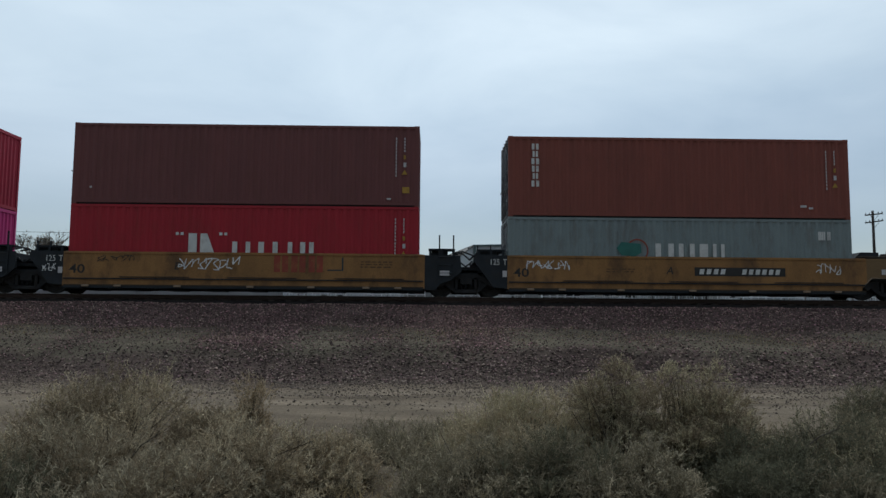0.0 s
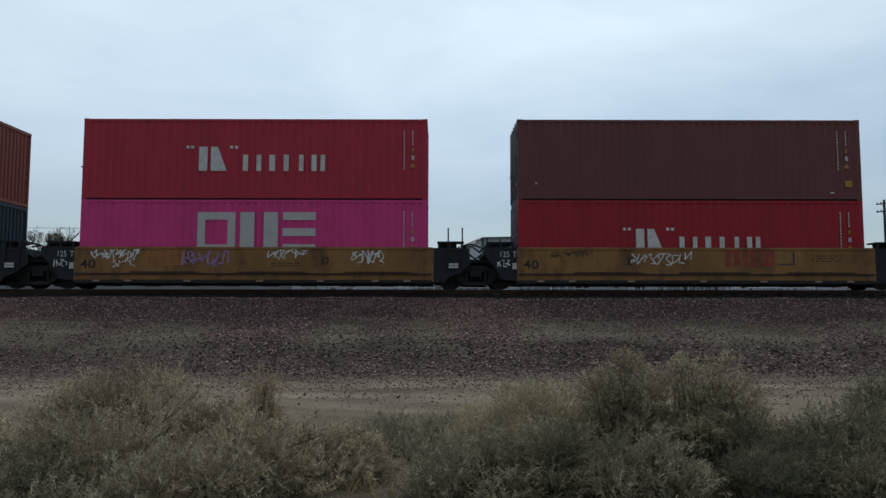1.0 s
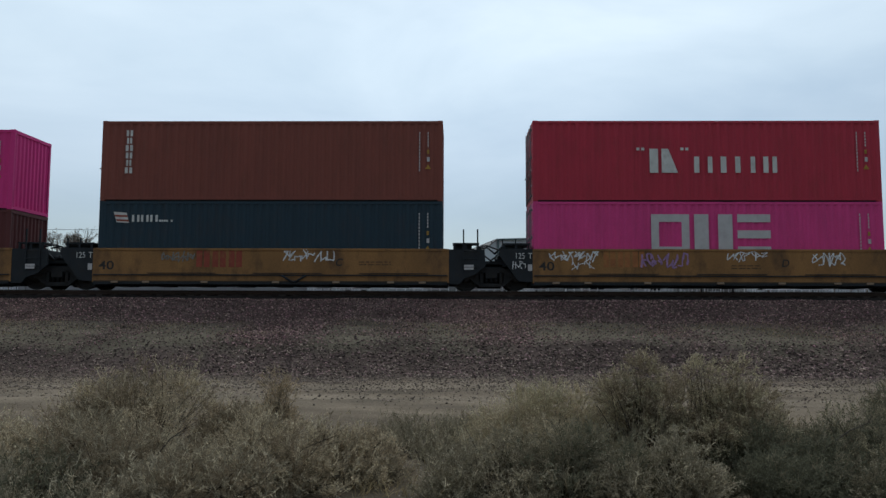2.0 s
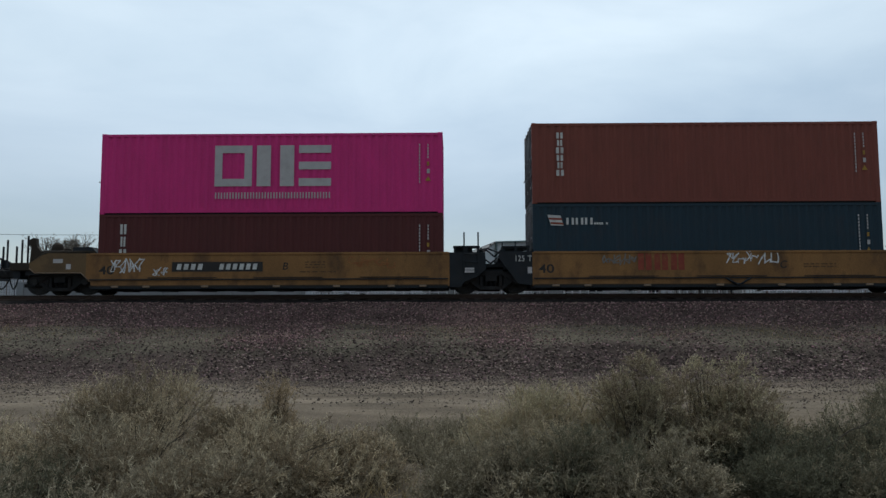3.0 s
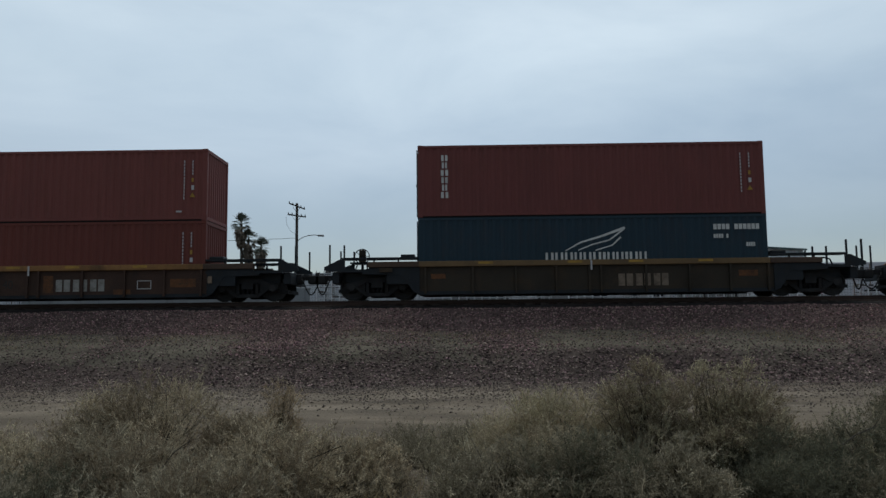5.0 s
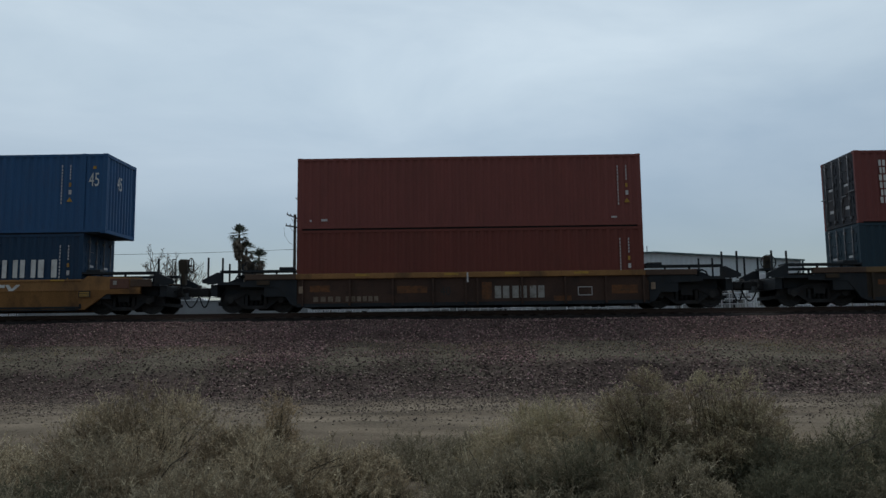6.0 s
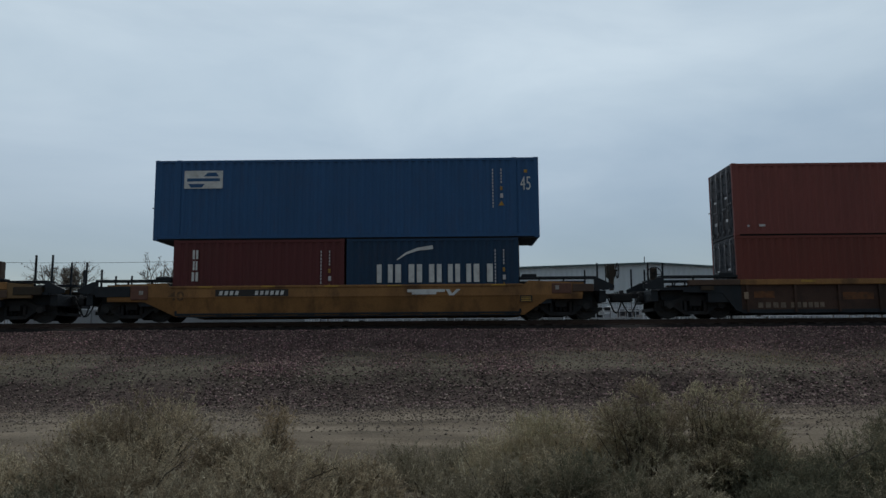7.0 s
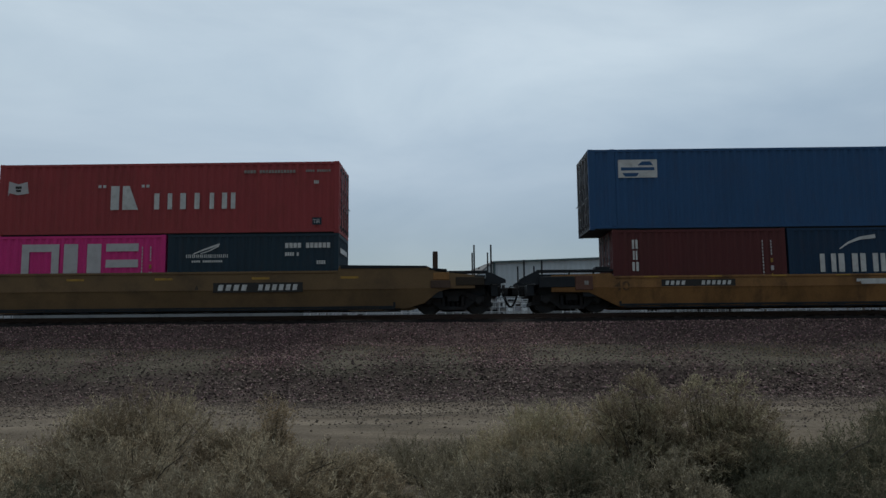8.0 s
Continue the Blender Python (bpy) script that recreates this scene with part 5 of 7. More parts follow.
def data_lines(car, x0, x1, z, rows):
    """Small worn lines of lettering that cannot be read."""
    rnd = random.Random(int(x0 * 100))
    o = []
    for r in range(rows):
        x = x0
        while x < x1:
            w = rnd.uniform(0.08, 0.26)
            o.append(rect(x, z + 0.09 * r - RAIL_Z, min(x + w, x1), z + 0.09 * r + 0.04 - RAIL_Z))
            x += w + 0.05
    shapes("data_marking", car, -HALF - 0.003, STAIN, *o)


STAIN = material("worn_dark_lettering", (0.10, 0.055, 0.025), 0.7, vary=0.4, scale=5, grain=40, bump=0, dirt=(0.26, 0.13, 0.04), dirt_amount=0.7)


def five_unit_set():
    A = five_unit(X_A, "A", 5.5, front=True, seed=1)
    number_panel(A, 6.49, 9.68, 3.12, 3.42, (0.36, 0.52))
    scribble(A, 3, 0.6, 2.1, 3.30 - RAIL_Z, 3.62 - RAIL_Z, SPRAY, 8, 0.016)
    scribble(A, 4, 10.75, 11.6, 3.22 - RAIL_Z, 3.60 - RAIL_Z, SPRAY, 5, 0.012)
    E = five_unit(X_E, "E", 3.75, seed=2)
    scribble(E, 5, 3.9, 6.0, 3.18 - RAIL_Z, 3.62 - RAIL_Z, SPRAY, 9, 0.018)
    block_mark(E, 7.2, 9.0, 3.12, 3.70, RED_MARK)
    scribble(E, 6, 1.1, 2.4, 3.42 - RAIL_Z, 3.66 - RAIL_Z, BLACK_MARK, 6, 0.012)
    shapes("outlined_patch", E, -HALF - 0.004, NAVY, rect(9.05, 3.18 - RAIL_Z, 9.6, 3.22 - RAIL_Z), rect(9.55, 3.22 - RAIL_Z, 9.6, 3.65 - RAIL_Z))
    D = five_unit(X_D, "D", 8.5, seed=3)
    scribble(D, 7, 0.5, 2.2, 3.35 - RAIL_Z, 3.74 - RAIL_Z, SPRAY, 8, 0.02)
    scribble(D, 8, 1.3, 2.1, 3.08 - RAIL_Z, 3.35 - RAIL_Z, SPRAY, 4, 0.015)
    scribble(D, 9, 3.7, 5.3, 3.15 - RAIL_Z, 3.66 - RAIL_Z, SPRAY_PURPLE, 9, 0.026)
    scribble(D, 10, 6.65, 8.0, 3.35 - RAIL_Z, 3.70 - RAIL_Z, SPRAY, 7, 0.016)
    scribble(D, 11, 9.55, 10.7, 3.20 - RAIL_Z, 3.68 - RAIL_Z, SPRAY, 6, 0.020)
    block_mark(D, 2.4, 3.9, 3.15, 3.70, RED_FAINT)
    C = five_unit(X_C, "C", 8.45, seed=4)
    block_mark(C, 3.6, 5.3, 3.12, 3.72, RED_MARK)
    scribble(C, 12, 6.6, 8.4, 3.30 - RAIL_Z, 3.74 - RAIL_Z, SPRAY, 8, 0.020)
    scribble(C, 13, 2.4, 3.5, 3.3 - RAIL_Z, 3.7 - RAIL_Z, SPRAY_GREY, 6, 0.02)
    B = five_unit(X_B, "B", 6.58, rear=True, seed=5)
    number_panel(B, 2.73, 5.91, 3.12, 3.46, (0.36, 0.52))
    scribble(B, 14, 0.55, 1.75, 3.08 - RAIL_Z, 3.58 - RAIL_Z, SPRAY, 7, 0.020)
    scribble(B, 15, 2.05, 2.6, 2.95 - RAIL_Z, 3.28 - RAIL_Z, SPRAY, 4, 0.014)
    data_lines(B, 7.2, 8.5, 3.08, 1)
    data_lines(B, 7.4, 8.1, 3.24, 3)
    data_lines(D, 6.8, 7.8, 3.10, 2)
    data_lines(A, 3.4, 4.4, 3.22, 2)
    data_lines(C, 9.3, 10.4, 3.2, 2)
    data_lines(E, 10.2, 11.3, 3.3, 3)
    scribble(B, 16, 8.9, 10.5, 3.25 - RAIL_Z, 3.62 - RAIL_Z, RED_FAINT, 7, 0.016)


SPRAY_GREY = material("grey_spray_paint", (0.22, 0.21, 0.19), 0.7, vary=0.3, scale=6, grain=60, bump=0.02)
GREY_WORN = material("worn_grey_marking_paint", (0.20, 0.15, 0.11), 0.7, vary=0.3, scale=4, grain=40, bump=0.03, dirt=(0.05, 0.035, 0.022), dirt_amount=0.8)
RED_FAINT = material("worn_red_marking_paint", (0.33, 0.12, 0.04), 0.65, vary=0.3, scale=3, grain=40, bump=0.03, dirt=(0.4, 0.2, 0.05), dirt_amount=0.8)
five_unit_set()


PLAIN_POSTS = ((2.68, 1.94), (3.2, 1.95))      # distance beyond the load, height; one on each side
REAR_POSTS = ((2.5, 1.86), (3.12, 1.86))
BRAKE_POSTS = ((2.60, 1.94), (3.11, 1.96))
TALL_POSTS = ((2.21, 2.40), (2.80, 2.40))


def end_fittings(car, e, brake=True, posts=PLAIN_POSTS):
    """Platform, walkways, posts, brake gear and coupler at one end; e turns a distance beyond the load's end into the car's x."""
    turned = e(1) < e(0)
    truck(car, e(1.46))
    d = bmesh.new()
    a, b = sorted((e(0.05), e(2.9)))
    box(d, a, b, -0.42, 0.42, 0.72, 1.06)
    a, b = sorted((e(0.05), e(2.75)))
    box(d, a, b, -1.36, 1.36, 0.98, 1.08)
    a, b = sorted((e(0.3), e(1.1)))
    box(d, a, b, -1.36, 1.36, 0.55, 1.0)
    part("end_platform", d, BLACK, car, "dark steel end platform")
    a, b = sorted((e(0.02), e(2.68)))
    deck = part("walkway", boxes((a, b, -0.28, 0.28, 0, 0.065)), BLACK, car, "dark grated walkway", at=pose(0, -1.03, 1.43))
    again(deck, car, pose(0, 1.03, 1.43))
    for s in (-1, 1):
        ramp = [(e(2.60), 1.06), (e(2.60), 1.425), (e(2.78), 1.425), (e(3.30), 1.17), (e(3.30), 1.06), (e(2.95), 1.0)]
        y0, y1 = sorted((s * 1.32, s * 1.24))
        part("step_ramp", slab(bmesh.new(), ramp[::-1] if turned else ramp, y0, y1), BLACK, car, "dark sloping step plate")
        for q in (0.7, 1.55):
            part("deck_bracket", boxes((e(q) - 0.025, e(q) + 0.025, min(s * 1.28, s * 1.2), max(s * 1.28, s * 1.2), 1.08, 1.43)), BLACK, car)
    u = bmesh.new()
    pipe(u, [(e(1.80), -1.15, 1.08), (e(1.82), -1.15, 1.28), (e(1.93), -1.15, 1.33), (e(2.14), -1.15, 1.27), (e(2.22), -1.15, 1.08)], 0.026)
    part("brake_pipe", u, BLACK, car, "bent brake pipe")
    for q, zt in posts:
        for y in (-1.25, 1.25):
            stanchion(car, e(q), y, 1.0, zt, BLACK, 0.027)
    a, b = sorted((e(2.78), e(3.02)))
    part("end_beam", boxes((a, b, -1.23, 1.23, 0.60, 1.0), bevel=0.01), BLACK, car, "dark steel end beam")
    a, b = sorted((e(0.15), e(2.6)))
    part("body_bolster", boxes((a, b, -0.9, 0.9, 0.66, 0.98)), BLACK, car)
    a, b = sorted((e(0.12), e(0.62)))
    part("valve_box", boxes((a, b, -1.2, -0.7, 1.496, 1.60), bevel=0.02), BLACK, car)
    if brake:
        brake_gear(car, e(2.27), 1.2, 1.74)
    coupler(car, e(2.7), e(3.78))


FADED_ORANGE = material("faded_orange_paint", (0.14, 0.055, 0.02), 0.75, vary=0.4, scale=4, grain=30, bump=0.05, dirt=(0.04, 0.03, 0.022), dirt_amount=0.8)
GRIME_RED = material("rusty_red_brown_car_paint", (0.066, 0.037, 0.027), 0.75, vary=0.35, scale=0.8, grain=30, bump=0.1, dirt=(0.03, 0.024, 0.02), dirt_amount=0.7, spec=0.25)
RUSTY_BOX = material("rusty_red_end_box", (0.125, 0.062, 0.045), 0.75, vary=0.3, scale=1.2, grain=30, bump=0.1, dirt=(0.05, 0.03, 0.03), dirt_amount=0.6, spec=0.25)
CHORD_END = material("rusty_chord_paint", (0.085, 0.055, 0.04), 0.75, vary=0.3, scale=1.2, grain=30, bump=0.1, dirt=(0.05, 0.03, 0.03), dirt_amount=0.6, spec=0.25)


def grimy_car(x, label, numbers=True):
    """A single well car with a yellow top chord and ribbed, recessed brown sides."""
    car = car_at(x, label)
    for s in (-1, 1):
        y0, y1 = sorted((s * HALF, s * (HALF - 0.22)))
        part("top_chord", boxes((0.02, 12.17, y0, y1, 3.47 - RAIL_Z, 3.66 - RAIL_Z), bevel=0.012), YELLOW if numbers else YELLOW_DIRTY, car, "grimy yellow top chord")
        for q0, q1 in ((-1.76, 0.016), (12.174, 13.95)):
            part("chord_end", boxes((q0, q1, y0, y1, 3.47 - RAIL_Z, 3.66 - RAIL_Z), bevel=0.012), CHORD_END, car, "rusty brown end of a chord")
        for q in (2.1, 5.2, 7.3, 9.7):
            part("reflective_strip", boxes((q, q + 0.5, min(s * HALF, s * (HALF + 0.004)), max(s * HALF, s * (HALF + 0.004)), 3.55 - RAIL_Z, 3.63 - RAIL_Z)), YELLOW_MARK, car)
        y0, y1 = sorted((s * (HALF - 0.10), s * (HALF - 0.18)))
        part("side_wall", slab(bmesh.new(), zr((0.05, 2.52), (12.3, 2.52), (12.3, 3.47), (0.05, 3.47)), y0, y1), GRIME_RED if numbers else GRIME, car, "rust-brown recessed side")
        part("bottom_chord", boxes((0.05, 12.3, y0 - 0.03, y1 + 0.03, 2.50 - RAIL_Z, 2.57 - RAIL_Z)), BLACK, car)
        y0, y1 = sorted((s * (HALF - 0.01), s * (HALF - 0.12)))
        for q in (0.25, 1.9, 3.4, 4.8, 5.95, 6.35, 7.9, 9.4, 10.8, 12.1):
            part("side_rib", boxes((q - 0.035, q + 0.035, y0, y1, 2.54 - RAIL_Z, 3.475 - RAIL_Z)), GRIME_RED if numbers else GRIME, car)
        part("rib_plate", boxes((5.98, 6.04, -HALF - 0.012, -HALF - 0.004, 3.3 - RAIL_Z, 3.64 - RAIL_Z)), GREY_MARK, car) if s < 0 else None
        y0, y1 = sorted((s * (HALF - 0.06), s * (HALF - 0.16)))
        part("end_plate", slab(bmesh.new(), zr((0.05, 2.52), (0.05, 3.47), (-1.72, 3.47), (-1.76, 3.36), (-1.95, 3.36), (-1.95, 3.24), (-0.6, 3.2), (-0.15, 2.6)), y0, y1), BLACK, car)
        part("end_plate", slab(bmesh.new(), zr((12.3, 2.52), (12.3, 3.47), (13.90, 3.47), (13.95, 3.36), (14.15, 3.36), (14.15, 3.24), (12.9, 3.2), (12.5, 2.6)), y0, y1), BLACK, car)
        for q in (0.2, 12.42) if numbers else ():
            part("jacking_pad", boxes((q - 0.07, q + 0.07, min(s * HALF, s * (HALF - 0.05)), max(s * HALF, s * (HALF - 0.05)), 2.98 - RAIL_Z, 3.22 - RAIL_Z)), PAD, car)
        part("placard", boxes((-1.35, -0.9, min(s * HALF, s * (HALF - 0.1)), max(s * HALF, s * (HALF - 0.1)), 3.3 - RAIL_Z, 3.44 - RAIL_Z)), GRIME, car)
    well_floor(car, 0.05, 12.25, SINGLE)
    end_fittings(car, lambda q: -q, True, BRAKE_POSTS)
    end_fittings(car, lambda q: 12.192 + q, False)
    if not numbers:
        spots = ((11.1, 11.75, 3.04, 3.24), (0.45, 0.95, 3.05, 3.22))
    else:
        spots = ((3.55, 4.6, 2.95, 3.2), (0.5, 1.2, 3.02, 3.25), (9.0, 9.6, 2.62, 2.8), (11.0, 11.9, 2.85, 3.15), (6.5, 6.85, 2.7, 3.3))
    for q0, q1, z0, z1 in spots:
        shapes("faded_patch", car, -HALF + 0.096, FADED_ORANGE, rect(q0, z0 - RAIL_Z, q1, z1 - RAIL_Z))
    y = -HALF + 0.094
    block_mark(car, 6.95, 8.78, 2.74, 3.16, GREY_DULL if numbers else GREY_WORN, y)
    if numbers:
        k = 0.17
        shapes("number_marking", car, y, GREY_WORN, *[rect(0.62 + i * 0.26, 2.68 - RAIL_Z, 0.62 + i * 0.26 + k, 2.86 - RAIL_Z) for i in range(4)], *[rect(1.75 + i * 0.2, 2.68 - RAIL_Z, 1.75 + i * 0.2 + 0.14, 2.86 - RAIL_Z) for i in range(6)])
        lettering("well_length", "40", 0.42, car, 5.05, y, 2.86 - RAIL_Z, BLACK_MARK, 0.9)
        f = 0.025
        shapes("outlined_label", car, y, GREY_MARK, rect(9.83, 2.80 - RAIL_Z, 10.33, 2.80 + f - RAIL_Z), rect(9.83, 3.08 - RAIL_Z, 10.33, 3.08 + f - RAIL_Z), rect(9.83, 2.80 - RAIL_Z, 9.83 + f, 3.08 - RAIL_Z), rect(10.33 - f, 2.80 - RAIL_Z, 10.33, 3.08 - RAIL_Z))
    return on_train(car)


grimy_car(X_N, "grimy brown well car with a worn yellow top edge", False)
grimy_car(X_R, "rusty brown well car with a yellow top edge", True)


def yellow_car_s():
    """The yellow car with sides that rise over its trucks."""
    car = car_at(X_S, "yellow steel well car with raised ends and a black number panel")
    upper = [(-2.2, 3.19), (14.37, 3.19), (14.4, 3.60), (12.5, 3.68), (12.35, 3.56), (0.0, 3.56), (-0.15, 3.68), (-2.2, 3.62)]
    lower = [(0.2, 2.50), (12.34, 2.50), (13.15, 3.04), (14.35, 3.04), (14.37, 3.19), (-2.2, 3.19), (-2.2, 3.05), (-0.9, 3.03)]
    leaning_sides(car, lower, upper, YELLOW, 3.19, 2.50)
    for s in (-1, 1):
        y0, y1 = sorted((s * (HALF - 0.1), s * (HALF + 0.03)))
        part("top_chord", boxes((0.0, 12.3, y0, y1, 3.50 - RAIL_Z, 3.575 - RAIL_Z), bevel=0.01), YELLOW, car)
        part("side_crease", slab(bmesh.new(), zr((-0.2, 3.17), (12.6, 3.17), (12.6, 3.20), (-0.2, 3.20)), *sorted((s * HALF, s * (HALF + 0.02)))), YELLOW, car)
        part("bottom_sill", boxes((0.3, 12.2, y0, y1, 2.485 - RAIL_Z, 2.52 - RAIL_Z)), BLACK, car)
        part("end_box", boxes((-2.62, -1.38, y0, y1, 3.20 - RAIL_Z, 3.58 - RAIL_Z), bevel=0.02), BLACK, car, "dark grimy end box")
        part("end_box", boxes((-1.37, -0.76, y0, y1, 3.10 - RAIL_Z, 3.60 - RAIL_Z), bevel=0.02), RUSTY_BOX, car, "rusty red-brown end box")
        part("end_box", boxes((13.3, 13.98, y0, y1, 3.22 - RAIL_Z, 3.58 - RAIL_Z), bevel=0.02), RUSTY_BOX, car, "rusty red-brown end box")
        part("end_box", boxes((14.02, 14.75, y0, y1, 3.28 - RAIL_Z, 3.55 - RAIL_Z), bevel=0.02), CHORD_END, car, "rusty brown end box")
    well_floor(car, 0.25, 12.15, SINGLE)
    end_fittings(car, lambda q: -q, False, REAR_POSTS)
    end_fittings(car, lambda q: 12.192 + q, False, ((2.73, 1.95),))
    part("brake_stand", slab(bmesh.new(), [(15.52, 1.05), (15.50, 1.45), (15.40, 1.55), (15.38, 1.92), (15.44, 1.98), (15.68, 1.98), (15.70, 1.55), (15.64, 1.45), (15.62, 1.05)][::-1], -0.6, -0.35), GRIME, car, "rusty brake housing on a foot")
    wheel = bmesh.new()
    pipe(wheel, [(15.80, -0.45 + 0.27 * math.cos(i * math.pi / 8), 1.76 + 0.27 * math.sin(i * math.pi / 8)) for i in range(17)], 0.018)
    rod(wheel, (15.68, -0.45, 1.76), (15.80, -0.45, 1.76), 0.03)
    for i in range(4):
        rod(wheel, (15.80, -0.45, 1.76), (15.80, -0.45 + 0.27 * math.cos(i * math.pi / 2), 1.76 + 0.27 * math.sin(i * math.pi / 2)), 0.012, sides=5)
    part("brake_wheel", wheel, STEEL, car, "spoked steel brake wheel")
    loops = bmesh.new()
    pipe(loops, [(15.28, -0.9, 1.1), (15.28, -0.9, 1.95), (15.40, -0.9, 1.95), (15.40, -0.9, 1.1)], 0.016)
    part("grab_iron", loops, STEEL, car)
    number_panel(car, 1.6, 4.15, 3.20, 3.44, (0.34, 0.54))
    shapes("owner_mark", car, -HALF - 0.03, WHITE_MARK, rect(8.3, 3.30 - RAIL_Z, 9.6, 3.40 - RAIL_Z), rect(8.45, 3.22 - RAIL_Z, 9.3, 3.30 - RAIL_Z), ((9.62, 3.40 - RAIL_Z), (9.75, 3.40 - RAIL_Z), (9.85, 3.25 - RAIL_Z), (10.0, 3.40 - RAIL_Z), (10.15, 3.40 - RAIL_Z), (9.9, 3.18 - RAIL_Z), (9.75, 3.18 - RAIL_Z)))
    lettering("well_length", "40", 0.44, car, -0.05, -HALF - 0.006, 3.08 - RAIL_Z, STAIN, 1.3, bold=0.006)
    f = 0.03
    shapes("outlined_label", car, -HALF - 0.004, BLACK_MARK, rect(12.2, 2.94 - RAIL_Z, 12.62, 3.16 - RAIL_Z))
    shapes("data_marking", car, -HALF - 0.008, YELLOW_MARK, *[rect(12.24, q - RAIL_Z, 12.58, q + f - RAIL_Z) for q in (2.97, 3.03, 3.09)])
    shapes("placard", car, -HALF - 0.036, GREY_DULL, rect(13.42, 3.36 - RAIL_Z, 13.55, 3.50 - RAIL_Z), rect(-1.06, 3.28 - RAIL_Z, -0.92, 3.42 - RAIL_Z))
    shapes("reflective_strip", car, -HALF - 0.034, YELLOW_MARK, *[rect(q, 3.51 - RAIL_Z, q + 0.5, 3.565 - RAIL_Z) for q in (1.0, 3.2, 5.4, 7.6, 11.2)])
    return on_train(car)


def yellow_car_k():
    """The long car, whose well outreaches its load."""
    car = car_at(X_K, "long grimy yellow well car with a black number panel")
    top = [(16.97, 3.22), (16.97, 3.66), (15.62, 3.80), (15.35, 3.98), (12.25, 4.03), (12.2, 3.85)]
    foot = [(14.6, 2.54), (15.2, 2.70), (15.7, 3.10), (16.1, 3.20), (16.97, 3.20), (16.97, 3.22)]
    upper = top + [(12.192 - a, z) for a, z in top][::-1]
    lower = foot + [(12.192 - a, z) for a, z in foot][::-1]
    leaning_sides(car, lower, upper, YELLOW_DIRTY, 3.22, 2.54)
    for s in (-1, 1):
        y0, y1 = sorted((s * (HALF - 0.1), s * (HALF + 0.03)))
        part("top_chord", boxes((-0.02, 12.2, y0, y1, 3.78 - RAIL_Z, 3.862 - RAIL_Z), bevel=0.01), YELLOW_DIRTY, car)
        part("side_crease", slab(bmesh.new(), zr((-2.3, 3.205), (14.5, 3.205), (14.5, 3.23), (-2.3, 3.23)), *sorted((s * HALF, s * (HALF + 0.02)))), YELLOW_DIRTY, car)
        part("bottom_sill", boxes((-2.0, 14.2, y0, y1, 2.50 - RAIL_Z, 2.54 - RAIL_Z)), BLACK, car)
        part("well_rim", slab(bmesh.new(), zr((12.3, 3.93), (15.3, 3.93), (15.3, 4.0), (12.3, 4.05)), y0, y1), BLACK, car, "dark worn rim of the well")
        part("end_box", boxes((15.52, 16.08, y0, y1, 3.50 - RAIL_Z, 3.76 - RAIL_Z), bevel=0.02), YELLOW, car)
        part("end_box", boxes((16.3, 17.3, y0, y1, 3.3 - RAIL_Z, 3.6 - RAIL_Z), bevel=0.02), GRIME, car)
    well_floor(car, -1.9, 14.1, SINGLE)
    for e in (lambda q: 14.75 + q, lambda q: -2.56 - q):
        end_fittings(car, e, False, TALL_POSTS)
    part("upright_box", boxes((15.50, 15.68, -1.2, -0.9, 3.8 - RAIL_Z, 4.53 - RAIL_Z), bevel=0.015), CHORD_END, car, "rusty upright box")
    part("end_box", boxes((15.43, 16.12, -HALF - 0.05, -HALF - 0.02, 3.22 - RAIL_Z, 3.48 - RAIL_Z), bevel=0.01), CHORD_END, car, "rusty brown end box")
    part("end_cover", slab(bmesh.new(), zr((15.38, 3.86), (16.0, 3.82), (16.0, 3.88), (15.38, 3.92)), -HALF - 0.02, -HALF + 0.3), BLACK, car)
    number_panel(car, 7.86, 10.99, 3.13, 3.47, (0.40, 0.50), -HALF - 0.024)
    lettering("end_letter", "A", 0.26, car, 7.2, -HALF - 0.004, 3.2 - RAIL_Z, BLACK_MARK, 0.9)
    shapes("reflective_strip", car, -HALF - 0.004, YELLOW_MARK, *[rect(q, 3.58 - RAIL_Z, q + 0.62, 3.66 - RAIL_Z) for q in (2.7, 5.8, 9.2, 12.3)])
    return on_train(car)


yellow_car_s()
yellow_car_k()


# ---- what stands beyond the track ----
FAR_Z = 1.85


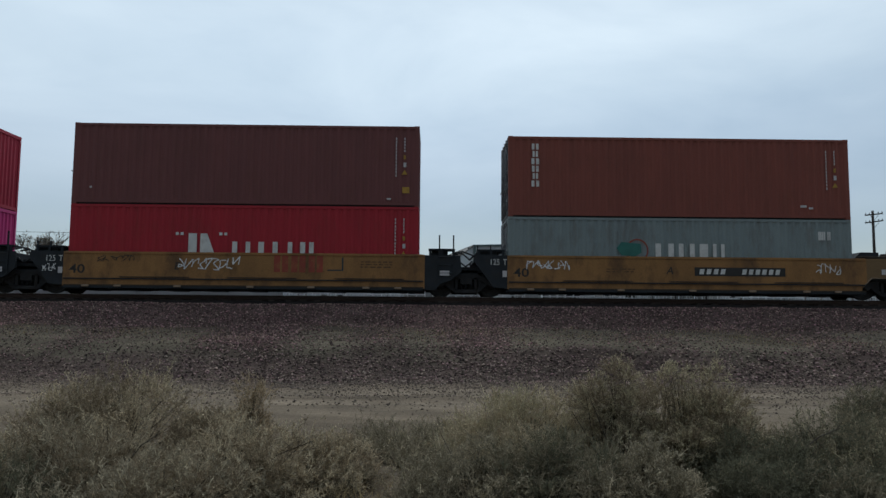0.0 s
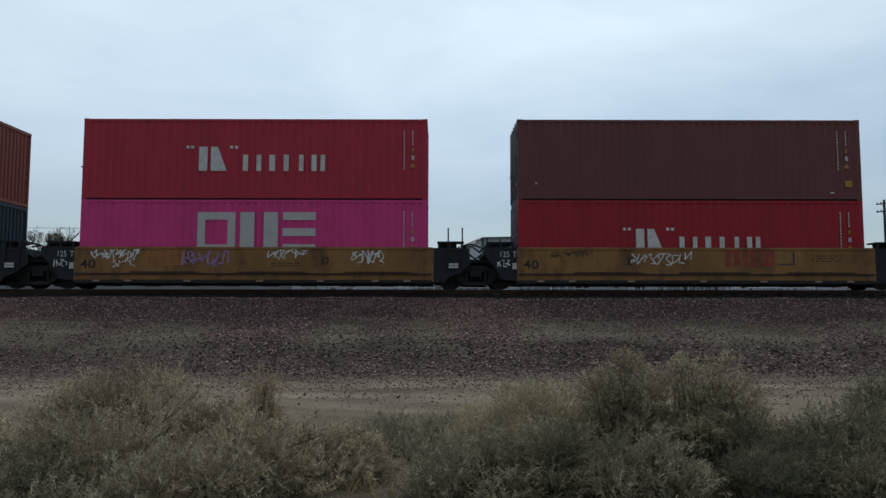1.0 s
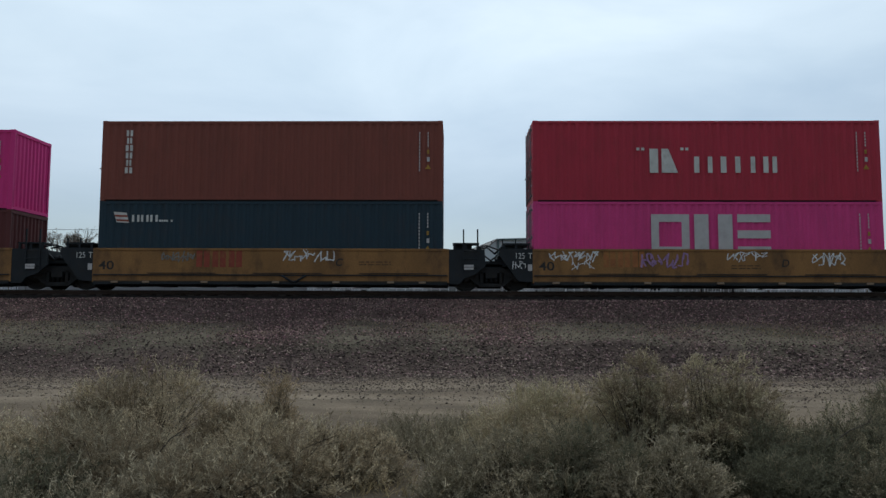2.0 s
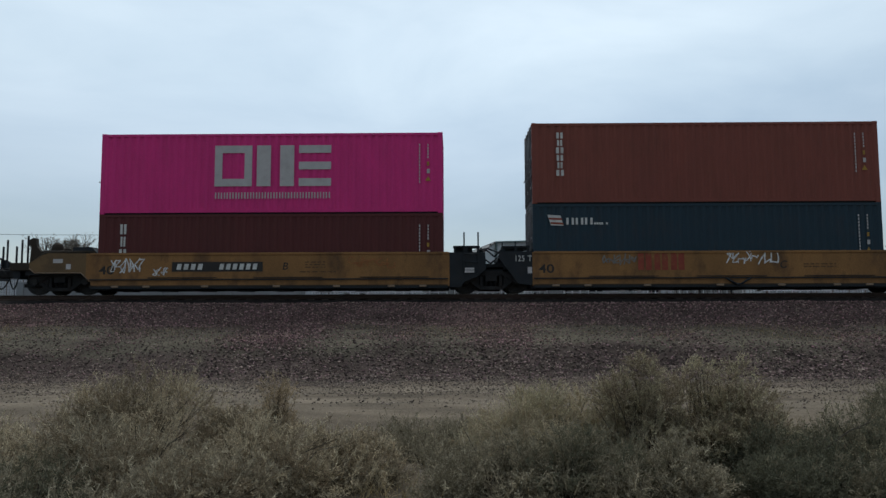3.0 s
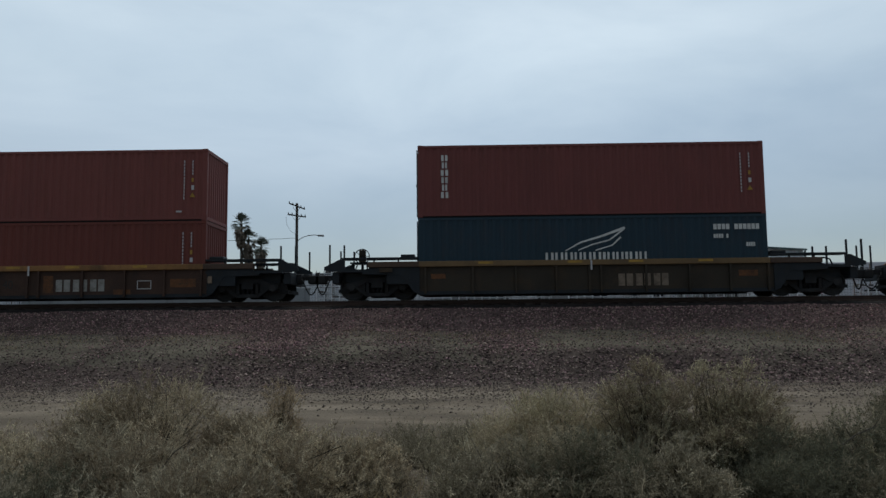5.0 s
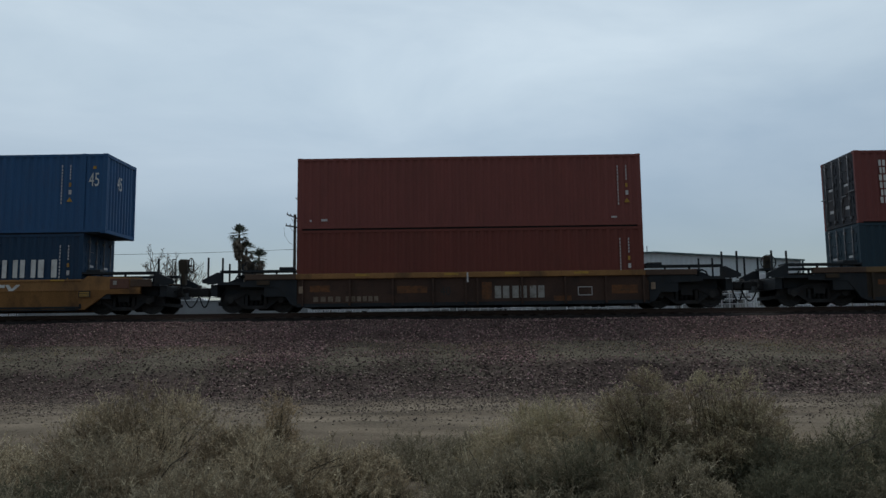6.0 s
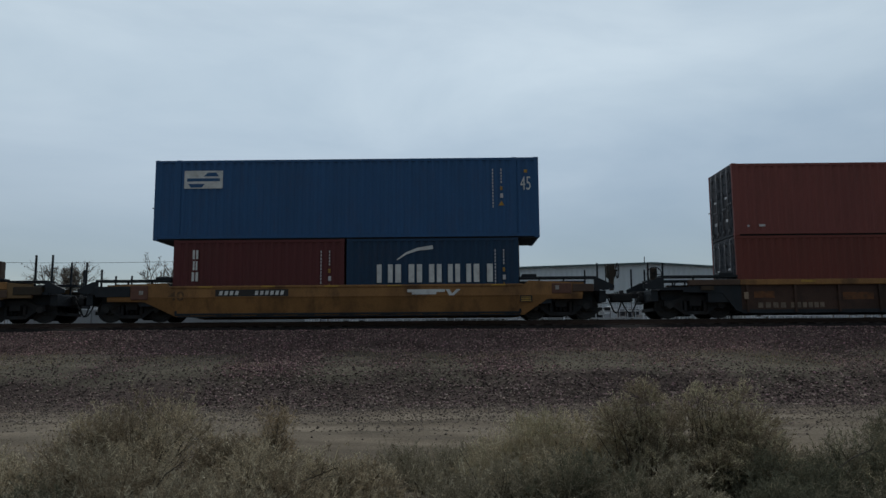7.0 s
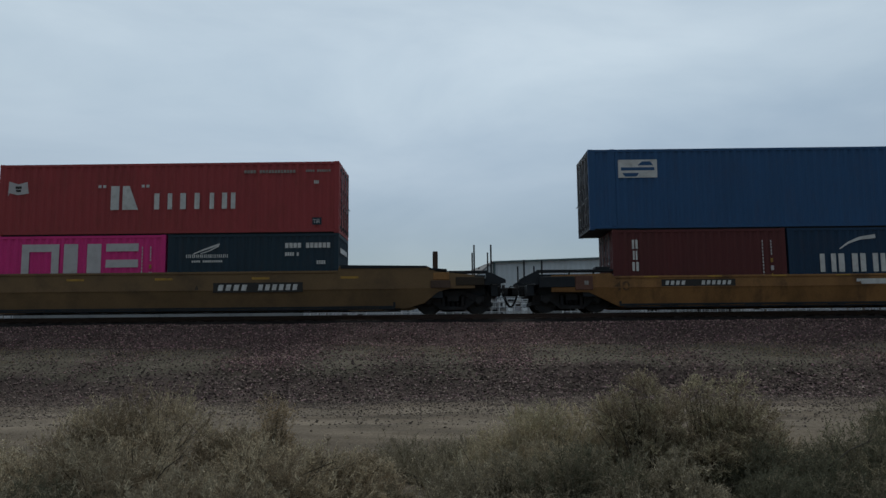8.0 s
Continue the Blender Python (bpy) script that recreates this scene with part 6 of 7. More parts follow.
def metal_building():
    """A long, low-pitched warehouse with ribbed pale walls; its gable faces the line."""
    a, b = Vector((3.98, 69.0)), Vector((34.0, 74.5))
    across = (b - a).length
    yaw = math.degrees(math.atan2(b.y - a.y, b.x - a.x))
    g = empty("warehouse", pose(a.x, a.y, FAR_Z, 0, 0, yaw), "pale ribbed metal warehouse with grey-green trim", "building")
    eave, ridge, deep = 6.62 + EYE - FAR_Z, 7.30 + EYE - FAR_Z, 40
    n = 60
    verts, faces = [], []
    for i in range(n + 1):
        for d in (0, 0.5):
            x = across * min(1.0, (i + d) / n)
            top = eave + (ridge - eave) * (1 - abs(2 * x / across - 1))
            off = -0.04 if d else 0.0
            verts += [(x, off, 0), (x, off, top - 0.05)]
    k = len(verts) // 2
    faces = [(2 * i, 2 * i + 2, 2 * i + 3, 2 * i + 1) for i in range(k - 1)]
    mesh_of("gable_wall", verts, faces, SIDING, g)
    part("side_wall", boxes((-0.05, 0.05, 0.05, deep, 0, eave - 0.05)), SIDING, g)
    part("side_wall", boxes((across - 0.05, across + 0.05, 0.05, deep, 0, eave - 0.05)), SIDING, g)
    part("back_wall", boxes((0.05, across - 0.05, deep - 0.1, deep, 0, eave - 0.05)), SIDING, g)
    for s in (0, 1):
        x0, x1 = (-0.25, across / 2) if s == 0 else (across / 2, across + 0.25)
        z0, z1 = (eave, ridge) if s == 0 else (ridge, eave)
        part("roof", slab(bmesh.new(), [(x0, z0), (x1, z1), (x1, z1 + 0.06), (x0, z0 + 0.06)], -0.25, deep), ROOFING, g)
        part("rake_trim", slab(bmesh.new(), [(x0, z0 - 0.11), (x1, z1 - 0.11), (x1, z1 + 0.05), (x0, z0 + 0.05)], -0.30, -0.255), TRIM_GREEN, g, "grey-green fascia")
    for q in (-0.1, across + 0.1):
        part("downpipe", boxes((q - 0.07, q + 0.07, -0.22, -0.08, 0, eave - 0.1)), TRIM_GREEN, g)
    for q in (6.5, 17.5, 24.0):
        part("roller_door", boxes((q, q + 3.6, -0.10, -0.05, 0, 4.2)), SHUTTER, g, "pale roller door")
        part("door_trim", boxes((q - 0.12, q + 3.72, -0.12, -0.06, 4.2, 4.36)), TRIM_GREEN, g)
    part("vent_pipe", rod(bmesh.new(), (across / 2 - 0.4, 0.8, ridge), (across / 2 - 0.4, 0.8, ridge + 0.7), 0.04), STEEL, g)
    lean = empty("lean_to_shed", pose(0.8, 68.6, FAR_Z, 0, 0, yaw), "lean-to shed with a sloping roof beside a warehouse", "shed")
    z1 = 0.0965 * 68 + EYE - FAR_Z
    z0 = z1 - 1.62
    part("roof", slab(bmesh.new(), [(0.93, z0), (3.03, z1), (3.03, z1 + 0.12), (0.93, z0 + 0.12)], -0.2, 9.0), ROOFING, lean)
    for q, z in ((1.0, z0), (2.6, z1 - 0.1)):
        for y in (0.0, 4.0, 8.5):
            part("post", boxes((q - 0.07, q + 0.07, y - 0.07, y + 0.07, 0, z)), STEEL, lean)
    part("back_wall", boxes((0.95, 2.7, 8.7, 8.8, 0, z0)), SIDING, lean)
    part("front_wall", slab(bmesh.new(), [(1.0, 0), (3.0, 0), (3.0, z1 - 0.02), (1.0, z0 + 0.03)], -0.12, -0.08), SIDING, lean)


SHUTTER = material("pale_roller_shutter", (0.58, 0.58, 0.57), 0.5, vary=0.1, scale=0.6, grain=10, bump=0.05, streak=(0.3, 1, 6))
metal_building()


def utility_pole(x, y, top, arms, lamp=0.0, label=""):
    """A wooden pole with cross arms, insulators and, on one, a street lamp."""
    p = empty("utility_pole", pose(x, y, FAR_Z, 0, 0, 8), label, "utility pole", "poles beyond the track")
    h = top - FAR_Z
    bm = bmesh.new()
    rod(bm, (0, 0, -0.1), (0, 0, h), 0.17, 0.12, sides=10)
    part("post", bm, POLE_WOOD, p)
    for z, half, tilt in arms:
        part("cross_arm", slab(bmesh.new(), [(-half, z - FAR_Z + tilt - 0.06), (half, z - FAR_Z - tilt - 0.06), (half, z - FAR_Z - tilt + 0.06), (-half, z - FAR_Z + tilt + 0.06)], -0.22, -0.12), POLE_WOOD, p)
        for k in (-0.92, -0.5, 0.5, 0.92):
            zz = z - FAR_Z + 0.06 - tilt * k
            part("insulator", rod(bmesh.new(), (k * half, -0.17, zz), (k * half, -0.17, zz + 0.16), 0.05, 0.03, sides=8), STEEL, p)
        part("brace", pipe(bmesh.new(), [(-half * 0.5, -0.2, z - FAR_Z - 0.05), (0, -0.16, z - FAR_Z - 0.6), (half * 0.5, -0.2, z - FAR_Z - 0.05)], 0.02, 4), STEEL, p)
    if lamp:
        z = lamp - FAR_Z
        pts = [(0.1, -0.1, z - 0.45), (0.5, -0.15, z - 0.18), (1.0, -0.2, z), (1.6, -0.25, z + 0.07), (2.1, -0.3, z + 0.03)]
        part("lamp_arm", pipe(bmesh.new(), pts, 0.035), STEEL_GALV, p, "curved steel lamp arm")
        part("lamp_head", boxes((1.95, 2.55, -0.42, -0.2, z - 0.08, z + 0.08), bevel=0.05), STEEL_GALV, p, "grey street lamp head")
        part("guy_loop", pipe(bmesh.new(), [(-1.0, -0.2, arms[1][0] - FAR_Z - 0.05), (-0.9, -0.2, arms[1][0] - FAR_Z - 0.9), (-0.5, -0.2, arms[1][0] - FAR_Z - 1.5), (-0.12, -0.15, arms[1][0] - FAR_Z - 1.75)], 0.015, 4), STEEL, p)
    return p


utility_pole(-15.1, 70, 12.75, ((12.45, 0.75, 0.28), (11.55, 0.85, 0.12)), 9.65, "tall wooden utility pole with a curved street lamp")
utility_pole(44.6, 75, 12.75, ((12.35, 1.0, -0.12), (11.6, 1.0, -0.15)), 0, "wooden utility pole with two cross arms")


def overhead_wire(points, sag, r=0.012):
    bm = bmesh.new()
    for p, q in zip(points, points[1:]):
        p, q = Vector(p), Vector(q)
        n = 14
        pts = [p.lerp(q, i / n) - Vector((0, 0, sag * 4 * (i / n) * (1 - i / n))) for i in range(n + 1)]
        pipe(bm, pts, r, 4)
    bmesh.ops.remove_doubles(bm, verts=bm.verts, dist=0.004)
    return tagged(part("overhead_wire", bm, BLACK), "thin dark overhead wire between poles", "wire")


def antenna_mast(x, y, top):
    """A thin steel mast with a small box near its head."""
    p = empty("steel_mast", pose(x, y, FAR_Z), "thin dark steel mast with a small box", "mast")
    part("post", rod(bmesh.new(), (0, 0, -0.1), (0, 0, top - FAR_Z), 0.07, 0.055), STEEL, p)
    part("mast_box", boxes((0.06, 0.24, -0.1, 0.1, top - FAR_Z - 0.75, top - FAR_Z - 0.5), bevel=0.02), STEEL, p)


antenna_mast(-1.46, 60, 8.15)
overhead_wire([(-15.1, 70, 9.45), (-65, 73, 10.4)], 0.55, 0.022)


def fan_palm(x, y, crown_z, r, seed, skirt):
    """A fan palm: ringed trunk, a skirt of dead fronds and a ragged crown of fans."""
    rnd = random.Random(seed)
    t = empty("fan_palm", pose(x, y, FAR_Z), "tall fan palm with a ragged green crown", "palm tree", "palms beyond the track")
    h = crown_z - FAR_Z
    bm = bmesh.new()
    lean = rnd.uniform(-0.25, 0.25)
    n = 10
    pts = [Vector((lean * (i / n) ** 2, 0, h * i / n)) for i in range(n + 1)]
    for i in range(n):
        rod(bm, pts[i], pts[i + 1], 0.24 - 0.09 * i / n, 0.24 - 0.09 * (i + 1) / n, sides=10, caps=False)
    part("trunk", bm, TRUNK, t)
    top = pts[-1]

    def fans(count, up0, up1, length, droop, name, mat, blades=9, spread=1.05, thick=0.045):
        """One whorl of fan-shaped leaves round the present top."""
        vs, fs = [], []
        for _ in range(count):
            az, el = rnd.uniform(0, 6.283), radians(rnd.uniform(up0, up1))
            d = Vector((math.cos(az) * math.cos(el), math.sin(az) * math.cos(el), math.sin(el)))
            side = d.cross(Vector((0, 0, 1))).normalized()
            up = side.cross(d)
            stalk = length * rnd.uniform(0.35, 0.5)
            root = top + d * stalk
            k = len(vs)
            vs += [top - side * 0.025, top + side * 0.025, root + side * 0.015, root - side * 0.015]
            fs.append((k, k + 1, k + 2, k + 3))
            for i in range(blades):
                a = (i / (blades - 1) - 0.5) * 2 * spread
                e = (d * math.cos(a) + side * math.sin(a)).normalized()
                ln = length * 0.62 * rnd.uniform(0.8, 1.1) * (0.7 + 0.3 * math.cos(a))
                tip = root + e * ln - Vector((0, 0, droop * ln * rnd.uniform(0.4, 1.4)))
                mid = root + e * ln * 0.55 + up * 0.03
                wv = e.cross(up).normalized() * thick
                k = len(vs)
                vs += [root, mid - wv, tip, mid + wv]
                fs.append((k, k + 1, k + 2, k + 3))
        mesh_of(name, [tuple(v) for v in vs], fs, mat, t)

    fans(34, -38, 86, r, 0.16, "crown", PALM_LEAF, thick=0.05)
    crown_top = top
    rows = max(3, int(skirt / 0.22))
    for k in range(rows):
        g = k / (rows - 1)
        top = crown_top - Vector((0, 0, 0.25 + skirt * g))
        fans(14, -82, -48 + 30 * (1 - g), r * (0.86 - 0.34 * g), 0.25, "dead_skirt", PALM_DRY, 6, 0.6, 0.08)


fan_palm(-26.0, 90, 13.5, 1.5, 1, 2.0)
fan_palm(-25.75, 91, 11.8, 1.35, 2, 3.4)
fan_palm(-23.6, 90, 10.7, 1.4, 3, 2.2)


LIMB = material("pale_winter_bark", (0.12, 0.105, 0.09), 0.9, vary=0.3, scale=3, grain=30, bump=0.2, spec=0.15)


def bare_tree(x, y, height, spread, seed, levels=5, leafy=0.0):
    """A leafless winter tree: forking limbs down to fine twigs."""
    rnd = random.Random(seed)
    t = empty("bare_tree", pose(x, y, FAR_Z), "leafless winter tree with spreading grey limbs", "tree", "bare trees beyond the track")
    limbs, twigs, tips = bmesh.new(), bmesh.new(), []

    def grow(p, d, length, r, level):
        q = p + d * length
        bend = p.lerp(q, 0.5) + Vector((rnd.uniform(-1, 1), rnd.uniform(-1, 1), rnd.uniform(-0.3, 0.6))) * length * 0.09
        bm = limbs if level < 3 else twigs
        s = 7 if level < 2 else (5 if level < 3 else 3)
        rod(bm, p, bend, r, r * 0.85, sides=s, caps=False)
        rod(bm, bend, q, r * 0.85, r * 0.68, sides=s, caps=False)
        if level >= levels - 1:
            tips.extend((q, bend))
        if level >= levels:
            return
        for _ in range(rnd.choice((2, 2, 3) if levels < 6 else (2, 3, 3)) if level else 4):
            a = rnd.uniform(0, 6.283)
            side = d.orthogonal().normalized()
            side = (Matrix.Rotation(a, 3, d) @ side)
            tilt = rnd.uniform(0.35, 0.85) * spread
            nd = (d + side * tilt + Vector((0, 0, 0.16))).normalized()
            start = q if rnd.random() < 0.6 else bend.lerp(q, rnd.uniform(0.2, 1))
            grow(start, nd, length * rnd.uniform(0.62, 0.85), max(r * 0.62, 0.012), level + 1)

    grow(Vector((0, 0, -0.1)), Vector((rnd.uniform(-0.05, 0.05), 0, 1)).normalized(), height * 0.27, height * 0.021, 0)
    part("limbs", limbs, LIMB, t)
    part("twig_growth", twigs, LIMB, t)["kind"] = "stuff"
    vs, fs = [], []
    for p in tips:
        if rnd.random() < leafy:
            for _ in range(5):
                c = p + Vector([rnd.gauss(0, 0.11) for _ in range(3)])
                u, w = Vector([rnd.gauss(0, 1) for _ in range(3)]).normalized() * 0.09, Vector([rnd.gauss(0, 1) for _ in range(3)]).normalized() * 0.05
                k = len(vs)
                vs += [c - u, c + w, c + u, c - w]
                fs.append((k, k + 1, k + 2, k + 3))
    if vs:
        mesh_of("dry_leafage", [tuple(v) for v in vs], fs, PALM_DRY, t)["kind"] = "stuff"


bare_tree(-39.1, 75, 9.6, 0.72, 4, 6, 0.12)
bare_tree(-38.6, 77, 9.5, 0.72, 14, 6, 0.12)
bare_tree(-29.9, 75, 9.0, 0.72, 8, 5, 0.16)
bare_tree(-28.0, 76, 9.1, 0.66, 19, 5, 0.16)
bare_tree(-26.9, 75.5, 8.8, 0.6, 23, 5, 0.16)


def yard_fence():
    """A pale panel fence along the far side of the yards."""
    f = empty("panel_fence", pose(-52, 58, FAR_Z), "pale weathered panel fence along a yard", "fence")
    rnd = random.Random(9)
    x = 0.0
    while x < 104:
        w = rnd.choice((2.4, 2.4, 3.0))
        h = rnd.choice((2.1, 2.2, 2.35, 2.5, 2.5))
        verts, faces, n = [], [], 12
        for i in range(n + 1):
            o = 0.05 if i % 2 else 0
            verts += [(x + w * i / n, o, 0.05), (x + w * i / n, o, h)]
        faces = [(2 * i, 2 * i + 2, 2 * i + 3, 2 * i + 1) for i in range(n)]
        mesh_of("fence_panel", verts, faces, FENCE, f)
        part("fence_post", boxes((x - 0.07, x + 0.07, -0.08, 0.08, 0, h + 0.06)), STEEL, f)
        part("fence_rail", boxes((x + 0.07, x + w - 0.07, -0.05, -0.01, h - 0.06, h)), STEEL, f)
        x += w


FENCE = material("pale_fence_sheet", (0.52, 0.52, 0.50), 0.7, vary=0.12, scale=0.8, grain=14, bump=0.05, dirt=(0.35, 0.32, 0.28), dirt_amount=0.6, random_tone=0.6)
yard_fence()


def parked_van(x, y, length, height, yaw):
    v = empty("parked_van", pose(x, y, FAR_Z - 0.02, 0, 0, yaw), "white van parked before a pale fence", "van", "vehicles beyond the track")
    L, h = length, height
    out = [(0, 0.35), (L, 0.35), (L, 0.95), (L - 0.25, 1.15), (L - 0.95, 1.25), (L - 1.55, h - 0.12), (L - 1.9, h), (0.1, h), (0, h - 0.15)]
    part("body", slab(bmesh.new(), out, -0.95, 0.95), VAN_WHITE, v)
    part("windscreen", slab(bmesh.new(), [(L - 1.02, 1.28), (L - 1.55, h - 0.2), (L - 1.50, h - 0.2), (L - 0.97, 1.28)], -0.85, 0.85), GLASS_DARK, v)
    for q in ((L - 2.5, L - 1.75), (0.5, 2.0)):
        part("side_window", boxes((q[0], q[1], -0.965, -0.955, 1.3, h - 0.3)), GLASS_DARK, v)
    for q in (0.9, L - 0.95):
        for s in (-1, 1):
            part("wheel", rod(bmesh.new(), (q, s * 0.98, 0.35), (q, s * 0.74, 0.35), 0.35, sides=16), RUBBER, v)
    part("bumper", boxes((L - 0.02, L + 0.08, -0.9, 0.9, 0.4, 0.6), bevel=0.02), STEEL, v)


parked_van(-22, 54.5, 5.4, 2.4, 3)
parked_van(-2, 55, 5.8, 2.5, 182)
parked_van(11, 54, 5.2, 2.2, 0)


def parked_trailer(x, y, length, height, yaw):
    v = empty("parked_trailer", pose(x, y, FAR_Z - 0.02, 0, 0, yaw), "white box trailer standing in a yard", "trailer", "vehicles beyond the track")
    part("box_body", boxes((0, length, -1.2, 1.2, 1.05, height), bevel=0.04), VAN_WHITE, v)
    for q in np.arange(0.6, length, 1.2):
        part("side_rib", boxes((q - 0.03, q + 0.03, -1.215, -1.2, 1.1, height - 0.1)), PAD, v)
    part("underframe", boxes((0.2, length - 0.2, -0.5, 0.5, 0.8, 1.05)), BLACK, v)
    for q in (0.9, 2.1):
        for s in (-1, 1):
            part("wheel", rod(bmesh.new(), (q, s * 1.15, 0.5), (q, s * 0.85, 0.5), 0.5, sides=16), RUBBER, v)
    for s in (-0.7, 0.7):
        part("landing_leg", boxes((length - 2.2, length - 2.05, s - 0.06, s + 0.06, 0, 1.0)), STEEL, v)


parked_trailer(-38, 55.5, 12.0, 3.6, 1)
parked_trailer(-14.5, 56, 9.5, 3.3, -1)
parked_trailer(22, 56, 12.5, 3.7, 2)


def mesh_fence():
    """A galvanised mesh fence before the yards: posts, rails and wire panels."""
    f = empty("mesh_fence", pose(-48, 51, FAR_Z - 0.05), "galvanised wire mesh fence before a yard", "fence")
    post = part("fence_post", rod(bmesh.new(), (0, 0, 0), (0, 0, 2.35), 0.035), STEEL_GALV, f)
    rail = part("fence_rail", rod(bmesh.new(), (0, 0, 2.28), (3.0, 0, 2.28), 0.022, sides=6), STEEL_GALV, f)
    wires = bmesh.new()
    for k in range(12):
        box(wires, 0, 3.0, -0.004, 0.004, 0.08 + 0.19 * k - 0.005, 0.08 + 0.19 * k + 0.005)
    for k in range(16):
        box(wires, 0.19 * k - 0.005, 0.19 * k + 0.005, -0.005, 0.005, 0.05, 2.27)
    panel = part("wire_panel", wires, STEEL_GALV, f)
    panel["kind"] = "stuff"
    for i in range(1, 33):
        again(post, f, pose(3.0 * i, 0, 0))
        if i < 32:
            again(rail, f, pose(3.0 * i, 0, 0))
            again(panel, f, pose(3.0 * i, 0, 0))["kind"] = "stuff"


mesh_fence()


def storage_rack(x, y, length, height, seed):
    """A yard rack: pale posts and beams, with pallets and odd bundles laid on it."""
    rnd = random.Random(seed)
    r = empty("storage_rack", pose(x, y, FAR_Z - 0.1, 0, 0, rnd.uniform(-6, 6)), "pale steel storage rack with stacked goods in a yard", "rack", "racks in the yard")
    bays = max(2, int(length / 0.5))
    w = length / bays
    for i in range(bays + 1):
        for d in (0, 0.9):
            part("rack_post", boxes((i * w - 0.028, i * w + 0.028, d - 0.03, d + 0.03, 0, height)), RACK, r)
    z = 0.25
    while z < height:
        part("rack_beam", boxes((0.05, length - 0.05, -0.05, -0.01, z - 0.03, z + 0.03)), RACK, r)
        part("rack_shelf", boxes((0.05, length - 0.05, 0.0, 0.9, z - 0.02, z + 0.03)), GREY_WOOD, r)
        for i in range(bays):
            if rnd.random() < 0.62:
                a, b = i * w + rnd.uniform(0.04, 0.12), (i + 1) * w - rnd.uniform(0.04, 0.16)
                part("crate", boxes((a, b, 0.1, 0.8, z + 0.035, z + rnd.uniform(0.12, 0.27)), bevel=0.015), rnd.choice((GREY_WOOD, GREY_WOOD, PLASTER, STEEL, STEEL, VAN_WHITE)), r)
        z += rnd.choice((0.32, 0.36, 0.44))
    return r


RACK = material("pale_rack_paint", (0.78, 0.78, 0.77), 0.6, vary=0.15, scale=2, grain=20, bump=0.03, dirt=(0.3, 0.27, 0.24), dirt_amount=0.5, random_tone=0.2)
GREY_WOOD = material("weathered_pallet_wood", (0.20, 0.18, 0.16), 0.9, vary=0.25, scale=2, grain=30, bump=0.1, random_tone=0.3)
def yard_wall():
    """A plain rendered yard wall with a coping and shallow piers."""
    w = empty("yard_wall", pose(-29.0, 49.5, FAR_Z - 0.1), "plain pale grey rendered yard wall", "wall")
    part("wall_face", boxes((0, 19.2, 0, 0.2, 0, 2.0)), CONCRETE, w)
    part("coping", boxes((-0.05, 19.25, -0.05, 0.25, 2.002, 2.08), bevel=0.01), CONCRETE, w)
    pier = part("pier", boxes((-0.2, 0.2, -0.08, -0.004, 0, 2.0)), CONCRETE, w, at=pose(0.3, 0, 0))
    for k in range(1, 5):
        again(pier, w, pose(0.3 + 4.6 * k, 0, 0))


CONCRETE = material("grey_wall_render", (0.33, 0.34, 0.34), 0.9, vary=0.12, scale=0.5, grain=14, bump=0.05, dirt=(0.2, 0.19, 0.18), dirt_amount=0.5, streak=(1, 1, 0.3))
yard_wall()
rnd = random.Random(31)
x = -9.3
while x < 27:
    w = rnd.uniform(3.5, 7.0)
    storage_rack(x, rnd.uniform(49.2, 50.0), w, rnd.choice((1.9, 2.2, 2.6, 3.2)), rnd.randint(0, 9999))
    x += w + rnd.uniform(0.3, 1.8)


# ---- brush and grass ----
def blades(rng, base, way, length, width, bend):
    """Thin curved ribbons: arrays of foot, direction, length; returns points (n, 3 joints x 2, 3)."""
    n = len(base)
    up = np.array((0, 0, 1.0))
    way = way / np.linalg.norm(way, axis=1, keepdims=True)
    mid = base + way * length[:, None] * 0.5
    d2 = way + up * bend[:, None] + rng.normal(0, 0.22, (n, 3))
    d2 /= np.linalg.norm(d2, axis=1, keepdims=True)
    tip = mid + d2 * length[:, None] * 0.5
    side = np.cross(way, rng.normal(0, 1, (n, 3)))
    side /= np.linalg.norm(side, axis=1, keepdims=True) + 1e-9
    w = width[:, None]
    return np.stack((base - side * w, base + side * w, mid - side * w * 0.8, mid + side * w * 0.8, tip - side * w * 0.4, tip + side * w * 0.4), 1), mid, tip, d2


def ribbon_mesh(name, pts, mat, parent):
    n = len(pts)
    f0 = np.array(((0, 1, 3, 2), (2, 3, 5, 4)))
    faces = (np.arange(n)[:, None, None] * 6 + f0[None]).reshape(-1, 4)
    me = bpy.data.meshes.new(name)
    me.from_pydata(pts.reshape(-1, 3).tolist(), [], faces.tolist())
    me.materials.append(mat)
    ob = new(name, me)
    ob.parent = parent
    return ob


def growth_mesh(name, layers, mat, parent):
    """Many small pieces in one mesh: layers of (points, faces of one piece)."""
    verts, faces, base = [], [], 0
    for pts, shape in layers:
        n, k = pts.shape[:2]
        verts += pts.reshape(-1, 3).tolist()
        faces += (base + np.arange(n)[:, None, None] * k + np.array(shape)[None]).reshape(-1, 4).tolist()
        base += n * k
    me = bpy.data.meshes.new(name)
    me.from_pydata(verts, [], faces)
    me.materials.append(mat)
    ob = new(name, me)
    ob.parent = parent
    ob["kind"] = "stuff"
    return ob


RIBBON, QUAD = ((0, 1, 3, 2), (2, 3, 5, 4)), ((0, 1, 3, 2),)


def across(rng, way):
    side = np.cross(way, rng.normal(0, 1, way.shape))
    return side / (np.linalg.norm(side, axis=1, keepdims=True) + 1e-9)


def unit(v):
    return v / (np.linalg.norm(v, axis=1, keepdims=True) + 1e-9)


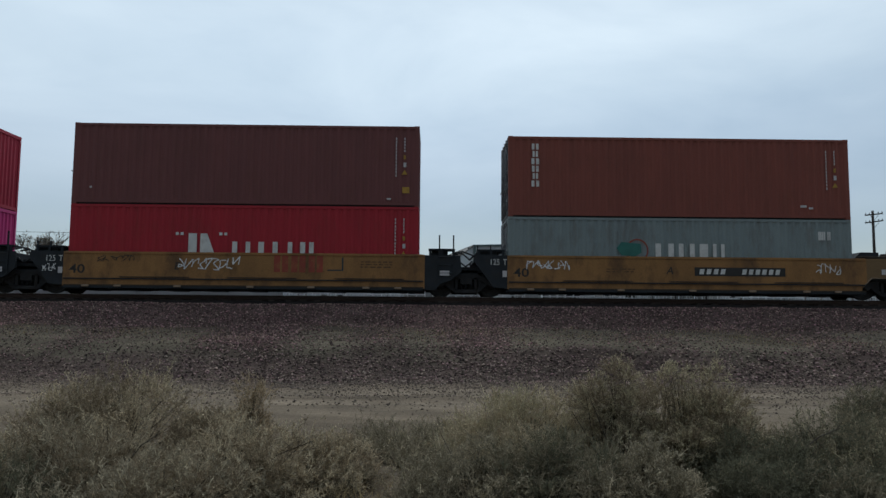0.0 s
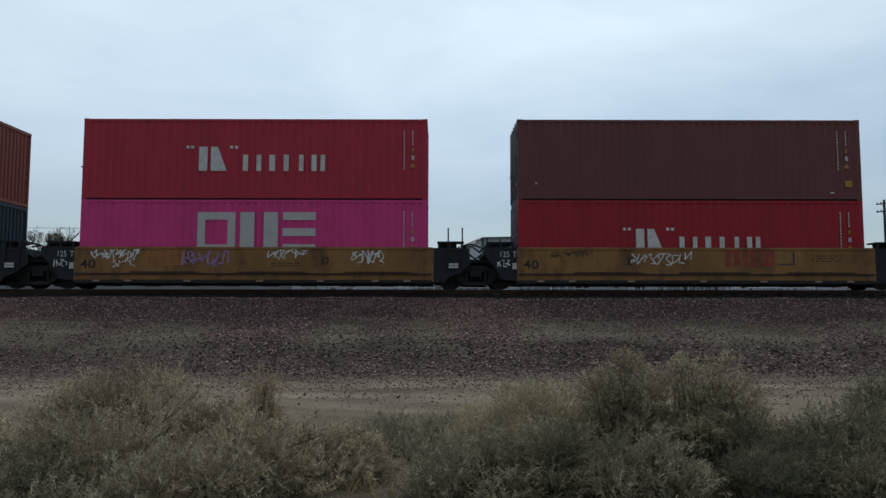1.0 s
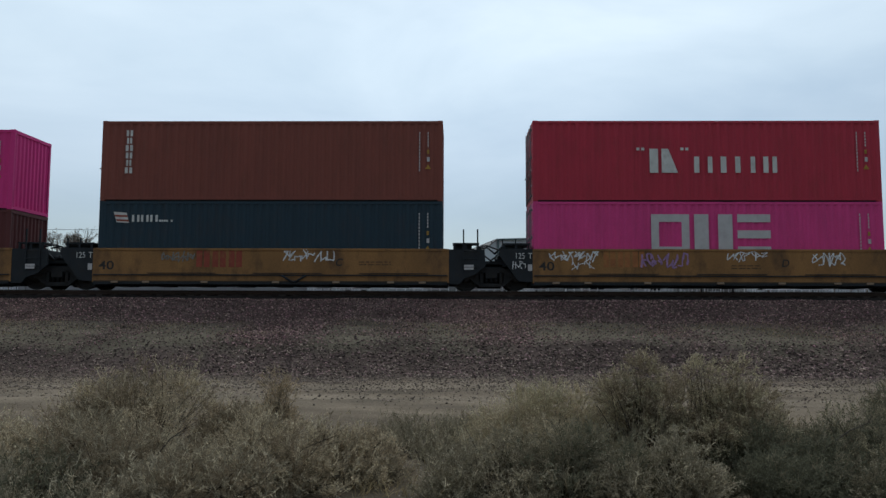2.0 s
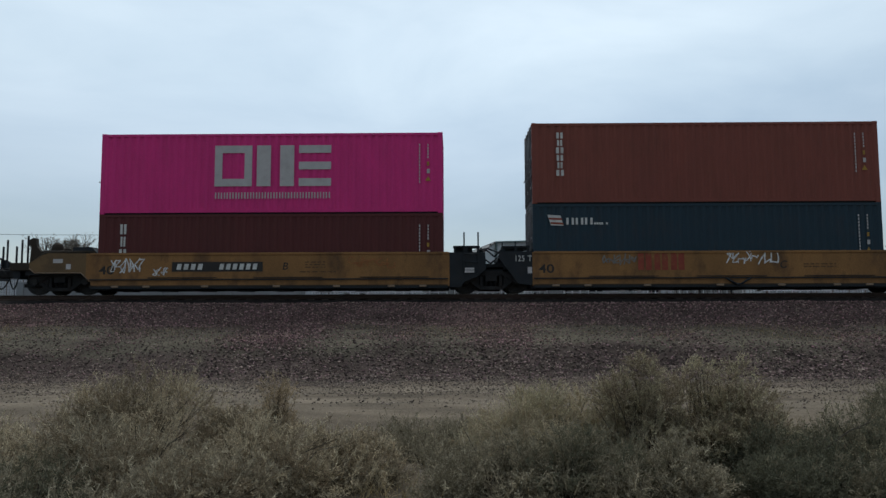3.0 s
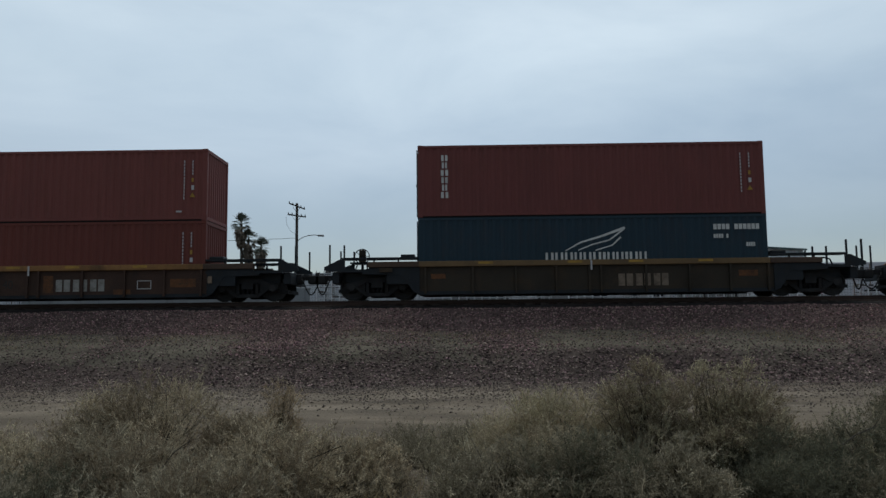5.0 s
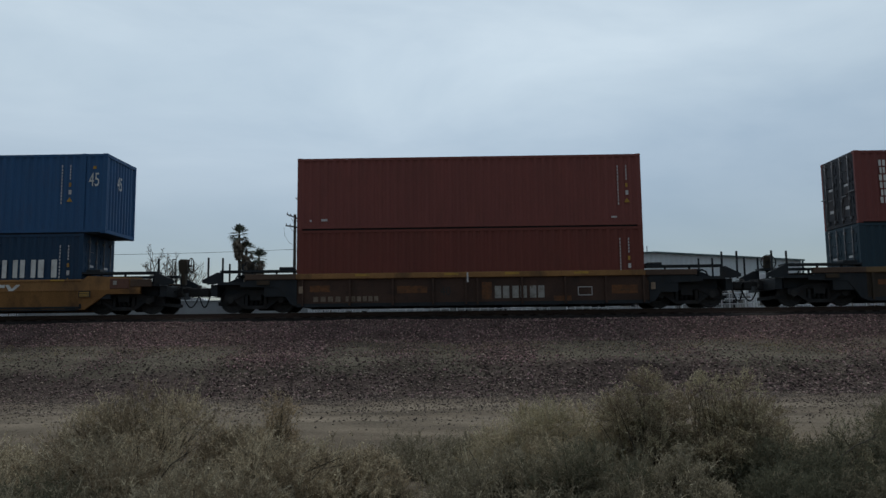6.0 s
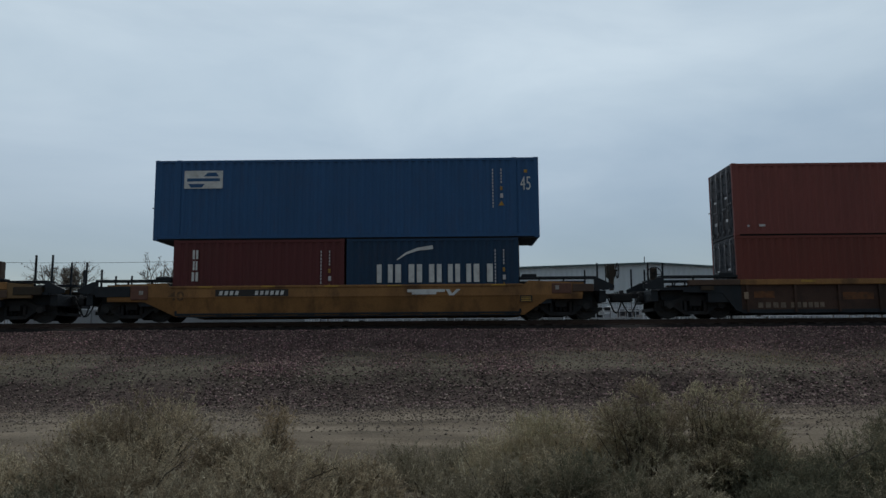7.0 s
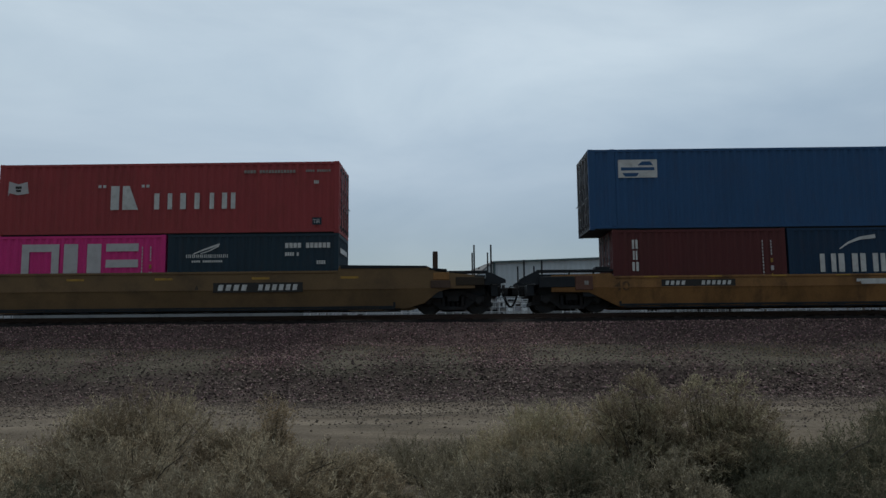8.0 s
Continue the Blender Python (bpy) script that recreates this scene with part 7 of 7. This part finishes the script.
def sprigs(rng, start, way, length, per, leaf, leaves=2, bold=1.0):
    """Forked sprigs: a bent axis, short side twigs, and small blunt leaves at the twigs' ends."""
    n = len(start)
    axis, mid, tip, d = blades(rng, start, way, length, rng.uniform(0.0018, 0.0034, n) * bold, rng.uniform(0.0, 0.4, n))
    q = np.repeat(np.arange(n), per)
    g = rng.uniform(0.15, 1.0, len(q))[:, None]
    at = np.where(g < 0.5, start[q] + (mid[q] - start[q]) * g * 2, mid[q] + (tip[q] - mid[q]) * (g - 0.5) * 2)
    lean = unit(d[q] * 0.8 + rng.normal(0, 0.6, (len(q), 3)) + np.array((0, 0, 0.1)))
    end = at + lean * (rng.uniform(0.025, 0.07, len(q)) * (0.6 + 2.2 * length[q]))[:, None]
    w = across(rng, lean) * (rng.uniform(0.0014, 0.0028, len(q)) * bold)[:, None]
    twigs = np.stack((at - w, at + w, end - w * 0.7, end + w * 0.7), 1)
    j = np.repeat(np.arange(len(q)), leaves)
    spot = at[j] + (end[j] - at[j]) * rng.uniform(0.35, 1.05, len(j))[:, None]
    lw = unit(lean[j] + rng.normal(0, 0.8, (len(j), 3)))
    size = (rng.uniform(0.55, 1.5, len(j)) * leaf)[:, None]
    sw = across(rng, lw) * size * 0.30
    leafs = np.stack((spot, spot + lw * size * 0.5 + sw, spot + lw * size * 0.5 - sw, spot + lw * size), 1)
    return ((axis, RIBBON), (twigs, QUAD)), ((leafs, QUAD),)


def brush(x, y, wide, high, seed, inner, outer, count=2600, lobes=7, label="", deep=None, leaf=0.015, tops=(), pale=None, bold=1.0):
    """A desert shrub: woody stems that spread from the root, loose masses of forked sprigs with small blunt leaves, a ragged outline."""
    rng = np.random.default_rng(seed)
    b = empty("desert_shrub", pose(x, y, ground_height(x, y) - 0.02), label, "shrub", "shrubs by the road")
    deep = wide * 0.8 if deep is None else deep
    lobes = int(lobes * 2.6)
    ang = rng.uniform(0, 2 * np.pi, lobes)
    rad = np.sqrt(rng.uniform(0.02, 0.8, lobes))
    cx, cy = np.cos(ang) * rad * wide / 2, np.sin(ang) * rad * deep / 2
    size = np.minimum(wide * rng.uniform(0.10, 0.20, lobes), 0.26)
    cz = high * np.sqrt(np.clip(1 - rad ** 2, 0.05, 1)) * rng.uniform(0.35, 0.95, lobes) - size * 0.5
    for i, (tx, tz, ts) in enumerate(tops):
        cx[i], cy[i], size[i], cz[i] = tx, 0.0, ts, tz - ts
    cz = np.clip(cz, 0.06, high - size * 0.8)
    heart = np.stack((cx, cy, cz), 1)
    # stems
    n = 12 * lobes
    k = rng.integers(0, lobes, n)
    aim = heart[k] + rng.normal(0, 1, (n, 3)) * size[k][:, None] * 0.5
    aim[:, 2] = np.maximum(aim[:, 2], 0.08)
    foot = np.stack((aim[:, 0] * rng.uniform(0.05, 0.5, n), aim[:, 1] * rng.uniform(0.05, 0.5, n), np.zeros(n)), 1)
    stems, *_ = blades(rng, foot, aim - foot, np.linalg.norm(aim - foot, axis=1), rng.uniform(0.003, 0.008, n), np.full(n, 0.1))
    ribbon_mesh("woody_base", stems, BARK, b)
    # sprigs gather about the lobes, pointing out and up, thinning outwards; some lobes are duller than others
    sp = int(count * 0.55)
    j = rng.choice(lobes, sp, p=size ** 2 / (size ** 2).sum())
    dirs = rng.normal(0, 1, (sp, 3))
    dirs[:, 2] += 0.2
    dirs = unit(dirs)
    depth = np.clip(rng.normal(0.68, 0.27, sp), 0.05, 1.35)
    start = heart[j] + dirs * (size[j] * depth)[:, None] * np.array((1.1, 1, 0.85))
    fall = rng.uniform(0, 1, sp) < 0.22
    start[fall, 2] *= rng.uniform(0.1, 0.7, fall.sum())
    start[:, 2] = np.abs(start[:, 2]) + 0.01
    way = dirs * 0.8 + rng.normal(0, 0.35, (sp, 3)) + np.array((0, 0, 0.45))
    ln = rng.uniform(0.06, 0.17, sp) * (0.75 + 0.3 * high)
    # inner colours, mostly darker, also go to deep sprigs: shade inside painted in
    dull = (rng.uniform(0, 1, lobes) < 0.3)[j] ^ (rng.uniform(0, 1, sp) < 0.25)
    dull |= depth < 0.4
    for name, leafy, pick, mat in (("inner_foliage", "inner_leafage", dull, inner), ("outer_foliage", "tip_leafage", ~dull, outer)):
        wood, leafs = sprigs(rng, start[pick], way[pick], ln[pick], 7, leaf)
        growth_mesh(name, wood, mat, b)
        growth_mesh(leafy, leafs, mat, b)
    # bare pale twigs, forked and knobbed, that stand out of the mass
    j = rng.choice(np.flatnonzero(depth > 0.55), int(sp / 9 * bold ** 2))
    wood, leafs = sprigs(rng, start[j], way[j] + np.array((0, -0.15, 0.15)), rng.uniform(0.08, 0.20, len(j)) * (0.75 + 0.3 * high), 6, leaf * 0.9, 1, bold)
    growth_mesh("bare_twig_growth", wood + leafs, pale or TWIG_PALE, b)
    # a few long shoots that break the outline
    n = sp // 50
    j = rng.integers(0, sp, n)
    shoots, *_ = blades(rng, start[j], way[j] + np.array((0, 0, 0.3)), rng.uniform(0.12, 0.24, n), rng.uniform(0.0012, 0.0024, n), rng.uniform(-0.4, 0.4, n))
    growth_mesh("shoot_growth", ((shoots, RIBBON),), outer, b)
    return b


GREYISH = "dry grey-green desert shrub with fine twigs"
TAN = "dry tan desert shrub with straw-coloured tips"
DARK = "dense dark olive desert shrub with pale tips"
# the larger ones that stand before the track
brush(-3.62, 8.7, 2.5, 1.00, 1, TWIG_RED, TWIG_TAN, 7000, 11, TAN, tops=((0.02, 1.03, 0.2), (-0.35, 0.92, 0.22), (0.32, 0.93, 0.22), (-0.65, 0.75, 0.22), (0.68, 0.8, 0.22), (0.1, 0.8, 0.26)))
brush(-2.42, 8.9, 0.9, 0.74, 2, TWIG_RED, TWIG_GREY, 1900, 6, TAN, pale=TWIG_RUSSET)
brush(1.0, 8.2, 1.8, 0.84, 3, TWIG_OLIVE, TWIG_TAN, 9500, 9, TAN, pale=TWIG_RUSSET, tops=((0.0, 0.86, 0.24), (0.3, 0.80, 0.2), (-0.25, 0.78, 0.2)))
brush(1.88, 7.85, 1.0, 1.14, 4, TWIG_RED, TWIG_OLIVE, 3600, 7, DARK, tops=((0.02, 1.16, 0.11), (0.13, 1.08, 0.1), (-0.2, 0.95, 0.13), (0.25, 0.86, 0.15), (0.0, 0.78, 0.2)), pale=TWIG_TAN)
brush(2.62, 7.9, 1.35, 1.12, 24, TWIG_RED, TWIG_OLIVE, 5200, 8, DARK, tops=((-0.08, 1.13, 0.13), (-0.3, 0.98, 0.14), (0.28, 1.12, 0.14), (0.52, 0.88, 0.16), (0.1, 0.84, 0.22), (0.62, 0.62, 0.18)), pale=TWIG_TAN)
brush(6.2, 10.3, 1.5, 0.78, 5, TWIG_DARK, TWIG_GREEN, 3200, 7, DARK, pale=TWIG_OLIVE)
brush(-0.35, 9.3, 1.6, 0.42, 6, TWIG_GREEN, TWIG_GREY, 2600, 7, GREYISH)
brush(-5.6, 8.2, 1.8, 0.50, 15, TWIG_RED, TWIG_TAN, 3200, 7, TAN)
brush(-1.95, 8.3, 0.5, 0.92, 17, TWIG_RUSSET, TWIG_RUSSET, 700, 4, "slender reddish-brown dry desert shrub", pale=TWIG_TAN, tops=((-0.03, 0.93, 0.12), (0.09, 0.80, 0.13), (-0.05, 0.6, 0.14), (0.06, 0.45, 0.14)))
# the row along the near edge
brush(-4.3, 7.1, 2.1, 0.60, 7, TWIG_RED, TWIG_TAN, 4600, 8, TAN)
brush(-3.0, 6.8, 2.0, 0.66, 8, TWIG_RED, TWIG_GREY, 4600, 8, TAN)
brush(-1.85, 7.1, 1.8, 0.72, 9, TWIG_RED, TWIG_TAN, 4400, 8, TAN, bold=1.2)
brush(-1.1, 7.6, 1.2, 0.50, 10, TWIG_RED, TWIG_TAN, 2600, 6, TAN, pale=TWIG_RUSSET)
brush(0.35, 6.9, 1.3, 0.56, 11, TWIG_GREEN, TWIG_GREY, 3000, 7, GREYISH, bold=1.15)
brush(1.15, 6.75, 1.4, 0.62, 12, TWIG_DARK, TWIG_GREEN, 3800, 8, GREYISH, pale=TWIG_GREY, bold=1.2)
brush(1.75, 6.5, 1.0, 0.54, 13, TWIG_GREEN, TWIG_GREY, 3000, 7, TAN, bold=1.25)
# TWIG_DARK and TWIG_GREEN here: shade and a dim right edge put into colour
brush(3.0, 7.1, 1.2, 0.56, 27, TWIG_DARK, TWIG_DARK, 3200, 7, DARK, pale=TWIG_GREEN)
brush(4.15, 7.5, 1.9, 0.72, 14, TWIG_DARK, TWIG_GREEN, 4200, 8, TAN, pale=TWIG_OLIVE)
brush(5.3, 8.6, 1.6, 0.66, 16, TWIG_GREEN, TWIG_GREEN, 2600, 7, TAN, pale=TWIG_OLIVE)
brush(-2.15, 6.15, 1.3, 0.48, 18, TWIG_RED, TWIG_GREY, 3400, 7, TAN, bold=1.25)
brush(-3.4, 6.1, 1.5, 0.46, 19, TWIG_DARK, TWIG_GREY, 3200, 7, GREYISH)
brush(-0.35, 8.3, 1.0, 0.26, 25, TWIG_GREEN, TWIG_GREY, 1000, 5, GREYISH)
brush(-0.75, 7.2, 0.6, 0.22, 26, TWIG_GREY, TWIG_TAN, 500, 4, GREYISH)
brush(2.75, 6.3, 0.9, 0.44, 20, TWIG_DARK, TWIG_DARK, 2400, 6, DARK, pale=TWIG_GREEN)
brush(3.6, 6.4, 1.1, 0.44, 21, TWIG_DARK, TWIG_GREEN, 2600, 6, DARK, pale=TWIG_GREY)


def dry_grass(name, spots, label, mat, size, seed, count):
    """Low dry tufts, blade by blade, in one piece of stuff."""
    rng = np.random.default_rng(seed)
    base, way, ln = [], [], []
    for x, y, r in spots:
        n = int(count * r)
        px, py = rng.normal(x, r, n), rng.normal(y, r * 0.6, n)
        for a, b in zip(px, py):
            base.append((a, b, ground_height(a, b) - 0.005))
        way.append(np.stack((rng.normal(0, 0.5, n), rng.normal(0, 0.5, n), np.ones(n)), 1))
        ln.append(rng.uniform(0.5, 1.3, n) * size)
    base = np.array(base)
    way, ln = np.concatenate(way), np.concatenate(ln)
    pts, *_ = blades(rng, base, way, ln, np.full(len(base), 0.0035 if size < 0.2 else 0.004), np.full(len(base), -0.2))
    ob = ribbon_mesh(name, pts, mat, None)
    return tagged(ob, label, "grass", kind="stuff")


rnd = random.Random(77)
dry_grass("bench_grass", [(rnd.uniform(-15, 16), rnd.uniform(20.9, 23.8), rnd.uniform(0.2, 0.7)) for _ in range(150)], "sparse dry straw grass on the embankment", STRAW, 0.09, 21, 90)
dry_grass("roadside_grass", [(rnd.uniform(-7, 8), rnd.uniform(6.5, 10.8), rnd.uniform(0.15, 0.4)) for _ in range(120)], "dry straw grass between the shrubs", STRAW, 0.16, 22, 160)


def dead_branch(points, r, label="bent dry dead branch among the shrubs"):
    """A bare bent branch with a few side shoots."""
    rnd = random.Random(int(points[0][0] * 1000) & 1023)
    bm = bmesh.new()
    pts = [Vector(p) for p in points]
    shoots = []
    for i, (p, q) in enumerate(zip(pts, pts[1:])):
        rod(bm, p, q, r * (1 - 0.16 * i), r * (1 - 0.16 * (i + 1)), sides=5, caps=False)
        for _ in range(3):
            a = p.lerp(q, rnd.random())
            shoots.append((a, a + Vector((rnd.uniform(-1, 1), rnd.uniform(-0.6, 0.6), rnd.uniform(0.1, 1))) * 0.16))
    bmesh.ops.remove_doubles(bm, verts=bm.verts, dist=0.004)
    branch = tagged(part("dead_branch", bm, DEAD_WOOD), label, "branch")
    for a, b in shoots:
        part("side_shoot", rod(bmesh.new(), a, b, r * 0.4, r * 0.15, sides=4, caps=False), DEAD_WOOD, branch)
    return branch


dead_branch([(-1.68, 6.75, 0.02), (-1.52, 6.7, 0.22), (-1.33, 6.7, 0.40), (-1.02, 6.7, 0.52)], 0.006)
dead_branch([(-1.45, 6.8, 0.02), (-1.36, 6.75, 0.24), (-1.2, 6.7, 0.42), (-1.0, 6.7, 0.46)], 0.005)
dead_branch([(-2.75, 6.7, 0.02), (-2.62, 6.6, 0.30), (-2.45, 6.55, 0.50), (-2.3, 6.5, 0.60)], 0.007)
dead_branch([(3.1, 7.0, 0.02), (3.25, 6.9, 0.35), (3.5, 6.85, 0.56), (3.7, 6.85, 0.64)], 0.007)


# ---- stones ----
def stones(name, count, x0, x1, y0, y1, small, large, seed, mat, label, dense=None, soft=0.0, ragged=0.0):
    """Loose stones on the ground, each a rough faceted lump, in one piece of stuff."""
    rng = np.random.default_rng(seed)
    px = rng.uniform(x0, x1, count) + rng.normal(0, ragged, count)
    py = rng.uniform(y0, y1, count) + rng.normal(0, soft, count) if dense is None else rng.normal(dense[0], dense[1], count)
    py = np.where(py > y1, 2 * y1 - py, py) if dense else py
    py = np.where(py < y0, rng.uniform(y0, y1, count), py) if dense else py
    pz = np.array([ground_height(a, b) for a, b in zip(px, py)])
    s = rng.uniform(small, large, count) * rng.uniform(0.7, 1.3, count)
    octa = np.array(((1, 0, 0), (-1, 0, 0), (0, 1, 0), (0, -1, 0), (0, 0, 1), (0, 0, -1)), float)
    tri = np.array(((0, 2, 4), (2, 1, 4), (1, 3, 4), (3, 0, 4), (2, 0, 5), (1, 2, 5), (3, 1, 5), (0, 3, 5)))
    shape = octa[None] * rng.uniform(0.6, 1.25, (count, 6, 1)) + rng.normal(0, 0.18, (count, 6, 3))
    a = rng.uniform(0, 2 * np.pi, count)
    c, d = np.cos(a)[:, None], np.sin(a)[:, None]
    shape = np.stack((shape[..., 0] * c - shape[..., 1] * d, shape[..., 0] * d + shape[..., 1] * c, shape[..., 2] * 0.75), 2)
    v = shape * s[:, None, None] * 0.5 + np.stack((px, py, pz + s * 0.15), 1)[:, None]
    f = (np.arange(count)[:, None, None] * 6 + tri[None]).reshape(-1, 3)
    me = bpy.data.meshes.new(name)
    me.from_pydata(v.reshape(-1, 3).tolist(), [], f.tolist())
    me.materials.append(mat)
    return tagged(new(name, me), label, "stones", kind="stuff")


stones("ballast", 24000, -18, 19, 23.7, 25.74, 0.035, 0.075, 1, BALLAST, "purplish-brown crushed stone ballast on the track bed")
stones("lower_ballast", 12500, -6.5, 17, 18.6, 20.15, 0.036, 0.085, 2, BALLAST_DARK, "dark weathered ballast stones on the lower slope", soft=0.25, ragged=0.5)
stones("sparse_ballast", 3600, -16, -6.5, 18.6, 20.1, 0.035, 0.07, 14, BALLAST_DARK, "thinly strewn ballast stones on the lower slope", soft=0.3, ragged=0.5)
stones("bench_stones", 10500, -16, 17, 20.1, 24.0, 0.03, 0.06, 3, BALLAST_DARK, "scattered stones on the grassy bench")
stones("road_pebbles", 25000, -15, 16, 12.5, 19.4, 0.02, 0.055, 4, ROAD_STONE, "pebbles spilled from the slope onto a dirt track", dense=(19.2, 2.5))
for seed, (x0, x1, n) in enumerate(((-6.2, -4.0, 2800), (0.3, 2.3, 1800), (-2.2, -1.0, 500), (5.6, 7.0, 600), (-10.2, -9.0, 500), (10.0, 12.4, 900))):
    stones("ballast_spill", n, x0, x1, 20.0, 24.0, 0.035, 0.075, 6 + seed, BALLAST, "crushed stone spilled over the grassy bench", ragged=0.45)
stones("near_pebbles", 1500, -7, 8, 6.0, 11.5, 0.01, 0.04, 5, PALE_STONE, "pale pebbles between shrubs")


# ---- movement ----
def motions():
    """The train runs along the track at an even pace; its wheels roll."""
    times = [0, 1 / 30, 2 / 30] + [0.5 * k for k in range(1, 16)] + [8 - 2 / 30, 8 - 1 / 30, 8]
    for thing, at in TRAIN:
        walk(thing, [(t, pose(at.x + gone(t), at.y, at.z)) for t in times])
    for pair, k, r in WHEELS:
        walk(pair, [(i / 30, pose(k, 0, r, 0, math.degrees(gone(i / 30) / r) % 360, 0)) for i in range(241)])


motions()
